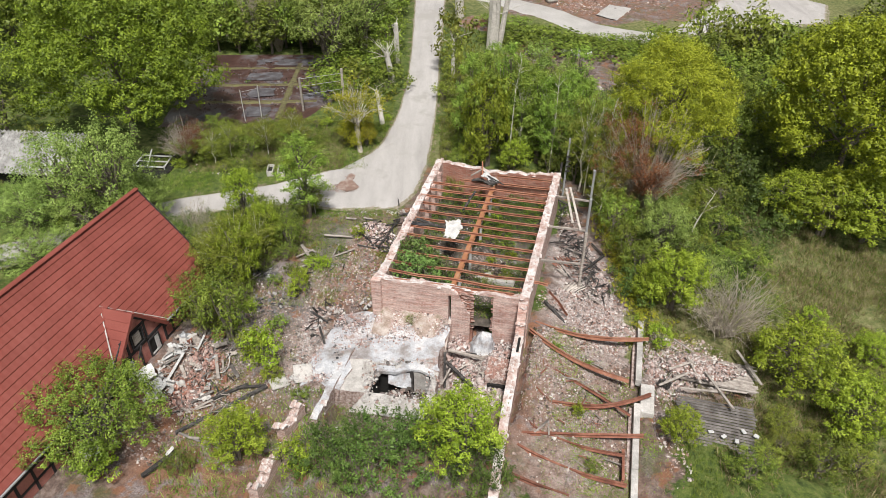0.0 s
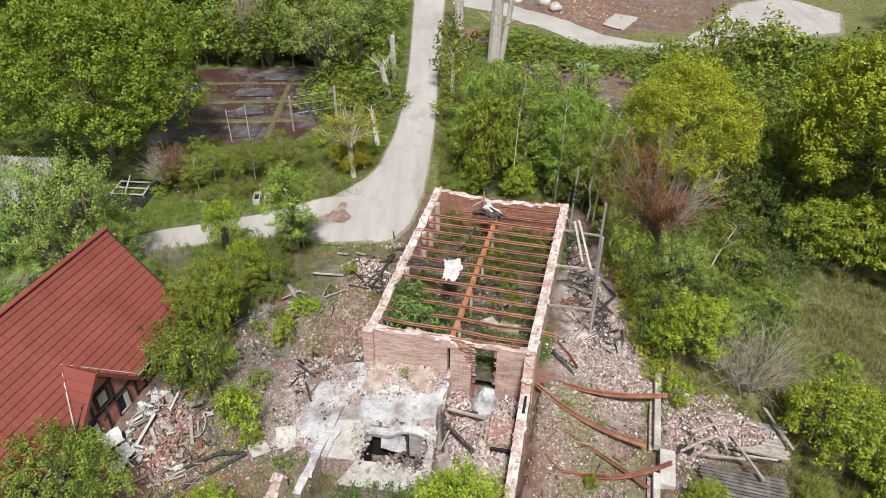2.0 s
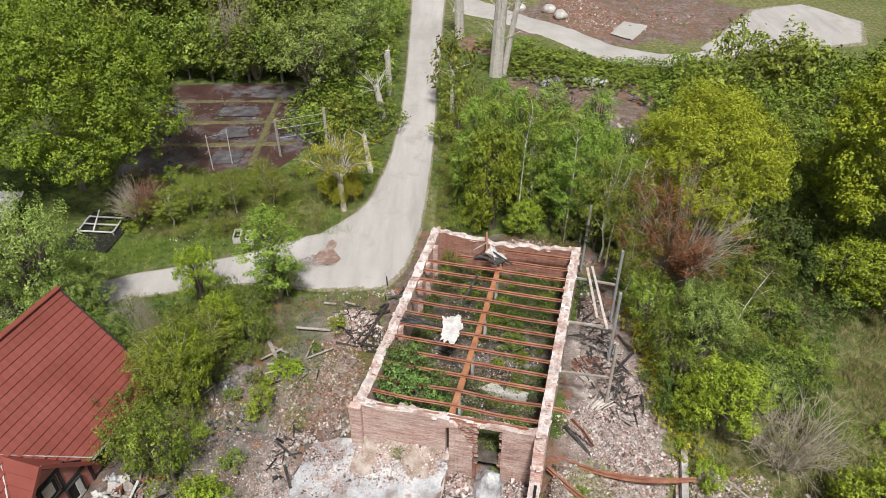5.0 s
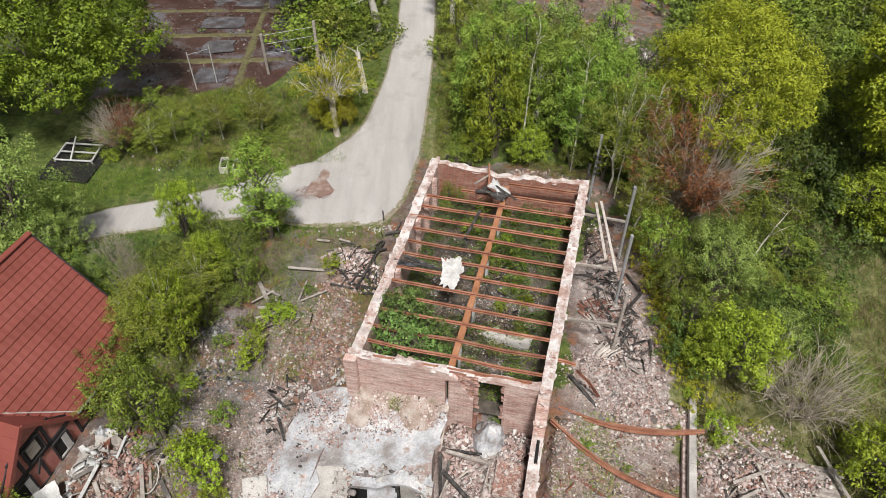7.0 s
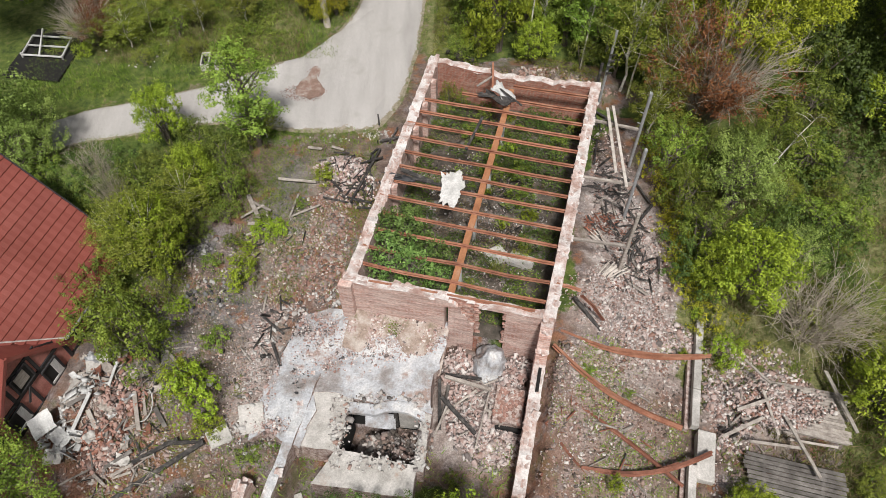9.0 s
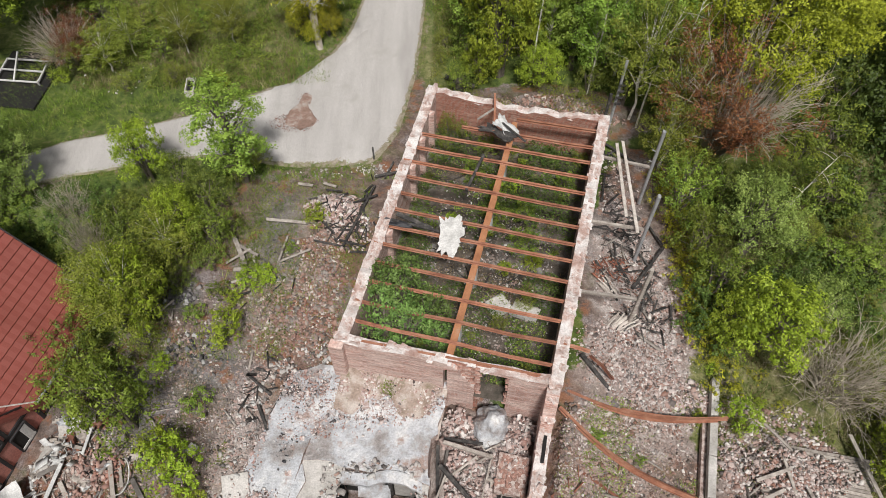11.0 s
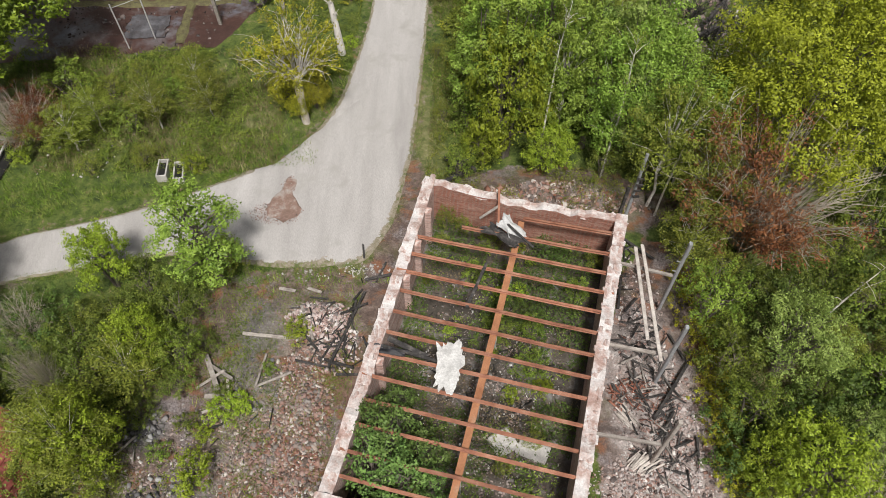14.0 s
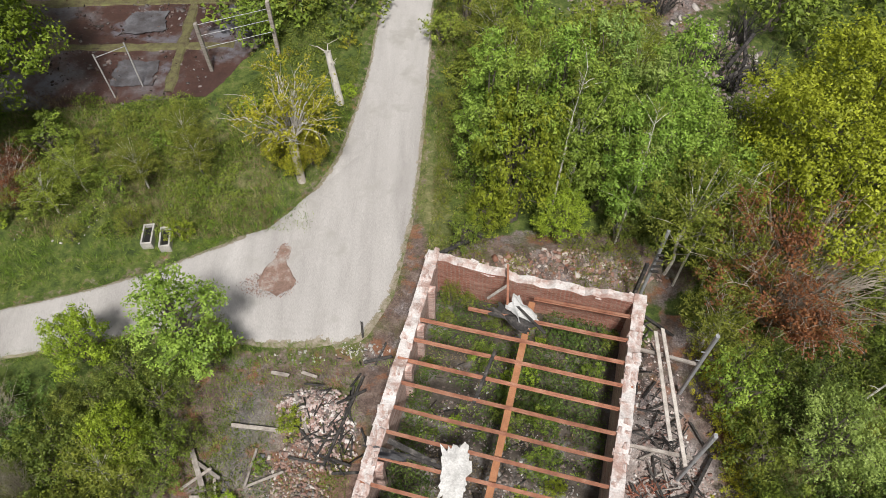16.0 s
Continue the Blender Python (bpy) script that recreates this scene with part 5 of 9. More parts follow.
fill(9, (-33.0, -11.0, 76.0, 78.5, 0.0), (far_tree, far_olive, far_tree, thicket), 2.0, (0.5, 0.85), (0.8, 1.3), "undergrowth of the wood")
fill(12, (0.0, 2.0, 51.5, 74.0, 0.0), (gold_low, weed, hedge_o, weed), 1.1, (0.35, 0.7), (0.4, 0.9), "low growth by the lane")
fill(13, (-10.5, -5.2, 56.5, 66.0, 0.06), (weed, gold_low, small, weed), 1.7, (0.4, 0.8), (0.4, 0.8), "weeds in the meadow")
fill(10, (11.9, 16.2, 30.3, 36.0, 0.0), (weed, hedge_o, gold_low, small), 0.95, (0.3, 0.6), (0.4, 0.8), "low growth on the rubble")
fill(11, (17.6, 27.0, 23.5, 37.5, 0.0), (weed, hedge_o, hedge_o, hedge), 1.4, (0.35, 0.75), (0.35, 0.7), "low growth on the rubble")
for k in range(26):
    put(gold_low, 11.7 + 0.42 * math.sin(1.7 * k) + 0.1 * (k % 3), 33.6 + 0.42 * k, 0.6 + 0.3 * ((k * 0.37) % 1), k, 0.6 + 0.5 * ((k * 0.61) % 1))["group"] = "low growth on the rubble"
fill(8, (-22.0, -18.5, 36.0, 39.6, 0.2), (hedge, willow, thicket), 1.7, (0.5, 0.8), (0.5, 0.8), "hedge by the side track")


# ---- the ruined hall ----
FL, FR, BL, BR = (-3.95, 32.6), (4.8, 30.75), (-0.42, 47.25), (8.5, 44.95)
TOP, FLOOR = 3.12, 0.62
hall = tagged(new("brick_ruin"), "roofless brick hall with broken wall tops and rusty ceiling beams", "building")


def wall_run(name, a, b, thick, runs, material, parent, seed=0, step=0.3, label="", top_material=None):
    """A wall from a to b (outer face), thickness to the left of that way; runs are (start, end, base, top) along it, tops uneven."""
    rng = random.Random(seed)
    d = Vector((b[0] - a[0], b[1] - a[1], 0))
    ln = d.length
    d /= ln
    nrm = Vector((-d.y, d.x, 0))
    verts, faces = [], []
    for s0, s1, z0, z1 in runs:
        k = max(2, int((s1 - s0) / step) + 1)
        base = len(verts)
        for i in range(k):
            s = s0 + (s1 - s0) * i / (k - 1)
            top = (z1(s) if callable(z1) else z1)
            bot = (z0(s) if callable(z0) else z0)
            for off in (0.0, thick):
                p = Vector((a[0], a[1], 0)) + d * s + nrm * (off + rng.uniform(-0.012, 0.012))
                verts.append((p.x, p.y, bot))
                verts.append((p.x, p.y, top + rng.uniform(-0.04, 0.03)))
        for i in range(k - 1):
            q = base + i * 4
            faces += [(q, q + 4, q + 5, q + 1), (q + 2, q + 3, q + 7, q + 6), (q + 1, q + 5, q + 7, q + 3), (q, q + 2, q + 6, q + 4)]
        q = base + (k - 1) * 4
        faces += [(base, base + 1, base + 3, base + 2), (q, q + 2, q + 3, q + 1)]
    ob = mesh_object(name, verts, faces, material, parent, label)
    ob.data.materials.append(top_material or M["cap"])
    for poly in ob.data.polygons:
        if poly.normal.z > 0.7:
            poly.material_index = 1
    return ob


def stone_mesh(seed, material, sx=0.32, sy=0.26, sz=0.14, jit=0.035):
    bm = bmesh.new()
    box_bm(bm, Matrix(), sx, sy, sz, 0.03, jit, random.Random(seed))
    me = bpy.data.meshes.new("brick")
    bm.to_mesh(me)
    bm.free()
    me.materials.append(material)
    return me


cap_meshes = [stone_mesh(s, M["cap"], random.Random(s).uniform(0.14, 0.42), random.Random(s + 9).uniform(0.12, 0.34), random.Random(s + 5).uniform(0.06, 0.11), 0.045) for s in range(14)]


def cap_stones(a, b, thick, top, parent, seed, gap=0.0, s0=0.0, s1=None, spare=0.45):
    """Broken bricks and mortar lumps along a wall top."""
    rng = random.Random(seed)
    d = Vector((b[0] - a[0], b[1] - a[1], 0))
    ln = d.length
    d /= ln
    nrm = Vector((-d.y, d.x, 0))
    s = s0
    while s < (s1 or ln):
        for off in (0.27, 0.73):
            if rng.random() < gap + spare:
                continue
            p = Vector((a[0], a[1], 0)) + d * (s + rng.uniform(-0.06, 0.06)) + nrm * thick * (off + rng.uniform(-0.08, 0.08))
            z = (top(s) if callable(top) else top) - 0.07
            share("brick", rng.choice(cap_meshes), Matrix.Translation((p.x, p.y, z)) @ Euler((rng.uniform(-0.08, 0.08), rng.uniform(-0.08, 0.08), math.atan2(d.y, d.x) + rng.uniform(-0.3, 0.3))).to_matrix().to_4x4(), parent)
        s += rng.uniform(0.2, 0.46)


def front_top(s):
    return TOP + (0.1 if s < 0.4 else 0) - 0.12 * smooth01(s, 4.2, 4.6) + 0.05 * math.sin(s * 3)


def back_top(s):
    return TOP - 0.12 + 0.1 * math.sin(s * 1.7) + 0.16 * noise.noise(Vector((s * 3.1, 0, 4))) - 0.3 * smooth01(s, 3.6, 4.0) * (1 - smooth01(s, 5.4, 5.8))


def side_top(s):
    return TOP + 0.05 * math.sin(s * 2.3) + 0.03 * math.sin(s * 7)


# front: closed brick panel, slot, narrow panel, doorway, end panel
w_front = wall_run("wall", FL, FR, 0.42, [(0.0, 4.35, 0.1, front_top), (4.35, 4.5, 2.55, front_top), (4.35, 4.5, -0.9, 0.7), (5.78, 6.95, 2.86, front_top), (6.95, 8.9, -1.0, lambda s: front_top(s) + 0.1 * (s > 8.3))], M["brick"], hall, 1, label="brick front wall with a doorway and torn plaster")
cap_stones(FL, FR, 0.42, front_top, w_front, 11, 0.05)
w_left = wall_run("wall", BL, FL, 0.5, [(0, math.dist(BL, FL), 0.1, side_top)], M["brick"], hall, 2)
cap_stones(BL, FL, 0.5, side_top, w_left, 12, 0.03)
w_right = wall_run("wall", FR, BR, 0.5, [(0, math.dist(FR, BR), -0.9, side_top)], M["brick"], hall, 3)
cap_stones(FR, BR, 0.5, side_top, w_right, 13, 0.03)
w_back = wall_run("wall", BR, BL, 0.42, [(0.3, math.dist(BR, BL) - 0.3, 0.1, back_top)], M["brick_red"], hall, 4)
cap_stones(BR, BL, 0.42, back_top, w_back, 14, 0.25)
# corner pier at the left front, with a plastered foot
bm = bmesh.new()
box_bm(bm, pose(FL[0] + 0.1, FL[1] - 0.12, 0.1, 0, 0, -12), 0.55, 0.4, 3.08, 0.03, 0.02, random.Random(3))
part("pier", bm, M["brick"], hall)
# piers along the inside of the west wall
bm0 = bmesh.new()
box_bm(bm0, Matrix(), 0.3, 0.34, 2.4, 0.03, 0.02, random.Random(8))
pier = part("pier", bm0, M["brick"], hall)
inw = Vector((0.972, -0.236, 0))
for k, f in enumerate((0.88, 0.76, 0.64, 0.38)):
    x, y = lerp(FL, BL, f)
    p = Vector((x, y, FLOOR)) + inw * 0.6
    m = Matrix.Translation(p) @ pose(0, 0, 0, 0, 0, -13.5)
    if k == 0:
        pier.matrix_basis = m
    else:
        share("pier", pier.data, m, hall)
# torn panel beside the doorway: an outer skin broken off on a slant over the rough core
fd, fnrm = Vector((FR[0] - FL[0], FR[1] - FL[1], 0)).normalized(), Vector((-(FR[1] - FL[1]), FR[0] - FL[0], 0)).normalized()


def on_front(s, off, z):
    return Vector((FL[0], FL[1], z)) + fd * s + fnrm * off


def torn(s):
    return min(front_top(s) - 0.12, 3.05 - 1.9 * max(0.0, s - 4.68) + 0.08 * math.sin(17 * s))


ca, cb = on_front(0, 0.17, 0), on_front(8.9, 0.17, 0)
w_core = wall_run("wall", ca, cb, 0.25, [(4.5, 5.78, -1.0, front_top)], M["brick_red"], hall, 5, label="rough red brick core laid bare")
wall_run("wall", on_front(0, 0, 0), on_front(8.9, 0, 0), 0.168, [(4.5, 5.62, -1.0, torn)], M["brick"], hall, 6, step=0.08, label="outer brick skin torn off on a slant")
rt = random.Random(31)
bm = bmesh.new()
box_bm(bm, Matrix(), 0.22, 0.11, 0.062, 0.008, 0.006, random.Random(4))
tooth = bpy.data.meshes.new("brick")
bm.to_mesh(tooth)
bm.free()
tooth.materials.append(surface("toothed_brick", [(0.35, (0.22, 0.11, 0.085)), (0.5, (0.4, 0.24, 0.2)), (0.65, (0.56, 0.45, 0.41))], 5, 25, thing=0.3, bump=0.6, dist=0.02))
turn = Matrix.Rotation(math.atan2(fd.y, fd.x), 4, "Z")
for row in range(44):
    z = -0.35 + row * 0.077
    for col in range(6):
        sx = 4.62 + col * 0.235 + 0.117 * (row % 2)
        if z < torn(sx) + 0.04 or sx > 5.7 or z > 2.85 or rt.random() < 0.25:
            continue
        share("brick", tooth, Matrix.Translation(on_front(sx, 0.14 + rt.uniform(-0.05, 0.06), z)) @ turn @ Matrix.Rotation(rt.uniform(-0.06, 0.06), 4, "Z"), w_core)
    for sx, way in ((6.95, -1), (5.72, 1)):
        if row % 2 and rt.random() < 0.8 and 0.2 < z < 2.75:
            share("brick", tooth, Matrix.Translation(on_front(sx + way * rt.uniform(-0.02, 0.07), 0.06 + rt.uniform(-0.03, 0.05), z)) @ turn, w_front)

# ceiling joists, girder and posts
right_y = [43.99, 42.92, 41.95, 41.01, 40.07, 39.13, 38.16, 37.22, 36.38, 35.33, 34.38, 33.47, 32.52, 31.55]
left_y = [45.9, 45.0, 44.03, 43.13, 42.23, 41.32, 40.34, 39.4, 38.45, 37.49, 36.55, 35.6, 34.6, 33.73]


def on_wall(a, b, y):
    f = (y - a[1]) / (b[1] - a[1])
    return a[0] + f * (b[0] - a[0])


rb = random.Random(21)
JZ = 2.92
for k, (yl, yr) in enumerate(zip(left_y, right_y)):
    xl, xr = on_wall(FL, BL, yl) + 0.1, on_wall(FR, BR, yr) - 0.1
    a, b = Vector((xl, yl, JZ)), Vector((xr, yr, JZ))
    if k == 0:
        a = a.lerp(b, 0.52)
    if k == 1:
        a = a.lerp(b, 0.24) - Vector((0, 0, 0.1))
    spans = [(0, 1)]
    sag = rb.uniform(0.0, 0.05) + (0.1 if k >= 12 else 0)
    for f0, f1 in spans:
        pts = [a.lerp(b, f0 + (f1 - f0) * i / 8) - Vector((0, 0, sag * math.sin(math.pi * i / 4) ** 2)) for i in range(9)]
        ibeam("steel_beam", pts, 0.15, 0.1, M["rust"], "rusty steel joist across the roofless hall", "ceiling joists")
ibeam("steel_beam", [Vector(lerp((-3.3, 32.75, 2.95), (4.0, 31.2, 2.95), i / 6)) for i in range(7)], 0.15, 0.1, M["rust"], "rusty steel joist along the front wall", "ceiling joists")
ibeam("steel_girder", [Vector(lerp((0.5, 31.95, 2.62), (3.85, 44.8, 2.62), i / 10)) for i in range(11)], 0.29, 0.26, M["rust_light"], "broad orange-rusted steel girder carrying the joists", "", "steel girder")
for f in (0.14, 0.36, 0.6, 0.84):
    x, y = lerp((0.5, 31.95), (3.85, 44.8), f)
    col = tagged(new("steel_column"), "flaking white-painted steel column under the girder", "column", "columns in the hall")
    col.location = (x, y, FLOOR - 0.1)
    bm = bmesh.new()
    for dx in (-0.07, 0.07):
        box_bm(bm, pose(dx, 0, 0, 0, 0, 15), 0.02, 0.16, 2.36, 0.003)
    box_bm(bm, pose(0, 0, 0, 0, 0, 15), 0.14, 0.02, 2.36, 0.003)
    part("shaft", bm, M["white"], col)
    bm = bmesh.new()
    box_bm(bm, pose(0, 0, -0.02, 0, 0, 15), 0.34, 0.34, 0.06, 0.008)
    part("foot_plate", bm, M["rust"], col)
# hall floor of earth and rubble
fl = []
for j in range(31):
    for i in range(19):
        p = lerp(lerp(FL, FR, i / 18), lerp(BL, BR, i / 18), j / 30)
        fl.append((p[0], p[1], FLOOR + float(fbm(np.array(p[0]), np.array(p[1]), 0.7, 5) - 0.5) * 0.35))
tagged(mesh_object("floor", fl, [(j * 19 + i, j * 19 + i + 1, j * 19 + i + 20, j * 19 + i + 19) for j in range(30) for i in range(18)], surface("hall_earth", [(0.3, (0.035, 0.03, 0.025)), (0.44, (0.075, 0.064, 0.052)), (0.54, (0.13, 0.108, 0.09)), (0.62, (0.25, 0.24, 0.235)), (0.7, (0.07, 0.085, 0.025))], 0.7, 16, bump=0.8, dist=0.06), smooth=True), "earth floor of the hall strewn with rubble and weeds", "floor", kind="structure")

# ---- the half-timbered house ----
RU, RV = Vector((0.287, 0.958, 0)), Vector((0.958, -0.287, 0))
R0, RZ, EZ, RUN = Vector((-18.35, 36.8, 0)), 6.55, 1.6, 4.3
LEN = 26.0
house = tagged(new("timbered_house"), "half-timbered house with a red tiled-sheet roof and cross gable", "house")


def hp(u, v, z):
    """A point of the house: u metres along the ridge from its north end southwards, v metres down from the ridge to the yard side."""
    p = R0 - RU * u + RV * v
    return (p.x, p.y, z)


SL = (RZ - EZ) / RUN
GU, GW, GZ, GV = 7.3, 2.25, 3.8, RUN + 0.05
COURSES, SHEETS = 17, 130


def under_gable(u, v):
    """Whether the cross gable covers the main slope there."""
    return GZ - SL * 0.96 * abs(u - GU) > RZ - SL * v + 0.03


roof = part("roof", bmesh.new(), M["roof_tile"], house, "red metal tile-sheet roof laid in stepped courses")
bm = bmesh.new()
for side in (1, -1):
    for i in range(52):
        u0, u1 = LEN * i / 52, LEN * (i + 1) / 52
        end = RUN
        while side > 0 and end > 1 and (under_gable(u0, end) or under_gable(u1, end)):
            end -= 0.1
        bm.faces.new([bm.verts.new(hp(u, v * side, RZ - SL * v - 0.1)) for u, v in ((u0, 0), (u1, 0), (u1, end), (u0, end))])
bm.to_mesh(roof.data)
bm.free()
for side in (1, -1):
    for c in range(COURSES):
        v0, v1 = RUN * c / COURSES, RUN * (c + 1) / COURSES + 0.02
        verts, faces = [], []
        for i in range(SHEETS + 1):
            u = LEN * i / SHEETS
            w2 = 0.016 * (i % 2)
            verts += [hp(u, v0 * side, RZ - SL * v0 + w2), hp(u, v1 * side, RZ - SL * v1 + 0.065 + w2), hp(u, v1 * side, RZ - SL * v1 - 0.02)]
        for i in range(SHEETS):
            if side > 0 and under_gable(LEN * (i + 0.5) / SHEETS, v0 + 0.1):
                continue
            q = i * 3
            f1, f2 = (q, q + 1, q + 4, q + 3), (q + 1, q + 2, q + 5, q + 4)
            faces += [f1, f2] if side > 0 else [f1[::-1], f2[::-1]]
        mesh_object("roof_course", verts, faces, M["roof_tile"], roof)
plank("ridge_cap", hp(-0.05, 0, RZ + 0.05), hp(LEN, 0, RZ + 0.05), 0.3, 0.12, M["roof_tile"], parent=roof, bevel=0.04)
for side in (1, -1):
    plank("barge_board", hp(-0.03, 0.02 * side, RZ - 0.02), hp(-0.03, RUN * side, EZ - 0.02), 0.05, 0.2, M["timber"], parent=roof)
# walls
WV = RUN - 0.3
bm = bmesh.new()
zb = -0.6
prof = [(-WV, zb), (WV, zb), (WV, EZ + 0.25), (0, RZ - 0.2), (-WV, EZ + 0.25)]
for a, b in zip(prof, prof[1:] + prof[:1]):
    bm.faces.new([bm.verts.new(hp(u, v, z)) for u, (v, z) in ((0.3, a), (LEN - 0.3, a), (LEN - 0.3, b), (0.3, b))])
for u in (0.3, LEN - 0.3):
    bm.faces.new([bm.verts.new(hp(u, v, z)) for v, z in prof])
part("wall", bm, M["infill"], house, "salmon-rendered wall between dark timbers")


def timber_bar(u0, z0, u1, z1, w=0.16, v=None, parent=None, material=None, name="timber", depth=0.07):
    v = WV if v is None else v
    a, b = Vector(hp(u0, v, z0)), Vector(hp(u1, v, z1))
    d = (b - a)
    ln = d.length
    d.normalize()
    nrm = RV
    s = nrm.cross(d)
    m = Matrix(((s.x, nrm.x, d.x, a.x), (s.y, nrm.y, d.y, a.y), (s.z, nrm.z, d.z, a.z), (0, 0, 0, 1)))
    bm = bmesh.new()
    box_bm(bm, m, w, depth, ln, 0.008)
    return part(name, bm, material or M["timber"], parent or house)


# cross gable on the yard side: two roof slopes, framed front, three windows
gv0 = (RZ - GZ) / SL
for side in (1, -1):
    bm = bmesh.new()
    n = 7
    for c in range(n):
        f0, f1 = c / n, (c + 1) / n + 0.02
        u0, u1 = GU + side * GW * f0, GU + side * GW * f1
        z0, z1 = GZ - SL * GW * f0 * 0.96, GZ - SL * GW * f1 * 0.96
        va, vb = (RZ - z0) / SL - 0.15, (RZ - z1) / SL - 0.15
        q = [hp(u0, va, z0 + 0.02), hp(u0, GV, z0 + 0.02), hp(u1, GV, z1 + 0.06), hp(u1, min(vb, GV), z1 + 0.06)]
        bm.faces.new([bm.verts.new(p) for p in q])
        bm.faces.new([bm.verts.new(p) for p in (hp(u1, GV, z1 + 0.06), hp(u1, min(vb, GV), z1 + 0.06), hp(u1, min(vb, GV), z1 - 0.02), hp(u1, GV, z1 - 0.02))])
    part("gable_roof", bm, M["roof_tile"], house, "red sheet roof of the cross gable")
    plank("barge_board", hp(GU, GV, GZ + 0.02), hp(GU + side * GW, GV, GZ - SL * GW * 0.96 + 0.02), 0.05, 0.2, M["roof_tile"], parent=house)
    plank("valley_flashing", hp(GU, gv0 - 0.1, GZ + 0.1), hp(GU + side * GW, RUN + 0.05, EZ + 0.1), 0.07, 0.03, M["concrete"], parent=house)
bm = bmesh.new()
bm.faces.new([bm.verts.new(hp(u, WV + 0.02, z)) for u, z in ((GU - GW, -0.7), (GU + GW, -0.7), (GU + GW, EZ - 0.1), (GU, GZ - 0.12), (GU - GW, EZ - 0.1))])
for u0, z0, u1, z1 in ((GU - GW, -0.7, GU - GW, EZ), (GU + GW, -0.7, GU + GW, EZ)):
    bm.faces.new([bm.verts.new(hp(u, v, z)) for u, v, z in ((u0, WV + 0.02, z0), (u0, WV - 0.6, z0), (u1, WV - 0.6, z1), (u1, WV + 0.02, z1))])
part("gable_wall", bm, M["infill"], house, "salmon-rendered gable between dark timbers")
FV = WV + 0.04
for u0, z0, u1, z1, w in ((GU - GW, 1.4, GU + GW, 1.4, 0.18), (GU - GW, -0.05, GU + GW, -0.05, 0.16), (GU - GW, -0.6, GU + GW, -0.6, 0.16), (GU - GW + 0.08, -0.6, GU - GW + 0.08, 1.5, 0.16), (GU + GW - 0.08, -0.6, GU + GW - 0.08, 1.5, 0.16),
                          (GU - 0.75, -0.6, GU - 0.75, 2.55, 0.15), (GU + 0.75, -0.6, GU + 0.75, 2.55, 0.15), (GU, -0.6, GU, 1.4, 0.14), (GU - 1.5, -0.6, GU - 1.5, 1.4, 0.14), (GU + 1.5, -0.6, GU + 1.5, 1.4, 0.14), (GU - 1.2, 2.6, GU + 1.2, 2.6, 0.15),
                          (GU - GW, 1.45, GU, GZ - 0.25, 0.16), (GU + GW, 1.45, GU, GZ - 0.25, 0.16)):
    timber_bar(u0, z0, u1, z1, w, FV)
for k in range(26):
    u = 0.4 + k * 1.0
    if abs(u - GU) > GW + 0.1 and u < LEN - 0.4:
        timber_bar(u, -0.6, u, EZ + 0.1, 0.15)
for z in (0.2, 1.0):
    timber_bar(0.3, z, GU - GW, z, 0.14)
    timber_bar(GU + GW, z, LEN - 0.4, z, 0.14)
plank("gutter", hp(-0.1, RUN + 0.06, EZ - 0.03), hp(GU - GW, RUN + 0.06, EZ - 0.03), 0.1, 0.08, M["galv"], parent=house)
plank("gutter", hp(GU + GW, RUN + 0.06, EZ - 0.03), hp(LEN, RUN + 0.06, EZ - 0.03), 0.1, 0.08, M["galv"], parent=house)


def house_window(u, z, w, h, leaf_open):
    win = timber_bar(u, z, u, z + h, w, FV + 0.03, material=M["dark"], name="window", depth=0.05)
    for du, z0, z1 in ((-w / 2, z, z + h), (w / 2, z, z + h)):
        timber_bar(u + du, z0, u + du, z1, 0.09, FV + 0.07, win, M["timber"], "window_frame")
    for zz in (z, z + h):
        timber_bar(u - w / 2, zz, u + w / 2, zz, 0.09, FV + 0.07, win, M["timber"], "window_frame")
    if leaf_open == "white":
        timber_bar(u - w * 0.25, z + 0.05, u - w * 0.25, z + h - 0.05, w * 0.36, FV + 0.08, win, M["white"], "sash", 0.04)
        timber_bar(u - w / 2, z + 0.1, u + w / 2, z + 0.1, 0.12, FV + 0.085, win, M["white"], "sash", 0.04)
    else:
        timber_bar(u + 0.02, z + 0.2, u + 0.02, z + h - 0.1, w * 0.6, FV + 0.06, win, M["wood_grey"], "board", 0.04)
        timber_bar(u + w * 0.55, z - 0.45, u + w * 0.1, z + 0.15, 0.1, FV + 0.3, win, M["timber"], "shutter", 0.05)
    return win


house_window(GU - 0.02, 1.56, 0.95, 0.98, "board")
house_window(GU - 1.12, 0.15, 0.85, 1.1, "white")
house_window(GU + 1.12, 0.15, 0.85, 1.1, "white")

# ---- rubble, one sheet of broken bricks for each stretch ----


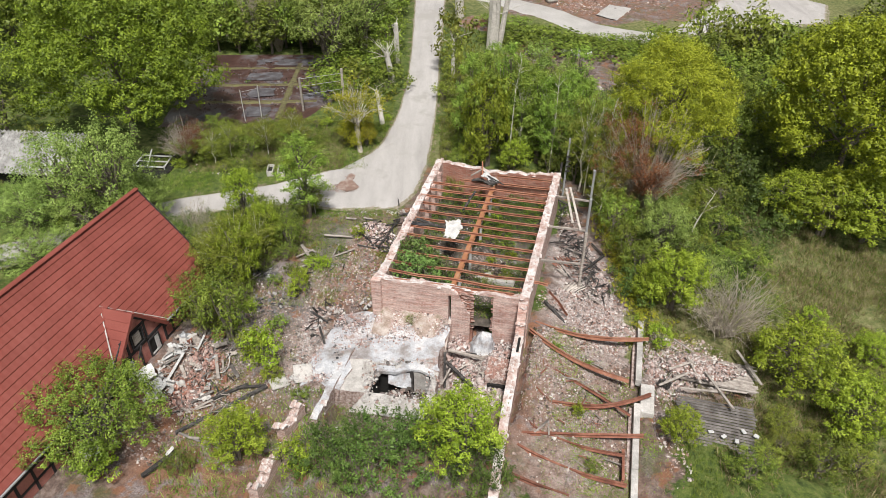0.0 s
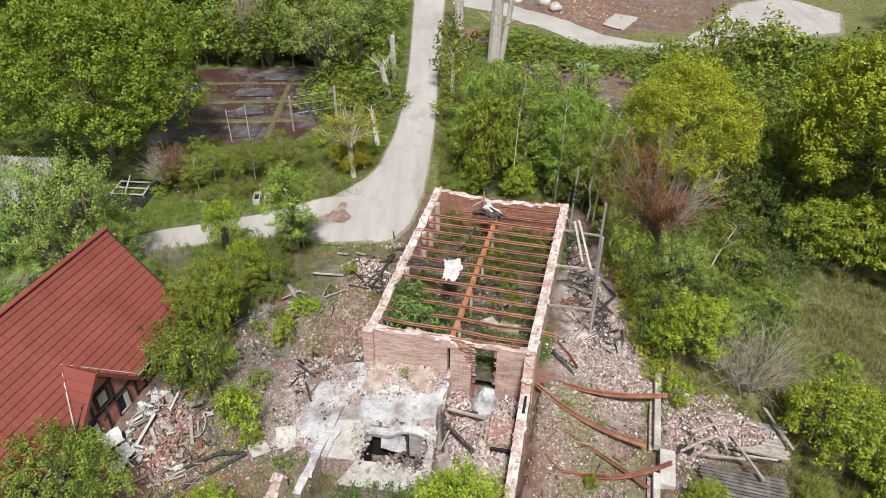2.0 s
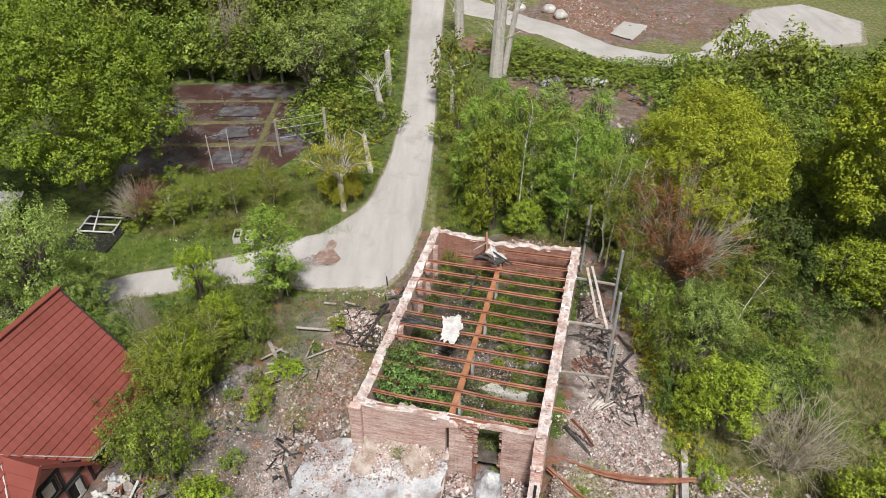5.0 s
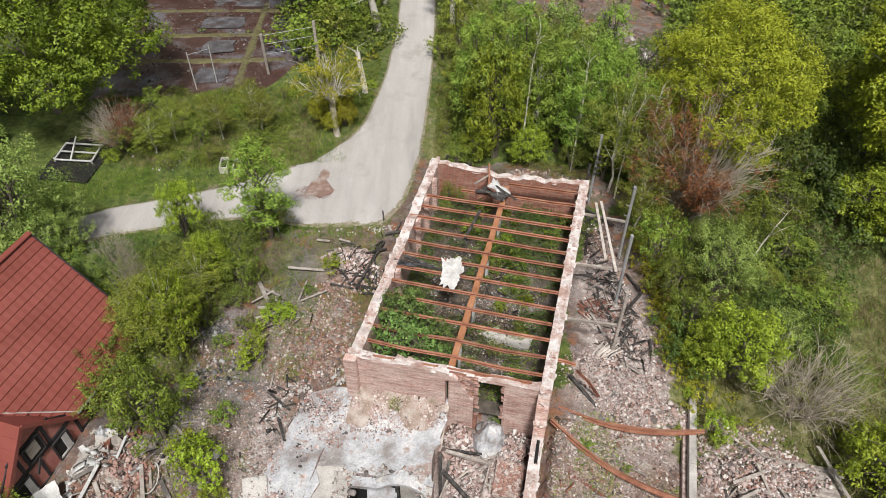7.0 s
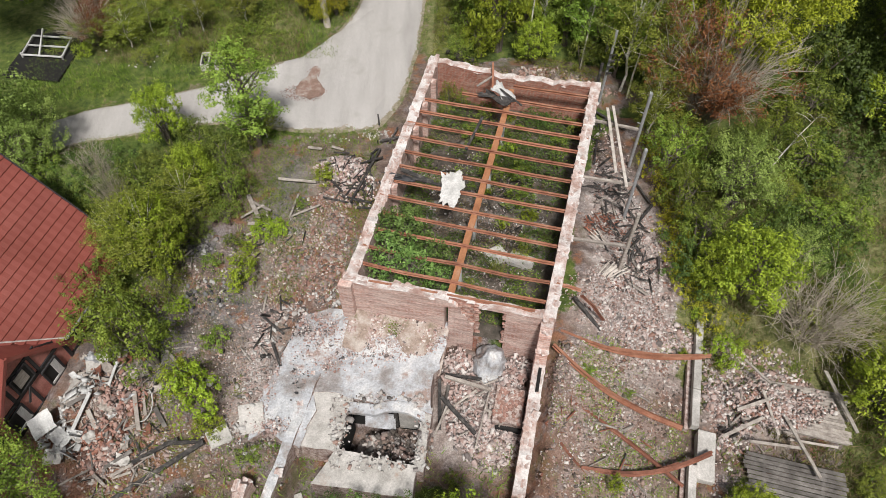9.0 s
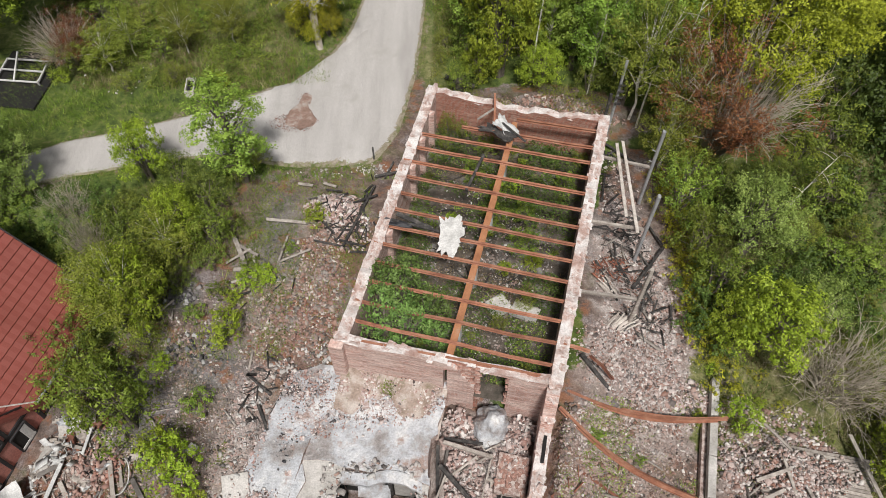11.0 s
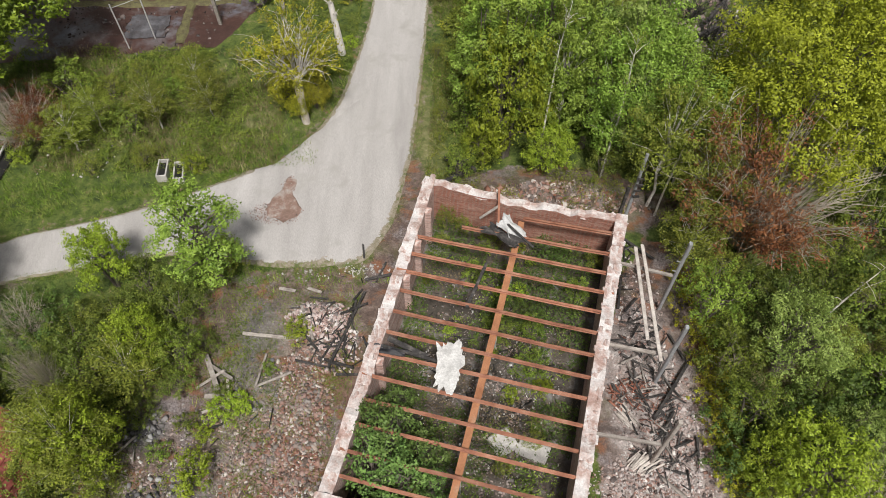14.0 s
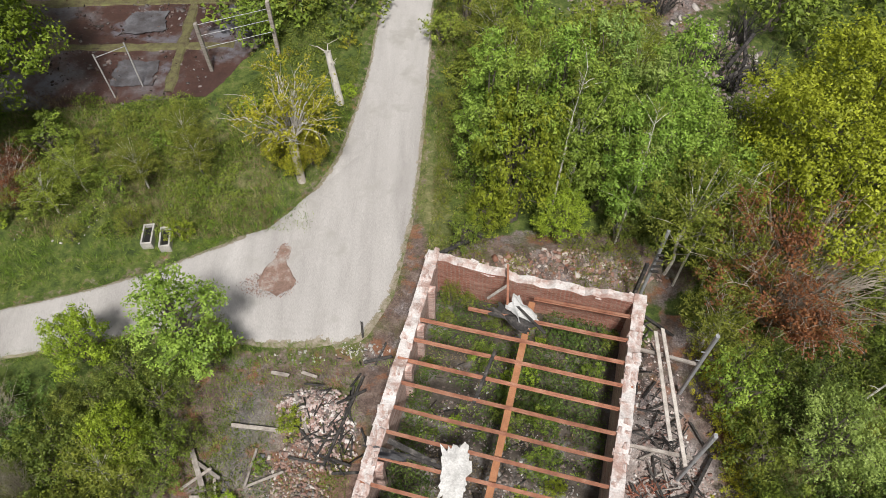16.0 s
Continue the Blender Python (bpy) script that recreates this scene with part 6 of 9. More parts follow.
def chips(name, n, spots, size, material, label, seed, lift=0.0, flat=0.6, zfun=None, narrow=(0.4, 0.7), thin=0.3, tip=0.35, category="rubble"):
    """Broken bricks and stones strewn over spots (x, y, reach in x, reach in y, share)."""
    rng = np.random.default_rng(seed)
    tot = sum(s[4] for s in spots)
    P = []
    for cx, cy, rx, ry, sh in spots:
        c = int(n * sh / tot)
        a, r = rng.uniform(0, 2 * math.pi, c), np.sqrt(rng.random(c)) * (0.75 + 0.35 * rng.random(c))
        P.append(np.stack([cx + rx * r * np.cos(a), cy + ry * r * np.sin(a)], 1))
    P = np.concatenate(P)
    c = len(P)
    z = (zfun(P[:, 0], P[:, 1]) if zfun else ground_z(P[:, 0], P[:, 1]) + (fbm(P[:, 0], P[:, 1], 0.8, 1) - 0.5) * 0.16 + (fbm(P[:, 0], P[:, 1], 0.2, 2) - 0.5) * 0.2) + lift
    sx = (size[0] + (size[1] - size[0]) * rng.random(c) ** 2.8) * np.where(rng.random(c) < 0.04, 1.7, 1)
    dims = np.stack([sx, sx * rng.uniform(*narrow, c), sx * rng.uniform(thin, flat, c)], 1)
    q = rng.normal(0, 1, (c, 4)) * np.array([1, tip, tip, 1])
    q /= np.linalg.norm(q, axis=1, keepdims=True)
    w, x, y, zz = q.T
    R = np.stack([1 - 2 * (y * y + zz * zz), 2 * (x * y - zz * w), 2 * (x * zz + y * w), 2 * (x * y + zz * w), 1 - 2 * (x * x + zz * zz), 2 * (y * zz - x * w), 2 * (x * zz - y * w), 2 * (y * zz + x * w), 1 - 2 * (x * x + y * y)], 1).reshape(-1, 3, 3)
    corner = np.array([[i, j, k] for i in (-0.5, 0.5) for j in (-0.5, 0.5) for k in (-0.5, 0.5)])
    V = corner[None] * dims[:, None] * rng.uniform(0.86, 1.1, (c, 8, 3))
    V = np.einsum("cij,cvj->cvi", R, V) + np.concatenate([P, (z + dims[:, 2] * 0.25)[:, None]], 1)[:, None]
    F = np.array([[0, 1, 3, 2], [4, 6, 7, 5], [0, 4, 5, 1], [2, 3, 7, 6], [1, 5, 7, 3]])
    faces = (F[None] + 8 * np.arange(c)[:, None, None]).reshape(-1, 4)
    me = bpy.data.meshes.new(name)
    me.vertices.add(8 * c)
    me.vertices.foreach_set("co", V.reshape(-1).astype(np.float32))
    me.loops.add(len(faces) * 4)
    me.loops.foreach_set("vertex_index", faces.reshape(-1).astype(np.int32))
    me.polygons.add(len(faces))
    me.polygons.foreach_set("loop_start", np.arange(0, 4 * len(faces), 4, dtype=np.int32))
    me.update(calc_edges=True)
    me.materials.append(material)
    return tagged(new(name, me), label, category, kind="stuff")


PZ = 0.3
chips("brick_rubble", 6000, [(9.0, 36.5, 1.7, 5.0, 5), (8.4, 33.4, 2.6, 1.9, 5), (10.3, 36.0, 1.2, 3.5, 3), (9.3, 42.5, 1.2, 3.2, 1.5), (9.5, 31.6, 2.4, 1.4, 3)], (0.05, 0.19), M["rubble"], "pale and pink broken bricks heaped beside the hall", 41, tip=0.7)
chips("brick_rubble", 7600, [(6.3, 28.8, 2.0, 2.6, 4), (8.6, 29, 2.0, 3, 4), (6, 23.5, 2.6, 4, 3), (8, 24, 1.6, 3.4, 3)], (0.03, 0.16), M["rubble_wing"], "broken bricks over the floor of the open wing", 42)
chips("brick_rubble", 1500, [(6.6, 30.0, 1.6, 1.4, 4), (9.2, 31.2, 2.0, 0.9, 3), (10.0, 28.0, 0.6, 3, 1), (5.2, 26.5, 0.8, 3.5, 2)], (0.04, 0.17), M["rubble"], "paler bricks in drifts over the open wing", 124)
chips("brick_rubble", 3800, [(-5.3, 37.2, 1.3, 3.2, 5), (-6.6, 34.6, 1.6, 2.4, 3), (-4.9, 34.4, 0.8, 2, 2)], (0.06, 0.2), M["rubble_red"], "red brick rubble along the west wall", 43)
chips("brick_rubble", 900, [(-5.0, 41.0, 1.4, 0.9, 5), (-4.0, 39.6, 1.0, 1.2, 1.2)], (0.1, 0.25), M["rubble_pit"], "heap of tumbled bricks beside the west wall", 44, 0.06)
chips("brick_rubble", 2800, [(-13.6, 28.0, 2.2, 2.6, 4), (-12.4, 26, 2.2, 1.8, 2), (-14.5, 24, 2, 2, 1)], (0.06, 0.2), M["rubble_red"], "red rubble spread before the timbered house", 45)
chips("brick_rubble", 4200, [(-8.2, 33, 3.2, 4.5, 4), (-9, 28, 3.2, 3.2, 3), (-6, 36, 1.6, 4, 2), (-13, 27.5, 2, 2.5, 2)], (0.03, 0.13), M["rubble_pink"], "light brick crumbs scattered over the yard", 56)
chips("brick_rubble", 6500, [(-8.5, 33, 3.4, 4.5, 4), (-9, 28.5, 3.5, 3, 3), (-12, 33, 2.5, 2.5, 2), (-9.5, 24.5, 4, 3, 2)], (0.03, 0.14), M["crumbs"], "small rubble scattered over the yard", 46)
chips("brick_rubble", 3000, [(13.4, 28.8, 2.2, 1.3, 4), (12.3, 28.2, 0.9, 2.0, 4), (15, 29.4, 1.6, 0.8, 2), (12.6, 30.8, 0.9, 1.2, 2), (14.6, 30.6, 1.8, 1.0, 2)], (0.06, 0.2), M["rubble"], "pale rubble round the fallen boards", 47)
chips("brick_rubble", 2600, [(13.6, 28.6, 1.5, 1.0, 5), (15.0, 28.4, 1.3, 0.9, 3), (14.2, 27.7, 1.2, 0.5, 2), (16.2, 28.6, 0.8, 0.7, 0.5)], (0.04, 0.18), M["rubble"], "pale pink rubble lying on the fallen boards", 123, zfun=lambda x, y: 0.14 - 0.08 * (x - 12.6) - 0.16 * (y - 27.8) + 0.25 * np.exp(-((x - 13.8) / 1.2) ** 2))
chips("brick_rubble", 900, [(6.2, 48.0, 4.2, 0.7, 4)], (0.05, 0.26), M["rubble_red"], "stones and bricks fallen behind the hall", 48)
def hall_level(x, y):
    return FLOOR + (fbm(x, y, 0.7, 5) - 0.5) * 0.35


chips("brick_rubble", 260, [(2.2, 38.5, 3.4, 6.0, 4)], (0.03, 0.12), M["plaster"], "white mortar bits on the hall floor", 58, zfun=lambda x, y: FLOOR + 0.05 + (fbm(x, y, 0.7, 5) - 0.5) * 0.35)
chips("brick_rubble", 3600, [(2.2, 38.0, 3.4, 5.5, 4), (2.5, 36.0, 2, 3, 3)], (0.03, 0.15), M["crumbs"], "grey and brown rubble on the earth floor of the hall", 49, zfun=lambda x, y: FLOOR + (fbm(x, y, 0.7, 5) - 0.5) * 0.35)
chips("brick_rubble", 1000, [(16.8, 62.0, 2.6, 4.5, 3), (12, 68, 5, 3.5, 2)], (0.1, 0.36), M["crumbs"], "far debris of a burnt building among scrub", 50)
chips("brick_rubble", 1500, [(18, 99, 3.5, 6, 3), (25, 99, 7, 5, 1)], (0.08, 0.3), M["rubble_red"], "reddish crumbs spread by the far track", 51)
chips("brick_rubble", 260, [(10.4, 77.2, 1.4, 0.7, 3), (14.8, 77.5, 1.5, 0.6, 2)], (0.2, 0.7), M["dark_litter"], "black and grey litter dumped below the far track", 125, 0.2)
chips("brick_rubble", 70, [(14.4, 77.6, 1.2, 0.5, 3), (16.2, 77.2, 0.5, 0.3, 1)], (0.25, 0.7), M["white"], "white scraps in the dumped litter", 126, 0.35)
for x, y, r in ((13.4, 99.5, 0.85), (14.6, 97.6, 0.9), (10.1, 101.4, 0.6)):
    bm = bmesh.new()
    bmesh.ops.create_icosphere(bm, subdivisions=3, radius=r)
    for v in bm.verts:
        v.co = v.co * (1 + 0.22 * noise.noise(v.co * 1.3 + Vector((x, y, 0))) + 0.06 * noise.noise(v.co * 4))
        v.co.z *= 0.75
    stone = tagged(part("boulder", bm, M["concrete"], smooth=True), "pale grey boulder beside the far track", "boulder", "boulders by the far track")
    stone.location = (x, y, gz(x, y) + 0.3 * r)
chips("brick_rubble", 1500, [(-7.5, 46.9, 1.1, 0.75, 5), (-7.25, 48.5, 0.35, 0.8, 1.2), (-8.1, 46.9, 0.9, 0.6, 1.5)], (0.02, 0.07), M["patch_crumbs"], "red brick crumbs trodden into the lane", 127, 0.07)
chips("stones", 34, [(-18, 50.4, 3.5, 1.4, 3), (-14, 51.5, 3, 2, 1)], (0.06, 0.2), M["concrete"], "pale stones half hidden in the meadow", 142, 0.05, category="stones")
chips("brick_rubble", 110, [(-3.2, 43.7, 1.2, 0.4, 3), (-6, 43.4, 1.6, 0.3, 1)], (0.05, 0.16), M["concrete"], "small stones along the edge of the lane", 52)

# ---- the open wing east of the cellar ----
wing = tagged(new("ruined_wing"), "open wing of low broken walls and bare sill beam", "building")
W0, W1, W2 = (4.75, 30.75), (3.35, 24.4), (2.35, 19.0)


def wing_top(s):
    return 2.9 - 1.7 * smooth01(s, 0.2, 1.6) - 0.6 * smooth01(s, 3, 6) + 0.08 * math.sin(4 * s)


ww = wall_run("wall", W1, W0, 0.5, [(0, math.dist(W0, W1), -1.9, lambda s: wing_top(6.5 - s))], M["brick"], wing, 61, label="broken brick wall stepping down from the hall")
cap_stones(W1, W0, 0.5, lambda s: wing_top(6.5 - s), ww, 62, 0.1)
w2 = wall_run("wall", W2, W1, 0.45, [(0, math.dist(W2, W1) - 0.3, -1.9, lambda s: 0.95 + 0.07 * math.sin(3 * s))], M["brick"], wing, 63)
cap_stones(W2, W1, 0.45, lambda s: 0.95, w2, 64, 0.12)
# slot and iron door jamb in the wall beside the hall
# the slot isn't cut out: a black box paints its shade
bm = bmesh.new()
box_bm(bm, pose(4.2, 29.2, 0.6, 0, 0, -12), 0.13, 1.5, 0.75, 0.01)
part("slot", bm, M["dark"], wing, "slot in the broken wall, its shade drawn as a black box")
# sill beam on a concrete strip
for a, b, z in (((11.91, 32.5), (10.62, 27.5), 0.0), ((10.2, 25.9), (8.62, 19.6), 0.0)):
    m, ln = between((a[0], a[1], z - 0.2), (b[0], b[1], z - 0.2))
    k = 3
    for i in range(k):
        bm = bmesh.new()
        box_bm(bm, m @ Matrix.Translation((0, 0, ln * i / k)), 0.32, 0.4, ln / k * 0.985, 0.02, 0.012, random.Random(i))
        part("sill", bm, M["concrete"], wing, "pale concrete sill")
    bm = bmesh.new()
    box_bm(bm, m @ Matrix.Translation((-0.26, -0.36, 0)), 0.22, 0.3, ln, 0.03, 0.02)
    part("footing", bm, M["rubble_core"], wing)
bm = bmesh.new()
box_bm(bm, pose(10.85, 26.3, -0.9, 0, 0, -14), 0.7, 2.1, 0.82, 0.03, 0.03)
part("plinth", bm, M["concrete"], wing, "grey concrete plinth")


def curve(a, b, bow, dip, k=10):
    a, b = Vector(a), Vector(b)
    side = (b - a).cross(Vector((0, 0, 1))).normalized()
    return [a.lerp(b, i / k) + side * bow * math.sin(math.pi * i / k) - Vector((0, 0, dip * math.sin(math.pi * i / k))) for i in range(k + 1)]


for a, b, bow, dip, tw, h in (((5.39, 31.66, 0.5), (11.5, 30.55, 0.1), 0.32, 0.05, 0.5, 0.2), ((7.6, 31.0, 0.15), (11.9, 30.62, 0.12), 0.12, 0.0, 0.15, 0.17), ((5.0, 30.92, 0.6), (10.01, 27.32, 0.0), 0.3, 0.05, 0.8, 0.22), ((4.8, 29.0, 0.3), (9.6, 25.0, -0.05), -0.12, 0.05, 1.0, 0.14),
                               ((4.43, 27.5, 0.4), (6.5, 24.7, 0.0), 0.1, 0.0, 0.6, 0.15), ((5.65, 25.66, 0.25), (11.0, 26.27, 0.12), 0.32, 0.05, 0.4, 0.19), ((5.5, 25.8, 0.05), (9.6, 25.85, 0.1), 0.25, 0.05, 0.3, 0.14), ((3.77, 23.48, 0.4), (9.95, 23.54, 0.08), 0.0, 0.04, 0.1, 0.2), ((4.05, 25.4, 0.45), (5.0, 23.6, 0.2), 0.22, 0.0, 0.4, 0.15), ((5.0, 23.6, 0.25), (8.77, 22.37, 0.05), 0.12, 0.02, 0.6, 0.15), ((3.56, 22.7, 0.45), (8.5, 20.63, 0.05), 0.16, 0.06, 0.3, 0.2), ((3.16, 20.95, 0.5), (5.7, 19.95, 0.2), 0.0, 0.05, 0.2, 0.2),
                               ((8.8, 22.8, -0.05), (8.4, 21.0, -0.05), 0.0, 0.0, 0.2, 0.16)):
    ibeam("steel_beam", curve(a, b, bow * 1.5, dip * 1.3), h, 0.12, M["rust"] if a[1] > 30.4 else M["rust_dark"], "fire-bent rusty steel beam fallen into the open wing", "fallen beams", twist=tw)
plank("charred_beam", (6.1, 33.2, 0.95), (7.2, 31.8, 0.4), 0.16, 0.16, M["char"], "charred beam end beside the hall wall", "beam")
ibeam("steel_beam", [(4.9, 32.66, 2.8), (5.5, 32.5, 2.8), (6.04, 32.32, 2.75)], 0.15, 0.1, M["rust"], "joist end sticking out through the wall", "ceiling joists")
ibeam("steel_beam", [(6.1, 32.4, 2.3), (6.7, 32.3, 1.6), (7.28, 32.12, 0.7)], 0.12, 0.08, M["rust_dark"], "bent rusty beam hanging beside the wall", "fallen beams")

# ---- cellar: dusty slab with a hole, low walls, brick pit ----
cellar = tagged(new("cellar"), "dusty concrete cellar slab with a collapsed opening", "cellar")


def slab(pts, z1, z0, material, name, parent, label="", jig=0.05, step=0.45, seed=0, relief=0.1, rise=0.0):
    """A thick slab over the quadrilateral pts with a worn, uneven top."""
    rng = random.Random(seed)
    a, b, c, d = pts
    nx, ny = max(2, int(math.dist(a, b) / step)), max(2, int(math.dist(b, c) / step))
    verts, faces = [], []
    for lay, z in ((0, z1), (1, z0)):
        for j in range(ny + 1):
            for i in range(nx + 1):
                p = lerp(lerp(a, b, i / nx), lerp(d, c, i / nx), j / ny)
                edge = i in (0, nx) or j in (0, ny)
                q = (p[0] + (rng.uniform(-jig, jig) if edge and not lay else 0), p[1] + (rng.uniform(-jig, jig) if edge and not lay else 0))
                if jig > 0.1 and (i in (0, nx) or j == 0):
                    q = (q[0] + 0.9 * jig / 0.12 * 0.3 * noise.noise(Vector((p[0] * 0.9, p[1] * 0.9, 3))), q[1] + 0.5 * noise.noise(Vector((p[0] * 0.9, p[1] * 0.9, 9))))
                lift = rise * float(smooth01(j / ny, 0.5, 1.0)) if not lay else 0
                verts.append((q[0], q[1], z + lift + (float(fbm(np.array(p[0]), np.array(p[1]), 0.9, 6) - 0.5) * relief if not lay else 0)))
    n1 = (nx + 1) * (ny + 1)
    for j in range(ny):
        for i in range(nx):
            q = j * (nx + 1) + i
            faces.append((q, q + 1, q + nx + 2, q + nx + 1))
    ring = [i for i in range(nx + 1)] + [j * (nx + 1) + nx for j in range(1, ny + 1)] + [ny * (nx + 1) + i for i in range(nx - 1, -1, -1)] + [j * (nx + 1) for j in range(ny - 1, 0, -1)]
    for k in range(len(ring)):
        p, q = ring[k], ring[(k + 1) % len(ring)]
        faces.append((q, p, p + n1, q + n1))
    ob = mesh_object(name, verts, faces, material, parent, label)
    ob.data.materials.append(M["rubble_core"])
    for poly in ob.data.polygons:
        if abs(poly.normal.z) < 0.4:
            poly.material_index = 1
    return ob


slab([(-5.5, 29.0), (-0.35, 28.15), (0.5, 31.9), (-4.2, 32.7)], PZ, -1.6, M["slab"], "slab", cellar, "dust-white concrete slab at the foot of the front wall", 0.12, seed=1, relief=0.35, rise=0.45)
slab([(-8.0, 27.2), (-5.5, 26.6), (-4.0, 33.0), (-6.9, 32.8)], PZ + 0.02, -0.9, M["slab"], "slab", cellar, "", 0.3, seed=2, relief=0.35)
slab([(-5.75, 26.6), (-3.95, 26.35), (-3.55, 28.9), (-5.2, 29.2)], PZ - 0.02, -1.6, M["concrete"], "slab", cellar, "", 0.03, seed=3, relief=0.05)
slab([(-4.9, 25.1), (-0.95, 24.5), (-0.8, 25.75), (-4.05, 26.5)], PZ - 0.06, -1.6, M["concrete"], "slab", cellar, "smooth grey slab before the opening", 0.03, seed=4, relief=0.04)
slab([(-0.9, 25.6), (-0.55, 25.5), (-0.2, 28.2), (-0.6, 28.3)], PZ - 0.1, -1.6, M["concrete"], "wall", cellar, "", 0.03, seed=5, relief=0.08)
verts, faces = [], []
for i in range(33):
    sx = 0.1 + 4.45 * i / 32
    for j in range(12):
        d = 1.9 * j / 11
        p = on_front(sx, 0.05 - d, 0)
        verts.append((p.x, p.y, 1.02 - 0.45 * d + 0.18 * noise.noise(Vector((p.x * 1.3, p.y * 1.3, 2))) + 0.07 * noise.noise(Vector((p.x * 5, p.y * 5, 5))) - 0.5 * smooth01(sx, 3.7, 4.5) * 0.6))
faces = [(i * 12 + j, i * 12 + j + 1, i * 12 + j + 13, i * 12 + j + 12) for i in range(32) for j in range(11)]
mesh_object("earth_bank", verts, faces, M["bank"], cellar, "bank of pinkish dirt and mortar against the wall", True)
# arched edge over the opening and props inside
verts, faces = [], []
for k in range(27):
    f = k / 26
    x, y = lerp((-3.75, 28.5), (-0.5, 28.05), f)
    rise = math.sin(math.pi * min(1.0, max(0.0, (f - 0.35) / 0.65)))
    nz = 0.03 * noise.noise(Vector((x * 3, 0, 0)))
    y0, z0 = y - 0.25 * (1 - rise) - 0.2 + nz, PZ - 0.05 + 0.12 * rise + nz
    verts += [(x, y0, z0 - 0.2 + 0.05 * rise), (x, y0, z0), (x, y0 + 0.45, z0 + 0.02), (x, y0 + 0.7, z0 - 0.45)]
for k in range(26):
    q = 4 * k
    faces += [(q, q + 4, q + 5, q + 1), (q + 1, q + 5, q + 6, q + 2), (q + 2, q + 6, q + 7, q + 3), (q + 3, q + 7, q + 4, q)]
mesh_object("vault_edge", verts, faces, M["slab"], cellar, "broken plastered vault edge")
bm = bmesh.new()
box_bm(bm, pose(-1.72, 28.0, -1.2, 0, 0, -6), 0.16, 0.14, 1.42, 0.02, 0.02)
part("prop", bm, M["char"], cellar, "charred prop in the opening")
# added lining boxes, coloured near black in place of the opening's shade
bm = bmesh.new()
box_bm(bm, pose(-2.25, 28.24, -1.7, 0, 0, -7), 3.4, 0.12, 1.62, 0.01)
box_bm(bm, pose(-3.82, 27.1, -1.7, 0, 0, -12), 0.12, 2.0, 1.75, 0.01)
part("cellar_wall", bm, M["dark"], cellar, "near-black lining that paints the shade inside the cellar")
bm = bmesh.new()
box_bm(bm, pose(-0.72, 27.0, -1.7, 0, 0, -10), 0.12, 2.2, 1.7, 0.01)
box_bm(bm, pose(-1.2, 28.08, -1.5, 0, 0, -7), 0.85, 0.1, 1.6, 0.01, 0.02)
part("panel", bm, M["concrete"], cellar, "grey inner panel")
verts, faces = [], []
for i in range(13):
    x, y = lerp((-3.0, 28.12), (-1.75, 27.98), i / 12)
    for j in range(7):
        a = j / 6
        verts.append((x, y - 0.45 * a * a * (1 - 0.4 * i / 12) + 0.03 * noise.noise(Vector((x * 4, a * 5, 1))), 0.12 - 1.0 * a * (0.35 + 0.65 * math.sin(1.4 * (i + 2) / 14)) + 0.04 * noise.noise(Vector((x * 5, a * 4, 7)))))
faces = [(i * 7 + j, i * 7 + j + 1, i * 7 + j + 8, i * 7 + j + 7) for i in range(12) for j in range(6)]
mesh_object("vault_face", verts, faces, M["slab"], cellar, "whitewashed remains of the vault", True)
chips("brick_rubble", 800, [(-2.3, 27.0, 1.5, 0.9, 3)], (0.06, 0.35), M["crumbs"], "rubble at the bottom of the cellar opening", 53, 0.2)
chips("brick_rubble", 150, [(-1.7, 27.0, 0.9, 0.7, 3), (-2.7, 27.2, 0.5, 0.4, 1)], (0.06, 0.3), M["crumbs"], "grey lumps fallen through the cellar opening", 122, zfun=lambda x, y: -0.85 + 0.25 * (y - 26.6))
chips("brick_rubble", 500, [(-4.0, 27.5, 0.5, 1.4, 3), (-2.5, 25.9, 1.8, 0.4, 2), (-0.6, 26.8, 0.4, 1.4, 2), (-2.2, 28.5, 1.8, 0.4, 2)], (0.04, 0.22), M["dust_lumps"], "loose lumps round the cellar opening", 61, zfun=lambda x, y: PZ + 0.03 * (fbm(x, y, 0.9, 6) - 0.5))
chips("brick_rubble", 3200, [(2.8, 28.9, 1.1, 1.4, 5), (1.6, 29.4, 1.0, 1.0, 3), (2.2, 26.6, 1.0, 0.8, 1), (3.2, 30.2, 0.8, 0.6, 2)], (0.07, 0.3), M["rubble"], "whitish bricks fallen into the brick pit", 54, zfun=lambda x, y: -0.75 + 0.75 * np.exp(-((x - 3.0) / 0.8) ** 2 - ((y - 28.8) / 1.0) ** 2) + 0.3 * np.exp(-((x - 1.4) / 0.7) ** 2 - ((y - 29.2) / 0.8) ** 2) + (fbm(x, y, 2.0, 7) - 0.5) * 0.3)
chips("brick_rubble", 2600, [(-4.6, 31.0, 1.6, 1.2, 3), (-2.0, 31.2, 2.3, 0.9, 5), (-5.6, 30.6, 1.0, 1.4, 2)], (0.025, 0.12), M["rubble_pit"], "rubble crumbs on the dusty slab", 55, zfun=lambda x, y: PZ + (fbm(x, y, 0.9, 6) - 0.5) * 0.35 + 0.45 * smooth01(y + 0.2 * x, 30.0, 31.8) * (x > -4.6))
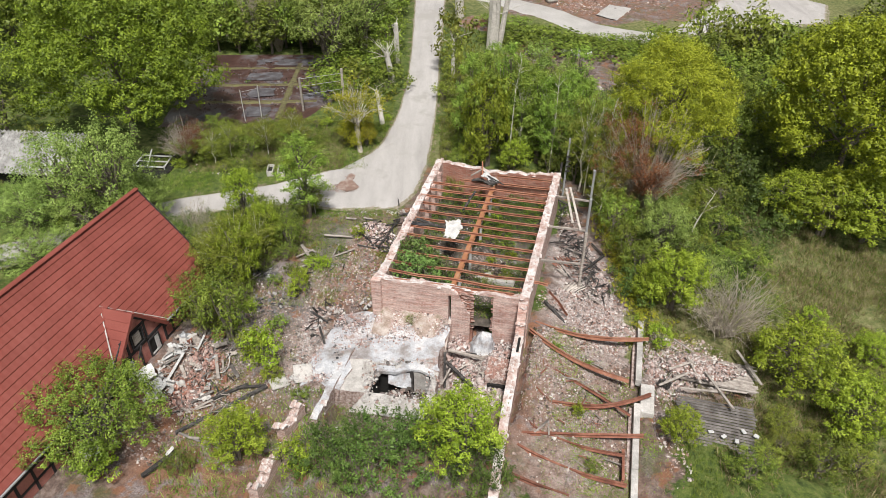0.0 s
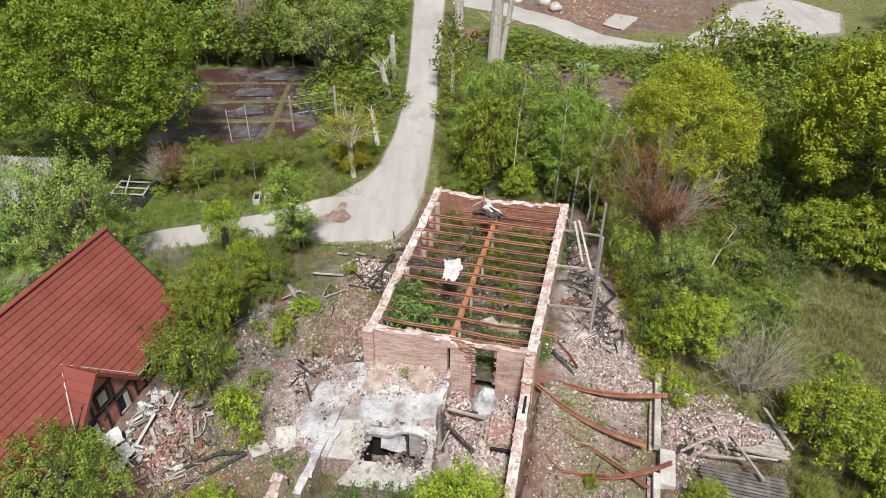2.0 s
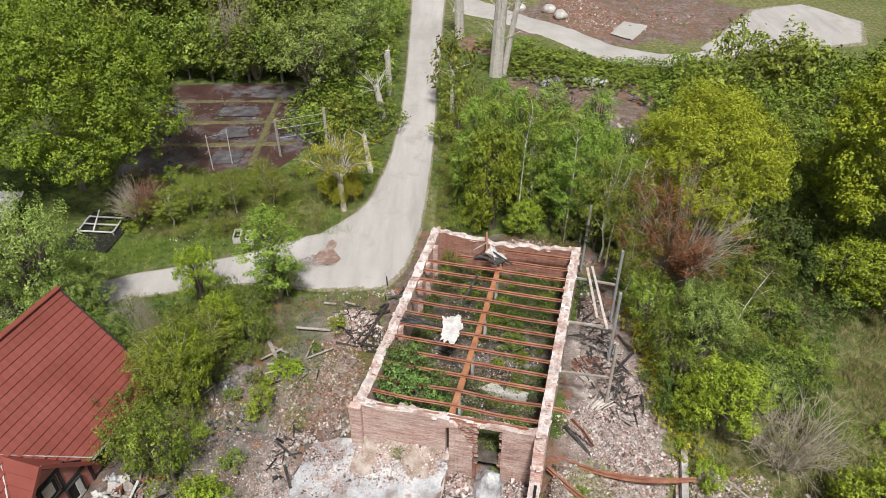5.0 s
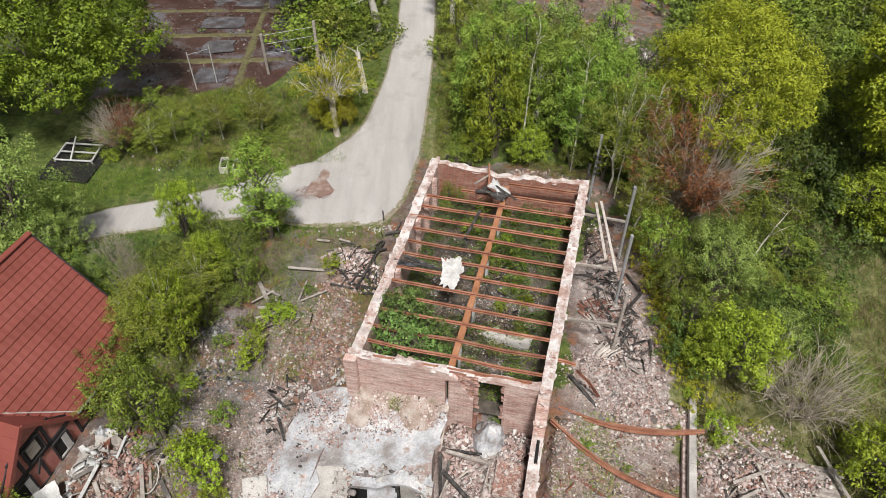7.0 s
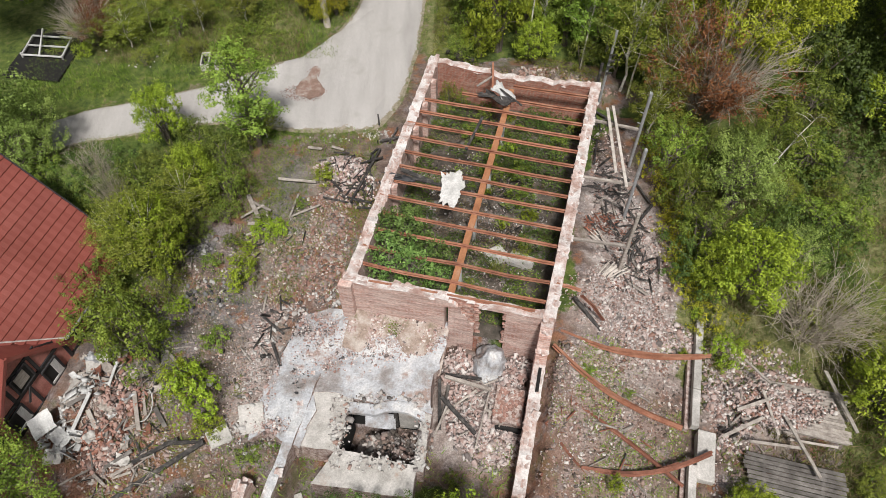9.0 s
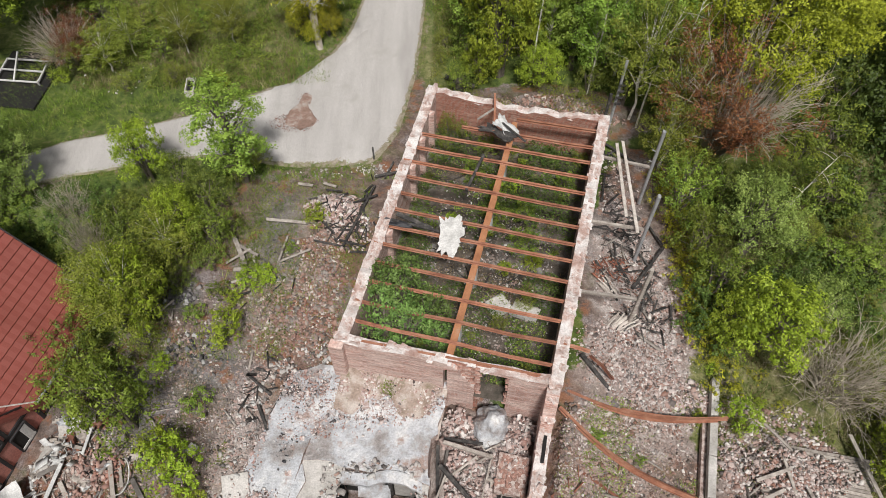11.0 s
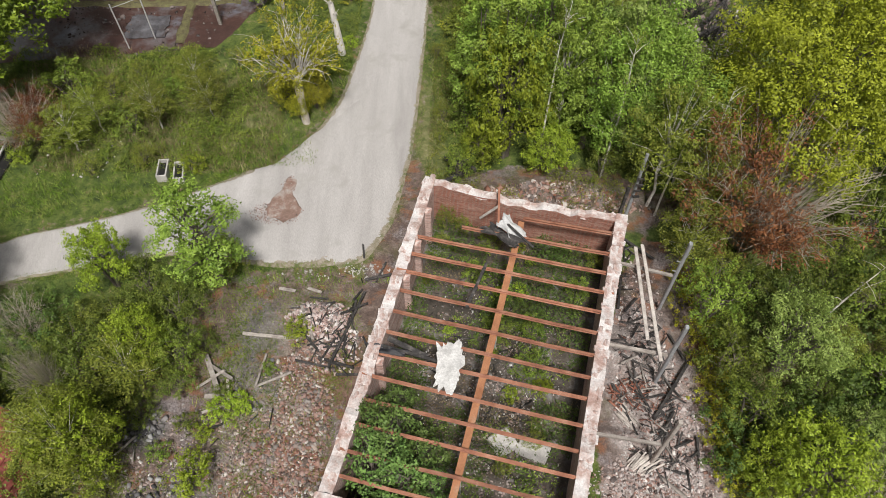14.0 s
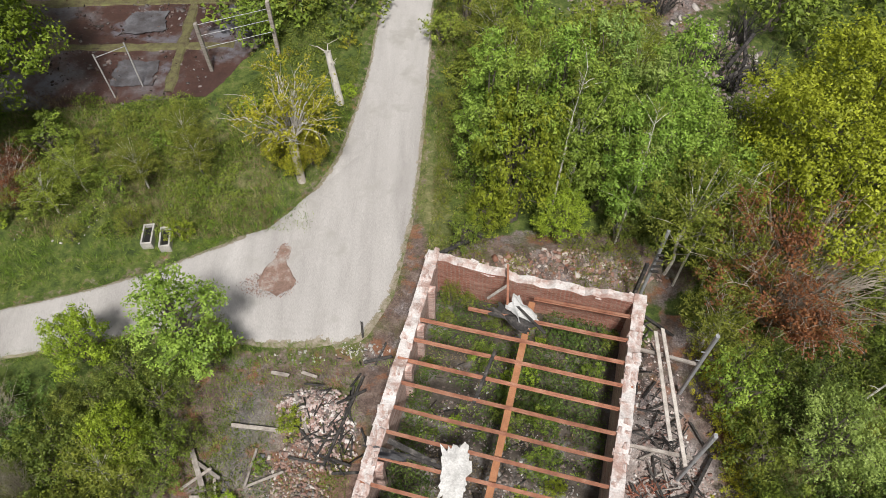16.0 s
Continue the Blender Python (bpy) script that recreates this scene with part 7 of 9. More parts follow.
# low wall strip on the slab and the broken brick stump
sw = wall_run("wall", (-6.35, 24.3), (-4.95, 29.75), 0.4, [(0, 5.6, -0.6, lambda s: 0.5 + 0.08 * math.sin(3 * s) + 0.1 * noise.noise(Vector((s * 4, 0, 0))))], M["rubble_core"], cellar, 71, label="low crumbling wall strip", top_material=M["slab"])
cap_stones((-6.35, 24.3), (-4.95, 29.75), 0.4, 0.52, sw, 72, 0.5)
for (a, b, h, sd) in (((-7.7, 23.2), (-7.0, 24.9), 1.2, 73), ((-8.3, 19.8), (-7.7, 21.9), 1.1, 74)):
    sw = wall_run("wall", a, b, 0.5, [(0, math.dist(a, b), -0.6, lambda s: h - 0.55 * abs(math.sin(2.1 * s)) + 0.15 * noise.noise(Vector((6 * s, sd, 0))))], M["brick"], cellar, sd, label="stump of a brick wall", top_material=M["rubble_core"])
    cap_stones(a, b, 0.5, lambda s: h - 0.55 * abs(math.sin(2.1 * s)) + 0.06, sw, sd + 10, 0.0, spare=0.1)
for x, y, rz, sx, sy in ((-7.6, 27.7, 12, 1.0, 1.25), (-8.75, 26.9, 30, 0.9, 0.75), (-5.6, 24.9, 20, 0.4, 0.3), (-9.5, 29.2, 60, 0.4, 0.35)):
    bm = bmesh.new()
    box_bm(bm, pose(x, y, gz(x, y) + 0.15, 6, 4, rz), sx, sy, 0.09, 0.02, 0.015, random.Random(int(sx * 100)))
    tagged(part("concrete_panel", bm, M["concrete"]), "loose pale concrete panel lying on rubble", "panel")
# white plaster cone in the doorway
bm = bmesh.new()
bmesh.ops.create_icosphere(bm, subdivisions=5, radius=1.0)
for v in bm.verts:
    nse = noise.noise(v.co * 1.6) * 0.22 + noise.noise(v.co * 5.0) * 0.1 + noise.noise(v.co * 14.0) * 0.04
    r = 1 - 0.25 * max(0.0, v.co.z)
    v.co = Vector((2.36 + v.co.x * (0.82 + nse) * r, 30.5 + v.co.y * (0.95 + nse) * r, -0.75 + v.co.z * (1.6 + nse)))
tagged(part("plaster_cone", bm, M["slab"], smooth=True), "pale heap of collapsed plaster in the doorway", "heap")
for a, b, w, mt in (((0.32, 29.64, 0.25), (2.29, 29.03, 0.2), 0.15, "wood_grey"), ((0.18, 28.69, 0.25), (1.56, 27.23, -0.1), 0.16, "char"), ((0.44, 28.44, 0.1), (-0.07, 27.15, 0.1), 0.09, "wood_grey"), ((2.2, 28.94, 0.25), (1.54, 26.61, -0.2), 0.06, "wood_grey"), ((0.1, 29.5, 0.2), (0.1, 27.6, -0.6), 0.14, "char"), ((0.35, 29.9, -0.1), (1.9, 29.7, -0.15), 0.12, "char"), ((0.2, 28.1, -0.3), (0.5, 29.5, -0.4), 0.12, "wood_dark")):
    plank("timber", a, b, w, w, M[mt], "weathered or charred timber fallen across the brick pit", "timber", "pit timbers")


def pit_fill(x, y):
    """Level of the rubble that fills the brick pit."""
    return -0.7 + 0.5 * np.exp(-((x - 1.4) / 0.9) ** 2 - ((y - 29.0) / 0.9) ** 2) + 0.55 * np.exp(-((x - 3.3) / 0.9) ** 2 - ((y - 29.6) / 0.9) ** 2) + (fbm(x, y, 1.6, 7) - 0.5) * 0.45


chips("brick_rubble", 500, [(0.95, 30.3, 0.8, 0.9, 4), (3.6, 30.4, 0.6, 0.5, 2)], (0.08, 0.24), M["rubble_pit"], "bricks slid down below the doorway", 141, zfun=lambda x, y: -0.75 + 0.35 * (y - 29.3), tip=0.8)
chips("brick_rubble", 2600, [(1.6, 28.2, 1.2, 1.9, 5), (3.0, 29.8, 0.9, 0.7, 2), (2.6, 27.0, 1.0, 1.0, 3)], (0.09, 0.26), M["rubble_pit"], "whitish and pink bricks filling the brick pit", 121, zfun=pit_fill, tip=0.8)
# a tumbled block of masonry over a dark hollow
block = tagged(new("masonry_block"), "tumbled block of pinkish masonry over a dark hollow", "masonry")
rk = random.Random(12)
bm = bmesh.new()
box_bm(bm, pose(3.05, 28.45, -0.35, 7, -4, -12), 1.25, 1.55, 0.42, 0.05, 0.05, rk)
part("core", bm, M["rubble_core"], block)
for k in range(70):
    x, y = rk.uniform(-0.58, 0.58), rk.uniform(-0.74, 0.74)
    share("brick", tooth, pose(3.05, 28.45, -0.35, 7, -4, -12) @ Matrix.Translation((x, y, 0.39)) @ Euler((rk.uniform(-0.35, 0.35), rk.uniform(-0.35, 0.35), rk.uniform(0, 3))).to_matrix().to_4x4() @ Matrix.Diagonal((rk.uniform(0.6, 1.0), 1, 1.2, 1)), block)
# near-black box that stands for the shade beneath the block
bm = bmesh.new()
box_bm(bm, pose(2.95, 27.6, -1.1, 0, 0, -12), 1.1, 0.16, 0.7, 0.02, 0.02)
tagged(part("hollow", bm, M["dark"], block), "hollow under the block, its shade drawn as a black box")

# splinters, laths and burnt scraps strewn about
SPL = dict(narrow=(0.04, 0.1), thin=0.02, flat=0.05, tip=0.12, category="wood scraps")
chips("wood_splinters", 170, [(-13.6, 28.2, 2.0, 2.4, 4), (-12.6, 25.8, 1.8, 1.4, 3), (-12.2, 34.8, 1.4, 1.8, 1.5), (-9, 31, 3, 3, 1)], (0.25, 1.2), M["wood_grey"], "grey laths and splinters strewn over the yard", 101, 0.12, **SPL)
chips("wood_splinters", 150, [(-13.0, 27.5, 2.2, 2.8, 4), (-4.3, 40.2, 1.3, 1.6, 4), (-6.8, 31.5, 1.2, 1.4, 3), (-8, 36, 2, 2, 1)], (0.25, 1.1), M["char"], "charred laths and splinters strewn over the yard", 102, 0.12, **SPL)
chips("wood_splinters", 46, [(-4.1, 39.7, 1.1, 1.5, 5), (-5.4, 40.6, 0.8, 0.6, 1.5), (-3.3, 43.2, 0.8, 0.6, 1)], (0.25, 1.0), M["char"], "charred laths heaped against the west wall", 129, 0.2, **SPL)
chips("wood_splinters", 220, [(9.0, 38.6, 1.4, 3.4, 5), (9.0, 35.0, 1.5, 1.5, 2), (8.8, 43.5, 0.9, 2, 1)], (0.25, 1.2), M["char"], "charred laths and splinters east of the hall", 103, 0.14, **SPL)
chips("wood_splinters", 130, [(9.0, 37.0, 1.4, 3.4, 5), (13.2, 28.0, 1.6, 1.4, 3), (7, 26, 2.5, 5, 2)], (0.25, 1.2), M["wood_grey"], "grey laths and splinters east of the hall", 104, 0.14, **SPL)
chips("wood_splinters", 45, [(2.0, 28.8, 1.4, 1.6, 5)], (0.3, 1.3), M["wood_grey"], "grey laths in the brick pit", 105, 0.5, **SPL)
chips("wood_splinters", 90, [(2.0, 39, 3.2, 5.5, 5)], (0.3, 1.3), M["char"], "charred laths on the hall floor", 106, zfun=lambda x, y: hall_level(x, y) + 0.1, **SPL)
chips("rust_scraps", 190, [(8.0, 37.7, 0.9, 0.8, 5), (8.9, 37.2, 0.9, 1.2, 2), (6.5, 26, 2.5, 4, 2)], (0.15, 0.6), M["rust_dark"], "rusty iron scraps in the debris", 107, 0.14, narrow=(0.05, 0.12), thin=0.04, flat=0.1, tip=0.12, category="metal scraps")
chips("brick_rubble", 900, [(11.5, 24.5, 0.8, 4.0, 2), (11.8, 29.5, 0.9, 1.2, 2), (10.6, 31.8, 1.4, 0.8, 2)], (0.06, 0.22), M["rubble"], "pale rubble along the sill", 108)
chips("brick_rubble", 500, [(-7.4, 29.6, 1.0, 2.6, 3), (-7.6, 27.0, 1.2, 0.8, 2), (-5.0, 33.2, 0.8, 0.7, 2), (-6.2, 32.6, 1.0, 0.6, 2)], (0.05, 0.24), M["dust_lumps"], "pale lumps along the edge of the dusty slab", 109, 0.05)


def dusty_edge(x, y):
    on = (x > -8.0 + 0.2 * (y - 27.2)) & (y < 32.7) & (y > 27.0)
    return np.where(on, PZ + 0.06, ground_z(x, y) + (fbm(x, y, 0.8, 1) - 0.5) * 0.16 + (fbm(x, y, 0.2, 2) - 0.5) * 0.2)


chips("brick_rubble", 1300, [(-1.7, 31.3, 2.2, 0.9, 4), (-3.2, 31.9, 1.0, 0.7, 2)], (0.03, 0.15), M["rubble_pit"], "brick crumbs at the foot of the front wall", 59, zfun=lambda x, y: 0.98 - 0.45 * (31.77 - y - 0.211 * x))
chips("dark_litter", 420, [(-5.0, 31.6, 1.3, 0.8, 3), (-6.6, 31.9, 0.9, 0.7, 3), (-3.2, 30.8, 1.2, 0.5, 1.5), (-5.9, 29.6, 0.5, 1.2, 1)], (0.02, 0.09), M["dark_litter"], "charred crumbs over the dusty slab", 151, zfun=lambda x, y: PZ + 0.1 + 0.3 * (fbm(x, y, 0.9, 6) - 0.5), category="rubble")
chips("brick_rubble", 900, [(-4.8, 36.0, 0.7, 2.2, 5), (-5.6, 34.4, 0.9, 1.2, 3), (-6.6, 35.2, 1.2, 0.8, 2)], (0.05, 0.2), M["patch_crumbs"], "orange-red broken brick along the west wall", 152, 0.05)
chips("dark_litter", 260, [(-11.4, 36.2, 0.9, 0.8, 4), (-10.2, 33.2, 1.6, 1.2, 3), (-7.0, 37.8, 1.2, 1.6, 2)], (0.05, 0.28), M["dark_litter"], "grey and black litter on the ashy yard", 153, 0.05, category="rubble")
# crumbs and dust lumps over the borders of the slab
chips("brick_rubble", 2600, [(-7.5, 30.0, 0.8, 3.0, 4), (-5.4, 32.2, 1.6, 0.9, 4), (-1.8, 32.2, 2.2, 0.5, 3), (-6.6, 27.2, 1.2, 0.6, 2), (-3.5, 30.9, 2.0, 1.2, 1)], (0.03, 0.14), M["rubble_pit"], "dusty lumps of mortar and brick along the slab", 57, zfun=dusty_edge)
chips("brick_rubble", 4500, [(9.0, 36.5, 1.8, 5.0, 5), (8.4, 33.4, 2.8, 1.9, 5), (9.5, 31.6, 2.6, 1.4, 3), (6.5, 27, 2.4, 4, 4)], (0.02, 0.08), M["dust_lumps"], "mortar grit between the fallen bricks", 60, 0.02)

# ---- porch frame east of the hall ----
for k, (x, y, z0, z1) in enumerate(((10.2, 42.2, 0.0, 4.9), (9.3, 38.45, 0.1, 4.9), (8.45, 34.9, 0.0, 4.7))):
    p = tagged(new("porch_post"), "tall weathered grey post of a burnt porch", "post", "porch posts")
    plank("post", (x, y, z0 - 0.2), (x + 0.03, y + 0.02, z1), 0.15, 0.15, M["galv"] if k < 2 else M["wood_grey"], parent=p, bevel=0.03)
    if k == 0:
        plank("bracket", (x - 0.05, y, 3.6), (x - 0.25, y - 0.05, 3.75), 0.05, 0.05, M["galv"], parent=p)
        plank("bracket", (x - 0.05, y, 2.9), (x - 0.25, y - 0.05, 3.05), 0.05, 0.05, M["galv"], parent=p)
for a, b in (((7.75, 43.0, 2.45), (10.25, 42.25, 2.45)), ((6.75, 39.05, 2.5), (9.35, 38.5, 2.5)), ((5.9, 35.4, 2.4), (8.5, 34.95, 2.4))):
    plank("cross_rail", a, b, 0.12, 0.14, M["wood_grey"], "grey timber rail from the wall to a porch post", "rail", "porch rails")
for a, b in (((8.72, 43.6, 2.7), (8.5, 39.1, 2.72)), ((9.02, 43.7, 2.72), (8.85, 38.15, 2.76))):
    plank("loose_plank", a, b, 0.15, 0.06, M["wood_pale"], "pale plank lying on the porch rails", "plank", "porch planks")
for (x, y), (x2, y2), w in (((11.0, 39.5), (8.9, 36.7), 0.22), ((9.9, 37.2), (9.0, 36.0), 0.2), ((8.5, 41.8), (9.2, 42.6), 0.15), ((8.0, 39.6), (9.3, 38.9), 0.14), ((8.2, 38.8), (8.8, 37.0), 0.16), ((7.9, 37.4), (9.6, 37.9), 0.14), ((10.6, 35.4), (10.7, 36.2), 0.16), ((8.6, 43.6), (8.2, 41.9), 0.16), ((10.4, 44.9), (8.6, 46.2), 0.18), ((9.6, 38.9), (10.3, 37.9), 0.12), ((10.4, 40.9), (10.9, 39.6), 0.15), ((7.4, 38.2), (7.9, 36.6), 0.15)):
    plank("charred_beam", (x, y, gz(x, y) + 0.2), (x2, y2, gz(x2, y2) + 0.22), w * 0.62, w * 0.55, M["char"], "charred black beam fallen on the rubble", "beam", "charred beams")
for x, y, rz, s in ((7.8, 36.8, 40, 1.1), (8.3, 34.8, -60, 1.3), (8.0, 34.9, -50, 0.9)):
    panel = tagged(new("slatted_panel"), "broken slatted panel on burnt debris", "panel", "broken panels")
    for k in range(8):
        bm = bmesh.new()
        box_bm(bm, pose(x, y, gz(x, y) + 0.2, 10, 6, rz) @ pose(0.075 * k - 0.3, 0.12 * math.sin(5 * k), 0.02 * (k % 2), 0, 0, 6 * math.sin(7 * k)), 0.05, s * (0.75 + 0.25 * math.sin(3 * k)), 0.02, 0.004, 0.012, random.Random(k))
        part("slat", bm, M["wood_pale"] if k % 2 else M["wood_grey"], panel)

# ---- debris west of the hall ----
rp = random.Random(77)
for (x, y), (x2, y2), w in (((-8.1, 40.3), (-6.2, 40.1), 0.16), ((-9.5, 39.3), (-8.7, 37.7), 0.22), ((-9.2, 37.5), (-7.8, 37.5), 0.2), ((-9.6, 37.8), (-8.6, 38.6), 0.12), ((-9.2, 36.8), (-8.0, 37.2), 0.12), ((-8.4, 38.2), (-8.1, 36.8), 0.12), ((-7.3, 37.9), (-5.8, 38.4), 0.1), ((-9.3, 38.9), (-8.2, 38.2), 0.14), ((-5.73, 41.58), (-5.07, 39.94), 0.13), ((-6.86, 42.62), (-6.15, 42.47), 0.16), ((-7.0, 39.4), (-7.2, 37.9), 0.1), ((-5.6, 42.6), (-5.0, 42.4), 0.14), ((-5.5, 41.0), (-4.8, 40.2), 0.12)):
    plank("loose_plank", (x, y, gz(x, y) + rp.uniform(0.1, 0.3)), (x2, y2, gz(x2, y2) + rp.uniform(0.1, 0.3)), w, 0.06, M["wood_grey"], "weathered plank thrown on the grass", "plank", "yard planks")
for (x, y), (x2, y2), w in (((-3.8, 39.6), (-3.4, 42.0), 0.18), ((-4.0, 41.1), (-2.9, 41.8), 0.16), ((-3.1, 43.1), (-1.9, 43.3), 0.2), ((-3.3, 44.9), (-3.2, 44.2), 0.14), ((-3.05, 42.36), (-4.3, 38.7), 0.18), ((-3.4, 41.6), (-4.7, 39.0), 0.14), ((-4.8, 39.2), (-3.3, 38.7), 0.16), ((-5.7, 39.0), (-4.2, 38.75), 0.14), ((-6.2, 41.5), (-4.3, 41.75), 0.1), ((-5.6, 40.3), (-4.8, 39.5), 0.16), ((-3.5, 41.9), (-3.2, 42.6), 0.14), ((-5.4, 42.0), (-4.6, 41.9), 0.12), ((-7.4, 32.5), (-4.8, 32.4), 0.16), ((-7.5, 30.3), (-5.8, 31.6), 0.24), ((-7.8, 32.3), (-6.7, 31.4), 0.16), ((-7.1, 30.9), (-6.7, 30.0), 0.2), ((-7.0, 33.0), (-5.0, 32.7), 0.12), ((-4.0, 38.4), (-3.0, 38.5), 0.16), ((-3.0, 40.2), (-2.6, 39.2), 0.14), ((-2.6, 43.0), (-2.2, 43.9), 0.14)):
    plank("charred_beam", (x, y, gz(x, y) + rp.uniform(0.08, 0.35)), (x2, y2, gz(x2, y2) + rp.uniform(0.05, 0.3)), w * 0.62, w * 0.55, M["char"], "charred black beam on the brick heap", "beam", "charred beams")
# before the timbered house
chips("brick_rubble", 900, [(-13.6, 26.6, 1.0, 1.0, 4), (-12.9, 28.4, 0.9, 0.8, 2)], (0.08, 0.26), M["rubble_heap"], "heap of red brick rubble before the house", 143, 0.15, tip=0.8)
chips("white_scraps", 110, [(-15.2, 26.8, 0.8, 0.7, 4), (-14.6, 28.9, 0.9, 0.7, 2)], (0.12, 0.5), M["white"], "torn white scraps in the heap by the house", 144, 0.35, narrow=(0.3, 0.8), thin=0.03, flat=0.08, tip=0.5, category="scraps")
verts, faces = [], []
tube(verts, faces, [(-12.05 + 0.42 * math.cos(a), 28.1 + 0.7 * math.sin(a), gz(-12.05, 28.1) + 0.35 + 0.12 * math.sin(2 * a)) for a in [-1.4 + 0.28 * k for k in range(11)]], [0.025] * 11, 6)
tagged(mesh_object("hose", verts, faces, M["white"], smooth=True), "pale curved hose lying on the debris", "hose")
for (x, y), (x2, y2), w in (((-13.42, 23.9), (-9.33, 26.66), 0.26), ((-12.2, 25.8), (-10.38, 26.8), 0.22), ((-10.9, 26.6), (-9.4, 26.7), 0.2), ((-14.28, 21.4), (-13.05, 22.63), 0.3), ((-13.9, 27.6), (-13.2, 26.7), 0.2)):
    plank("charred_beam", (x, y, gz(x, y) + 0.16), (x2, y2, gz(x2, y2) + 0.2), w * 0.7, w * 0.55, M["char"], "long charred beam lying in the yard", "beam", "charred beams")
for (x, y), (x2, y2), w in (((-14.9, 26.9), (-14.15, 28.5), 0.16), ((-13.5, 28.9), (-13.4, 29.9), 0.12), ((-13.4, 22.4), (-13.1, 22.7), 0.2)):
    plank("white_board", (x, y, gz(x, y) + 0.3), (x2, y2, gz(x2, y2) + 0.45), w, 0.05, M["white"], "white painted board on the debris heap", "board", "white boards")
for (x, y), (x2, y2), w in (((-12.7, 29.2), (-12.1, 29.6), 0.3), ((-13.1, 25.7), (-12.1, 26.3), 0.16), ((-12.8, 25.4), (-12.0, 25.8), 0.14), ((-14.8, 26.2), (-13.8, 26.3), 0.06), ((-13.8, 26.3), (-13.6, 25.7), 0.06), ((-13.7, 25.6), (-12.9, 25.0), 0.12), ((-12.5, 28.7), (-12.0, 27.1), 0.18), ((-11.5, 28.0), (-11.0, 27.3), 0.18), ((-14.2, 27.9), (-13.7, 27.1), 0.18), ((-14.8, 25.1), (-13.8, 25.7), 0.08), ((-12.7, 25.3), (-12.0, 25.5), 0.1), ((-12.2, 28.7), (-11.9, 27.8), 0.14), ((-12.9, 27.1), (-12.7, 27.6), 0.1), ((-15.2, 28.2), (-14.2, 28.5), 0.2), ((-14.8, 29.4), (-13.6, 29.1), 0.14), ((-12.6, 23.4), (-10.9, 23.2), 0.12), ((-13.2, 23.8), (-11.9, 23.1), 0.12), ((-11.6, 30.6), (-10.9, 29.9), 0.12)):
    plank("loose_plank", (x, y, gz(x, y) + rp.uniform(0.15, 0.35)), (x2, y2, gz(x2, y2) + rp.uniform(0.15, 0.35)), w, 0.05, rp.choice((M["wood_grey"], M["wood_grey"], M["wood_dark"])), "grey plank in the heap before the house", "plank", "house debris planks")


def crumpled(name, x, y, z, sx, sy, rz, material, label, category, seed, amp=0.14, ragged=0.2, tilt=(0, 0), disc=0.0):
    """A torn, crumpled sheet with real thickness."""
    rng = np.random.default_rng(seed)
    k = 16
    m = pose(x, y, z, tilt[0], tilt[1], rz)
    verts, faces = [], []
    for lay in (0.0, -0.03):
        for j in range(k + 1):
            for i in range(k + 1):
                u, v = i / k - 0.5, j / k - 0.5
                rim = max(abs(u), abs(v)) * 2
                squeeze = 1 - disc * (1 - max(abs(u), abs(v)) / max(1e-6, math.hypot(u, v))) if rim > 0.01 else 1
                e = 1 + ragged * rim * (1.3 * noise.noise(Vector((u * 2.6 + seed * 3.1, v * 2.6, seed))) + 0.8 * noise.noise(Vector((u * 8 + seed, v * 8, seed))))
                verts.append(tuple(m @ Vector((u * sx * e * squeeze, v * sy * e * squeeze, amp * (math.sin(u * 7 + seed) * math.cos(v * 6 + 2 * seed) + 0.5 * math.sin(13 * u * v + 9 * u)) + lay))))
    n1 = (k + 1) ** 2
    for j in range(k):
        for i in range(k):
            q = j * (k + 1) + i
            faces += [(q, q + 1, q + k + 2, q + k + 1), (n1 + q + k + 1, n1 + q + k + 2, n1 + q + 1, n1 + q)]
    ring = list(range(k + 1)) + [j * (k + 1) + k for j in range(1, k + 1)] + [k * (k + 1) + i for i in range(k - 1, -1, -1)] + [j * (k + 1) for j in range(k - 1, 0, -1)]
    for a, b in zip(ring, ring[1:] + ring[:1]):
        faces.append((b, a, a + n1, b + n1))
    return tagged(mesh_object(name, verts, faces, material), label, category)


for k, (x, y, z, sx, sy, rz) in enumerate(((-15.9, 27.3, 0.75, 0.95, 0.9, 35), (-15.2, 26.9, 0.35, 0.6, 0.8, 50), (-14.4, 29.9, 0.75, 1.0, 0.8, 10), (-15.0, 28.8, 0.65, 0.9, 0.7, 70), (-15.4, 26.2, 0.1, 0.8, 0.6, 0), (-13.9, 29.5, 0.7, 0.7, 0.5, 40), (-16.9, 22.3, 0.6, 0.9, 0.7, 30))):
    crumpled("broken_panel", x, y, z, sx, sy, rz, M["white"] if k in (0, 1, 6) else M["concrete"], "crumpled pale sheet on the debris heap by the house", "panel", k + 3, 0.03, 0.08, (12, -10))["group"] = "house debris sheets"

for k in range(22):
    x, y = rp.uniform(-15.6, -11.6), rp.uniform(25.8, 30.4)
    crumpled("scrap_sheet", x, y, gz(x, y) + rp.uniform(0.12, 0.3), rp.uniform(0.25, 0.7), rp.uniform(0.2, 0.5), rp.uniform(0, 180), rp.choice((M["white"], M["concrete"], M["galv"], M["wood_grey"], M["rust_dark"])), "torn scrap sheet in the debris before the house", "scrap", k + 40, 0.06, 0.3, (rp.uniform(-25, 25), rp.uniform(-25, 25)))["group"] = "house debris scraps"

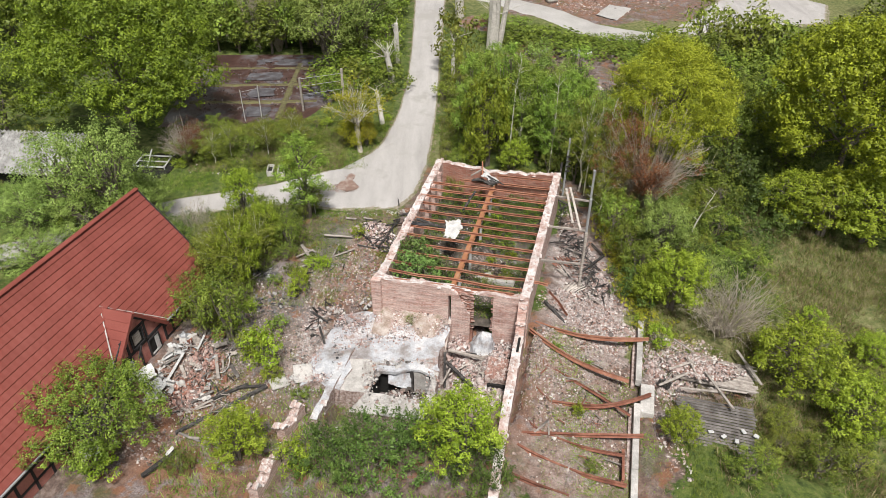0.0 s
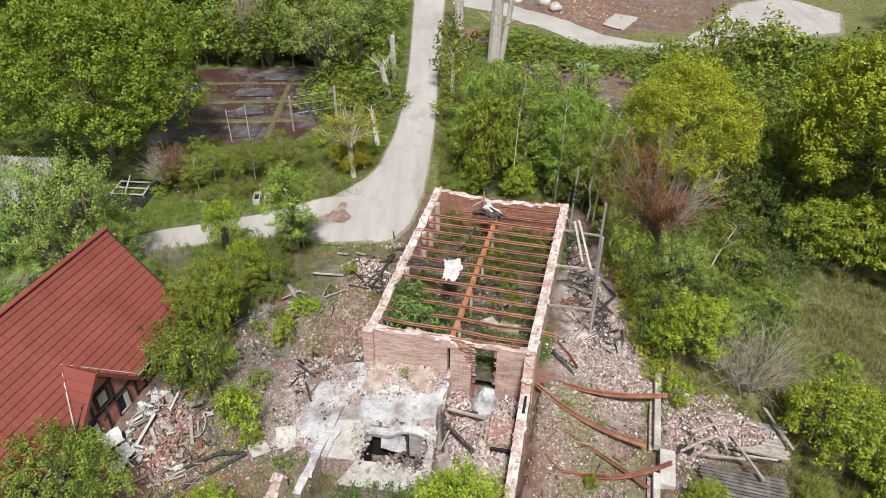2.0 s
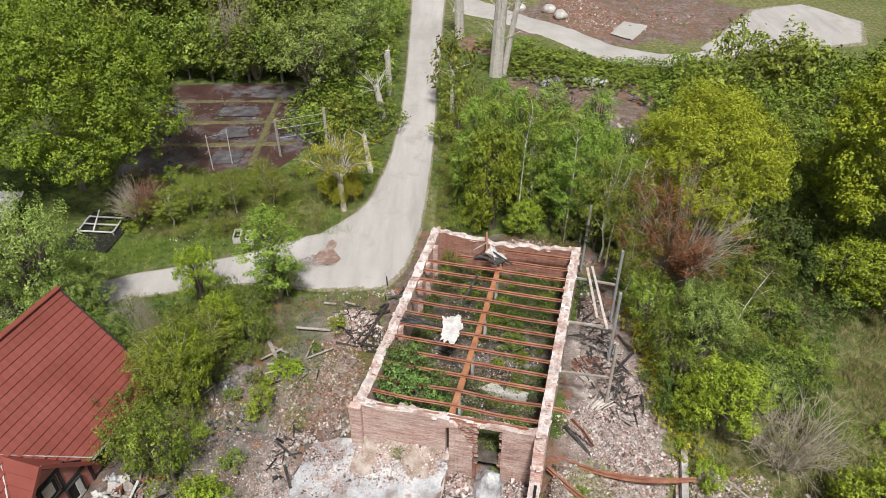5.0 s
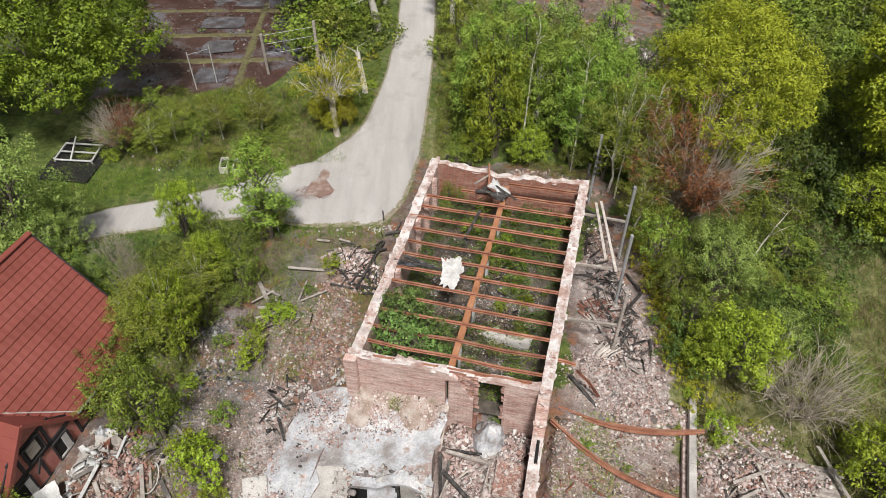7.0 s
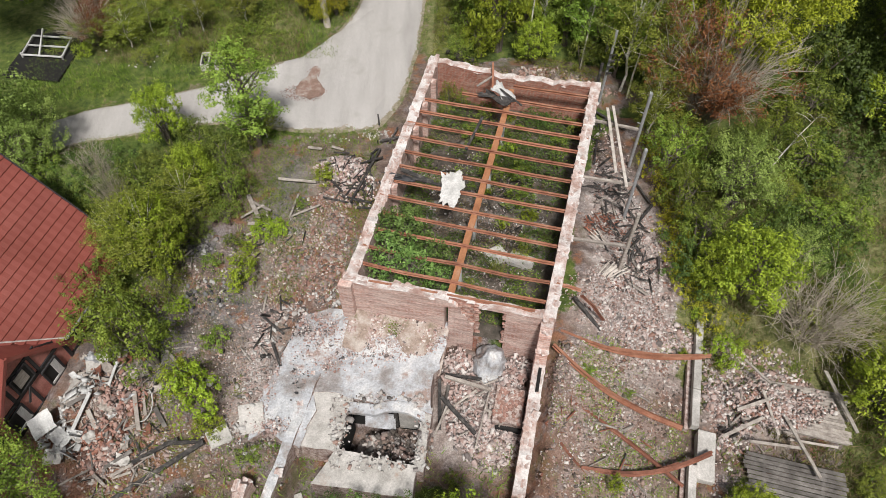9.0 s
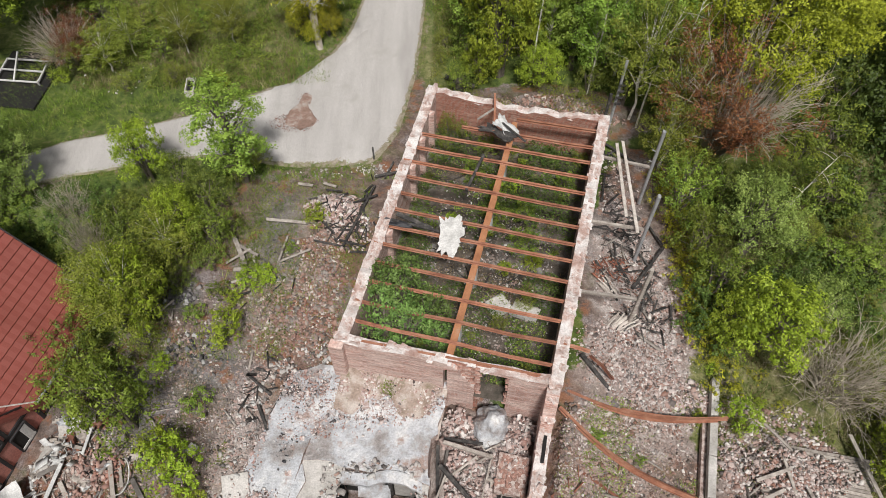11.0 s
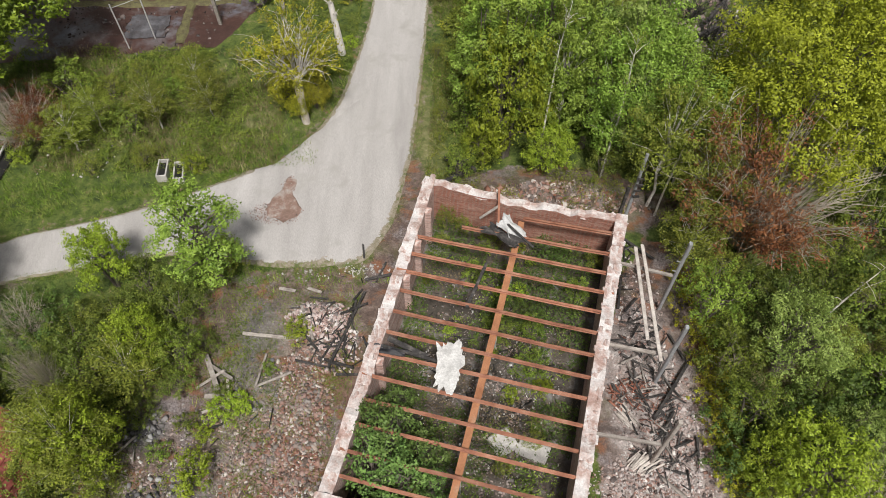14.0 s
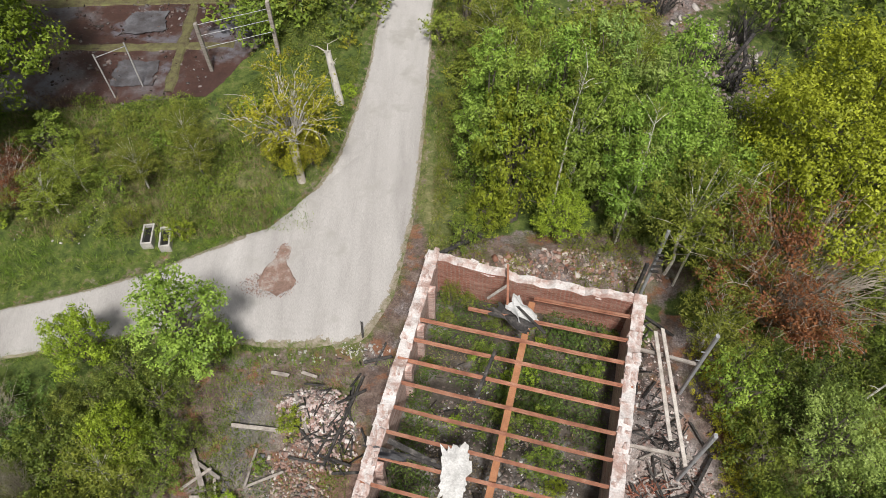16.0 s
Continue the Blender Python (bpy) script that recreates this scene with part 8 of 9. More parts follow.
# ---- on and under the joists of the hall ----
crumpled("plaster_chunk", 0.62, 37.75, 3.16, 1.1, 1.95, -8, M["plaster"], "white plaster slab draped over the rusty joists", "plaster slab", 9, 0.035, 0.42, disc=0.35)
crumpled("metal_scrap", 3.35, 44.2, 3.2, 0.8, 1.3, 40, M["white"], "crumpled white sheet metal on the joists", "scrap metal", 2, 0.12, 0.25, (20, 10))
crumpled("metal_scrap", 3.0, 43.9, 3.1, 0.7, 1.7, 50, M["char"], "burnt black sheet hanging over the joists", "scrap metal", 7, 0.12, 0.3, (-10, 20))
for a, b, w, mt in (((2.0, 44.9, 3.0), (2.9, 45.4, 3.3), 0.12, "wood_grey"), ((2.9, 46.3, 3.4), (2.8, 44.3, 3.2), 0.1, "rust"), ((3.0, 44.6, 3.3), (4.2, 43.2, 3.25), 0.1, "char")):
    plank("loose_bar", a, b, w, 0.06, M[mt], "bent bar caught on the joists", "bar", "bars on the joists")
for (x, y), (x2, y2), w in (((0.45, 50.41), (2.02, 49.52), 0.2), ((0.67, 49.76), (1.71, 50.21), 0.16)):
    plank("charred_beam", (x, y, gz(x, y) + 0.2), (x2, y2, gz(x2, y2) + 0.25), w, w, M["char"], "charred beam thrown down on pale rubble", "beam", "charred beams")
plank("charred_beam", (2.22, 42.45, 3.1), (1.36, 40.4, 2.92), 0.13, 0.13, M["char"], "charred beam lying over the joists", "beam", "charred beams")
crumpled("metal_scrap", -1.75, 38.42, 3.12, 1.5, 0.34, -14, M["rubber"], "black burnt sheet lying on the joists by the wall", "scrap metal", 12, 0.06, 0.3)
plank("charred_beam", (-1.9, 38.6, 3.1), (0.3, 37.95, 3.06), 0.12, 0.1, M["char"], "charred beam lying across the joists", "beam", "charred beams")
plank("charred_beam", (-1.7, 38.9, 3.15), (-0.2, 38.2, 3.0), 0.2, 0.12, M["char"], "charred beam lying across the joists", "beam", "charred beams")
for x, y, sx, sy, rz in ((2.75, 35.6, 0.9, 0.9, 30), (3.9, 35.3, 1.2, 0.7, -25)):
    bm = bmesh.new()
    box_bm(bm, pose(x, y, FLOOR + 0.1, 8, -6, rz), sx, sy, 0.14, 0.03, 0.04, random.Random(3))
    tagged(part("concrete_panel", bm, M["concrete"]), "loose concrete panel on the hall floor", "panel")


def in_hall(ob, x, y, s, r, h):
    o = copy_thing(ob, Matrix.LocRotScale((x, y, FLOOR), Euler((0, 0, r)), (s, s, h)))
    o["label"] = "green scrub growing inside the roofless hall"


elder = plant("elder_shrub", 63, 1.35, 3.1, "elder", 0.19, 16, 0.06, 30, 9, 0.2, stems=5, limbs=6, lobe_r=(0.2, 0.34), label="leafy elder shrub growing up through the rusty joists", category="shrub")
elder.matrix_basis = Matrix.Translation((-2.2, 34.2, FLOOR))
for x, y, s, r, h in ((-1.0, 33.9, 0.9, 2, 1.0), (-1.5, 35.5, 0.95, 3, 1.1), (-0.3, 34.9, 0.75, 4, 0.85), (-2.2, 36.0, 0.7, 5, 1.0), (0.1, 33.6, 0.5, 1, 0.6), (-1.2, 36.9, 0.5, 2, 0.75)):
    in_hall(elder, x, y, s, r, h)
for x, y, s, r, h in ((0.5, 46.0, 0.5, 1, 0.75), (1.3, 45.6, 0.4, 2, 0.7), (0.4, 44.9, 0.4, 2, 0.5)):
    in_hall(hedge_o, x, y, s, r, h)
rh = random.Random(5)
for k in range(40):
    f, g = rh.uniform(0.1, 0.9), rh.uniform(0.05, 0.95)
    if 0.25 < g < 0.55 and f < 0.5:
        continue
    p = lerp(lerp(FL, FR, f), lerp(BL, BR, f), g)
    in_hall(rh.choice((weed, weed, small, hedge_o)), p[0], p[1], rh.uniform(0.2, 0.5), rh.uniform(0, 6), rh.uniform(0.2, 0.5))

for k in range(20):
    p = lerp(lerp(FL, FR, rh.uniform(0.08, 0.92)), lerp(BL, BR, rh.uniform(0.08, 0.92)), rh.uniform(0.5, 0.95))
    in_hall(rh.choice((weed, thicket, weed, hedge)), p[0], p[1], rh.uniform(0.25, 0.45), rh.uniform(0, 6), rh.uniform(0.25, 0.4))

# ---- fallen board roofs on the east ----


def board_roof(corners, n, material, label, seed):
    """A fallen roof of separate boards; corners run along the first edge, then the far edge."""
    rng = random.Random(seed)
    root = tagged(new("fallen_roof"), label, "board roof")
    a, b, c, d = [Vector(p) for p in corners]
    for k in range(n):
        f0 = (k + 0.5) / n
        p, q = a.lerp(d, f0), b.lerp(c, f0)
        e0, e1 = rng.uniform(-0.02, 0.03), rng.uniform(-0.03, 0.04)
        plank("board", p + (q - p) * e0 + Vector((0, 0, rng.uniform(-0.015, 0.015))), p + (q - p) * (1 + e1), (d - a).length / n * 0.93, 0.03, material, parent=root, seed=k)
    plank("rafter", a.lerp(b, 0.2) + Vector((0, 0, -0.1)), d.lerp(c, 0.2) + Vector((0, 0, -0.1)), 0.1, 0.14, material, parent=root)
    plank("rafter", a.lerp(b, 0.8) + Vector((0, 0, -0.1)), d.lerp(c, 0.8) + Vector((0, 0, -0.1)), 0.1, 0.14, material, parent=root)
    plank("fascia", a + Vector((0, 0, -0.05)), b + Vector((0, 0, -0.05)), 0.05, 0.14, M["wood_grey"], parent=root)
    return root


board_roof(((12.6, 27.8, 0.1), (16.8, 26.8, -0.2), (17.6, 29.2, -0.6), (13.6, 29.8, -0.2)), 16, M["wood_grey"], "collapsed grey board roof under rubble", 1)
board_roof(((11.9, 23.4, -0.5), (15.4, 22.6, -0.8), (16.2, 25.6, -0.15), (12.4, 26.5, 0.0)), 18, M["wood_dark"], "sagging dark board roof of a lean-to", 2)
for a, b, w in (((11.6, 27.0, 0.2), (13.3, 27.7, 0.4), 0.14), ((13.6, 28.9, 0.5), (13.8, 27.0, 0.3), 0.12), ((14.2, 27.7, 0.5), (15.0, 25.3, 0.2), 0.14), ((12.4, 28.1, 0.3), (13.8, 28.5, 0.5), 0.14), ((12.6, 26.8, 0.2), (14.6, 26.5, 0.2), 0.12), ((13.2, 30.3, 0.5), (14.0, 29.2, 0.5), 0.1), ((16.9, 30.1, -0.2), (17.2, 27.2, 0.0), 0.16), ((14.3, 26.9, 0.1), (16.2, 26.6, 0.0), 0.1)):
    plank("loose_plank", a, b, w, 0.07, M["wood_grey"], "pale plank fallen over the collapsed roof", "plank", "roof planks")
for k in range(4):
    plank("charred_board", (11.65 + 0.15 * k, 27.5 - 0.1 * k, -0.9), (11.75 + 0.15 * k, 27.4 - 0.1 * k, 0.2 + 0.1 * (k % 2)), 0.16, 0.06, M["char"], "charred upright board beside the plinth", "board", "charred boards")
for k in range(5):
    bm = bmesh.new()
    box_bm(bm, pose(13.6 + 0.55 * k, 24.2 - 0.3 * (k % 3), -0.3, 0, 0, 33 * k), 0.26, 0.18, 0.08, 0.015, 0.01)
    tagged(part("pale_brick", bm, M["white"]), "pale brick lying on the dark boards", "brick", "bricks on the boards")

# ---- far west: shed, pit, greenhouse remains ----
shed = tagged(new("shed"), "low shed with a mossy corrugated sheet roof", "shed")
verts, faces = [], []
k = 150
for j, (x0, y0, x1, y1, z) in enumerate(((-40.5, 48.2, -28.2, 46.6, 1.9), (-41.5, 53.2, -28.5, 52.0, 2.9))):
    for i in range(k + 1):
        verts.append((x0 + (x1 - x0) * i / k, y0 + (y1 - y0) * i / k, z + 0.08 * math.sin(i * math.pi / 2)))
for i in range(k):
    faces.append((i, i + 1, i + k + 2, i + k + 1))
mesh_object("roof", verts, faces, M["corr"], shed, "mossy grey corrugated sheets")
# walls take their shade from a near-black colour
bm = bmesh.new()
for m, sx, sy, sz in ((pose(-34.4, 48.0, 0.4, 0, 0, -7), 11.6, 0.2, 1.4), (pose(-34.8, 52.2, 0.4, 0, 0, -5), 12.0, 0.2, 2.3), (pose(-28.8, 49.4, 0.4, 0, 0, -5), 0.2, 4.6, 1.7)):
    box_bm(bm, m, sx, sy, sz, 0.01)
part("wall", bm, M["dark"], shed, "shed wall with the shade put into its near-black colour")
pit = tagged(new("pit_frame"), "white tubular frame over a black pit", "frame")
# no pit is dug here; a near-black box gives its darkness
bm = bmesh.new()
box_bm(bm, pose(-23.2, 50.3, 0.25, 0, 0, -8), 3.4, 4.4, 0.6, 0.02)
part("pit_cover", bm, M["dark"], pit, "open pit, its darkness painted as a black box")
for a, b in (((-24.53, 50.00, 1.05), (-22.07, 49.76, 1.05)), ((-24.53, 50.00, 1.05), (-24.37, 51.64, 1.15)), ((-22.07, 49.76, 1.05), (-21.99, 51.40, 1.15)), ((-24.45, 50.82, 1.10), (-22.03, 50.58, 1.10)), ((-23.46, 49.92, 1.05), (-23.46, 51.48, 1.75)), ((-22.07, 49.76, 0.75), (-22.07, 49.76, 1.15)), ((-24.53, 50.00, 0.75), (-24.53, 50.00, 1.15)), ((-24.37, 51.64, 1.15), (-21.99, 51.40, 1.15))):
    plank("bar", a, b, 0.09, 0.09, M["white"], parent=pit)
for posts, top, label in ((((-17.78, 59.0), (-16.5, 59.9)), 3.0, "pair of rusty white posts joined by a wire"), (((-12.9, 61.2), (-9.3, 62.6)), 3.25, "wooden posts with rails of an old gate frame")):
    fr = tagged(new("post_frame"), label, "post frame")
    (x0, y0), (x1, y1) = posts
    thick = 0.07 if top < 3.2 else 0.2
    mt = M["white"] if top < 3.2 else M["wood_grey"]
    plank("post", (x0, y0, 0.5), (x0 - 0.05, y0, 0.7 + top), thick, thick, mt, parent=fr)
    plank("post", (x1, y1, 0.5), (x1, y1 + 0.05, 0.7 + top + (0 if top < 3.2 else 0.3)), thick, thick, mt, parent=fr)
    for h in ((top - 0.2,) if top < 3.2 else (top - 0.1, top - 0.8, top - 1.6)):
        plank("wire", (x0, y0, 0.7 + h), (x1, y1, 0.7 + h), 0.03, 0.03, M["galv"], parent=fr, bevel=0.008)
for x, y, rz in ((-13.6, 49.5, 5), (-12.75, 49.35, 8)):
    pl = tagged(new("planter"), "weathered concrete trough planter with dark soil", "planter", "trough planters")
    pl.matrix_basis = pose(x, y, gz(x, y) - 0.05, 0, 0, rz)
    for nm, m, sx, sy in (("side", pose(-0.22, 0, 0), 0.08, 1.15), ("side", pose(0.22, 0, 0), 0.08, 1.15), ("end", pose(0, -0.535, 0), 0.36, 0.08), ("end", pose(0, 0.535, 0), 0.36, 0.08)):
        bm = bmesh.new()
        box_bm(bm, m, sx, sy, 0.5, 0.012)
        part(nm, bm, M["concrete"], pl)
    bm = bmesh.new()
    box_bm(bm, Matrix(), 0.36, 1.0, 0.3, 0.0)
    part("soil", bm, M["dark"], pl, "dark soil")
for x, y, h, r, lx, ly, nb, reach in ((-5.1, 68.4, 3.0, 0.3, -0.5, 0.1, 16, 2.2), (-4.9, 73.8, 4.2, 0.28, 0.0, 0.1, 5, 0.7), (-5.4, 58.6, 2.6, 0.2, -0.5, 1.2, 6, 0.8), (5.5, 78.4, 12.0, 0.62, 0.5, 0.2, 46, 2.6), (6.3, 78.7, 8.5, 0.3, 1.3, 0.2, 20, 1.6), (2.1, 89.5, 11.0, 0.5, -0.4, 0.0, 34, 2.4), (1.0, 69.5, 4.0, 0.2, 0.1, 0.0, 10, 1.4)):
    verts, faces = [], []
    rr = np.random.default_rng(int(x * 10 + 200))
    zg = gz(x, y)
    tube(verts, faces, [(x, y, zg - 0.2), (x + lx * 0.35, y + ly * 0.3, zg + h * 0.4), (x + lx, y + ly, zg + h)], [r * 1.15, r, r * 0.8], 9)
    for q in range(nb):
        t = rr.uniform(0.75, 1.0) if h < 9 else rr.uniform(0.2, 1.0)
        p = Vector((x + lx * t, y + ly * t, zg + h * t))
        e = p + Vector((rr.normal(0, 0.6), rr.normal(0, 0.6), rr.uniform(0.15, 0.9))) * reach
        mid = p.lerp(e, 0.5) + Vector((rr.normal(0, 0.12), rr.normal(0, 0.12), 0.15))
        tube(verts, faces, [p, mid, e], [0.04, 0.028, 0.008], 4)
        for _ in range(2):
            w = mid.lerp(e, rr.uniform(0, 0.8))
            tube(verts, faces, [w, w + Vector(rr.normal(0, 0.25, 3)) + Vector((0, 0, 0.2))], [0.015, 0.005], 3)
    tagged(mesh_object("dead_tree", verts, faces, M["bark_white"]), "pale pollarded trunk with bare branches by the lane", "tree", "pollards by the lane")
# beds of the greenhouse floor
for k, (a, b) in enumerate((((-25.6, 67.2), (-11.0, 67.6)), ((-26, 71.8), (-11, 72.0)), ((-15.0, 59.4), (-15.2, 75.0)), ((-24.0, 63.0), (-12.0, 63.4)))):
    verts, faces = [], []
    n = 40
    for i in range(n + 1):
        x, y = lerp(a, b, i / n)
        w = 0.34 + 0.2 * noise.noise(Vector((x, y, k)))
        dx, dy = (0, w) if abs(a[0] - b[0]) > abs(a[1] - b[1]) else (w, 0)
        z = gz(x, y) + 0.13 + 0.03 * noise.noise(Vector((x * 2, y * 2, 3)))
        verts += [(x - dx, y - dy, z - 0.12), (x - dx * 0.6, y - dy * 0.6, z), (x + dx * 0.6, y + dy * 0.6, z), (x + dx, y + dy, z - 0.12)]
    for i in range(n):
        for q in range(3):
            faces.append((4 * i + q, 4 * i + q + 1, 4 * i + q + 5, 4 * i + q + 4))
    tagged(mesh_object("bed_ridge", verts, faces, M["dirt_moss"]), "mossy ridge between the old greenhouse beds", "ridge", "bed ridges")
for k, (x, y, sx, sy) in enumerate(((-17.6, 65.4, 2.4, 2.0), (-17.2, 60.9, 2.4, 2.0), (-18.2, 69.6, 3.4, 2.0), (-12.8, 69.8, 1.8, 2.0), (-16.5, 73.6, 6.5, 1.8))):
    crumpled("floor_slab", x, y, gz(x, y) + 0.13, sx, sy, 2 - k, M["slate"], "grey slab in the dark greenhouse floor", "slab", k + 20, 0.012, 0.14, disc=0.15)["group"] = "greenhouse slabs"
chips("leaf_litter", 2200, [(-18.5, 66.5, 7.5, 8.5, 4)], (0.05, 0.22), M["litter"], "rotten litter over the greenhouse floor", 128, 0.06, narrow=(0.5, 0.9), thin=0.1, flat=0.25, category="litter")
gp = tagged(new("service_post"), "leaning galvanised post with blackened fittings behind the hall", "post")
plank("post", (9.1, 46.7, 0.2), (9.25, 46.9, 5.0), 0.14, 0.14, M["galv"], parent=gp, bevel=0.03)
for k in range(4):
    plank("fitting", (9.12, 46.65, 2.4 + 0.4 * k), (9.4, 46.6, 2.45 + 0.4 * k), 0.08, 0.12, M["char"], parent=gp)
for x, y, h in ((8.7, 46.5, 3.2),):
    plank("charred_post", (x, y, 0.2), (x + 0.05, y, h), 0.14, 0.14, M["char"], "blackened upright post behind the hall", "post", "charred posts")
for a, b in (((-0.2, 48.4, 0.9), (1.6, 49.3, 1.1)), ((0.2, 48.2, 0.8), (0.9, 49.4, 0.9)), ((16, 61, 1.2), (18, 63.5, 1.5)), ((17.5, 62.5, 0.8), (18.2, 66, 1.2)), ((15.5, 60.4, 0.6), (17.2, 60.9, 1.4)), ((10.5, 66.5, 1.0), (13, 67.2, 1.3)), ((16.4, 59.8, 0.6), (17.4, 62.2, 1.0))):
    plank("charred_beam", a, b, 0.2, 0.2, M["char"], "charred beam among the fallen masonry", "beam", "charred beams")

# ---- grass and low weeds ----


def tufts(name, n, region, seed, label, material, size=(0.12, 0.35), zlift=0.0, keep=None):
    rng = np.random.default_rng(seed)
    x0, x1, y0, y1 = region
    P = np.stack([rng.uniform(x0, x1, n), rng.uniform(y0, y1, n)], 1)
    d = fbm(P[:, 0], P[:, 1], 0.45, 8)
    ok = d > rng.uniform(0.3, 0.62, n)
    if keep:
        ok &= keep(P[:, 0], P[:, 1])
    P = P[ok]
    n = len(P)
    a, s = rng.uniform(0, 2 * math.pi, n), rng.uniform(*size, n)
    z = ground_z(P[:, 0], P[:, 1]) + (fbm(P[:, 0], P[:, 1], 0.8, 1) - 0.5) * 0.16 + (fbm(P[:, 0], P[:, 1], 0.2, 2) - 0.5) * 0.2
    w = s * 0.07
    lean = rng.normal(0, 0.5, (n, 2)) * s[:, None]
    b = np.stack([P[:, 0], P[:, 1], z - 0.02], 1)
    side = np.stack([np.cos(a) * w, np.sin(a) * w, np.zeros(n)], 1)
    tip = b + np.concatenate([lean, s[:, None]], 1)
    V = np.stack([b - side, b + side, tip], 1).reshape(-1, 3)
    me = bpy.data.meshes.new(name)
    me.vertices.add(3 * n)
    me.vertices.foreach_set("co", V.reshape(-1).astype(np.float32))
    me.loops.add(3 * n)
    me.loops.foreach_set("vertex_index", np.arange(3 * n, dtype=np.int32))
    me.polygons.add(n)
    me.polygons.foreach_set("loop_start", np.arange(0, 3 * n, 3, dtype=np.int32))
    me.update(calc_edges=True)
    me.materials.append(material)
    return tagged(new(name, me), label, "grass", kind="stuff")


def cover(name, n, region, seed, label, leaf, size=(0.05, 0.12), zfun=None, at=0.52, keep=None, rise=0.18):
    """Low leafy growth in ragged patches: small leaves held a little over the ground."""
    rng = np.random.default_rng(seed)
    x0, x1, y0, y1 = region
    x, y = rng.uniform(x0, x1, n), rng.uniform(y0, y1, n)
    d = fbm(x, y, 0.6, 30 + seed) + 0.25 * (fbm(x, y, 2.4, 31 + seed) - 0.5)
    ok = d > at + rng.uniform(-0.07, 0.07, n)
    if keep:
        ok &= keep(x, y)
    x, y, d = x[ok], y[ok], d[ok]
    z = zfun(x, y) if zfun else ground_z(x, y) + (fbm(x, y, 0.8, 1) - 0.5) * 0.16 + (fbm(x, y, 0.2, 2) - 0.5) * 0.2
    z = z + rise * rng.random(len(x)) * (0.4 + 4 * np.clip(d - at, 0, 0.3))
    me = leaf_mesh(name, np.stack([x, y, z + 0.02], 1), np.tile([0, 0, 0.8], (len(x), 1)), rng.uniform(*size, len(x)), L[leaf], rng)
    return tagged(new(name, me), label, "weeds", kind="stuff")


def in_walls(x, y):
    return (x > -3.3 + 0.24 * (y - 32.6)) & (x < 4.2 + 0.26 * (y - 30.75)) & (y > 32.4 - 0.21 * x) & (y < 46.7 - 0.25 * x)


cover("weeds", 60000, (-3.5, 8.2, 31, 47), 131, "dark green weeds over the hall floor", "dark", (0.05, 0.12), hall_level, 0.47, in_walls, 0.5)
cover("weeds", 22000, (-3.5, 8.2, 31, 47), 132, "brighter green weeds over the hall floor", "mid", (0.05, 0.11), hall_level, 0.57, in_walls, 0.5)
cover("weeds", 26000, (-3.5, 8.2, 31, 47), 137, "withered brown stalks over the hall floor", "straw", (0.04, 0.1), hall_level, 0.54, in_walls, 0.3)
cover("weeds", 30000, (-13, -3, 27, 43), 133, "thin green weeds over the yard", "mid", (0.04, 0.1), None, 0.58, lambda x, y: (x < -4.8 + 0.24 * (y - 33)) & ((x < -8) | (y > 33)), 0.15)
cover("weeds", 16000, (4.6, 11, 20, 31.5), 134, "thin green weeds over the open wing", "mid", (0.04, 0.09), None, 0.57, None, 0.12)
cover("weeds", 60000, (-24, -8, 49.5, 59), 135, "yellow-green growth in the meadow", "mid", (0.05, 0.12), None, 0.57, lambda x, y: y > 50.6 + 0.3 * np.minimum(0, x + 9), 0.5)
cover("weeds", 26000, (-11, -4.4, 54.5, 72), 138, "low leafy growth between gate and lane", "mid", (0.05, 0.12), None, 0.5, lambda x, y: x < -4.6 - 0.012 * np.maximum(0, 62 - y) ** 2, 0.3)
cover("weeds", 22000, (-1.2, 2.2, 44.5, 72), 139, "low leafy growth along the verge", "olive", (0.04, 0.1), None, 0.46, lambda x, y: (x > -0.15 - 0.05 * np.maximum(0, 54 - y) ** 1.25), 0.3)
cover("weeds", 9000, (0, 9.5, 46.4, 50), 140, "weeds over the rubble behind the hall", "olive", (0.04, 0.1), None, 0.52, lambda x, y: y > 47.7 - 0.25 * x, 0.3)
cover("weeds", 5000, (-3.2, 0.2, 30.4, 32.4), 136, "moss and weeds at the foot of the front wall", "mid", (0.03, 0.08), lambda x, y: 1.0 - 0.45 * (31.77 - y - 0.211 * x), 0.53, lambda x, y: (y + 0.211 * x > 30.6) & (y + 0.211 * x < 31.7), 0.25)


def off_road(x, y):
    lane = (x > -4.6 - 0.012 * np.maximum(0, 62 - y) ** 2 * 0.9) & (x < -0.2) & (y > 43.5)
    side = (y > 43.3 + 0.29 * np.minimum(0, x + 12)) & (y < 49.9 + 0.33 * np.minimum(0, x + 8.5)) & (x < -2)
    return ~(lane | side)


def near_edge(lines, side):
    """Keeps what grows within a hand's breadth of the given edge lines."""
    def keep(x, y):
        d = np.full(x.shape, 1e9)
        for line in lines:
            for (ax, ay), (bx, by) in zip(line, line[1:]):
                t = np.clip(((x - ax) * (bx - ax) + (y - ay) * (by - ay)) / ((bx - ax) ** 2 + (by - ay) ** 2), 0, 1)
                d = np.minimum(d, np.hypot(x - ax - t * (bx - ax), y - ay - t * (by - ay)))
        return d < side
    return keep


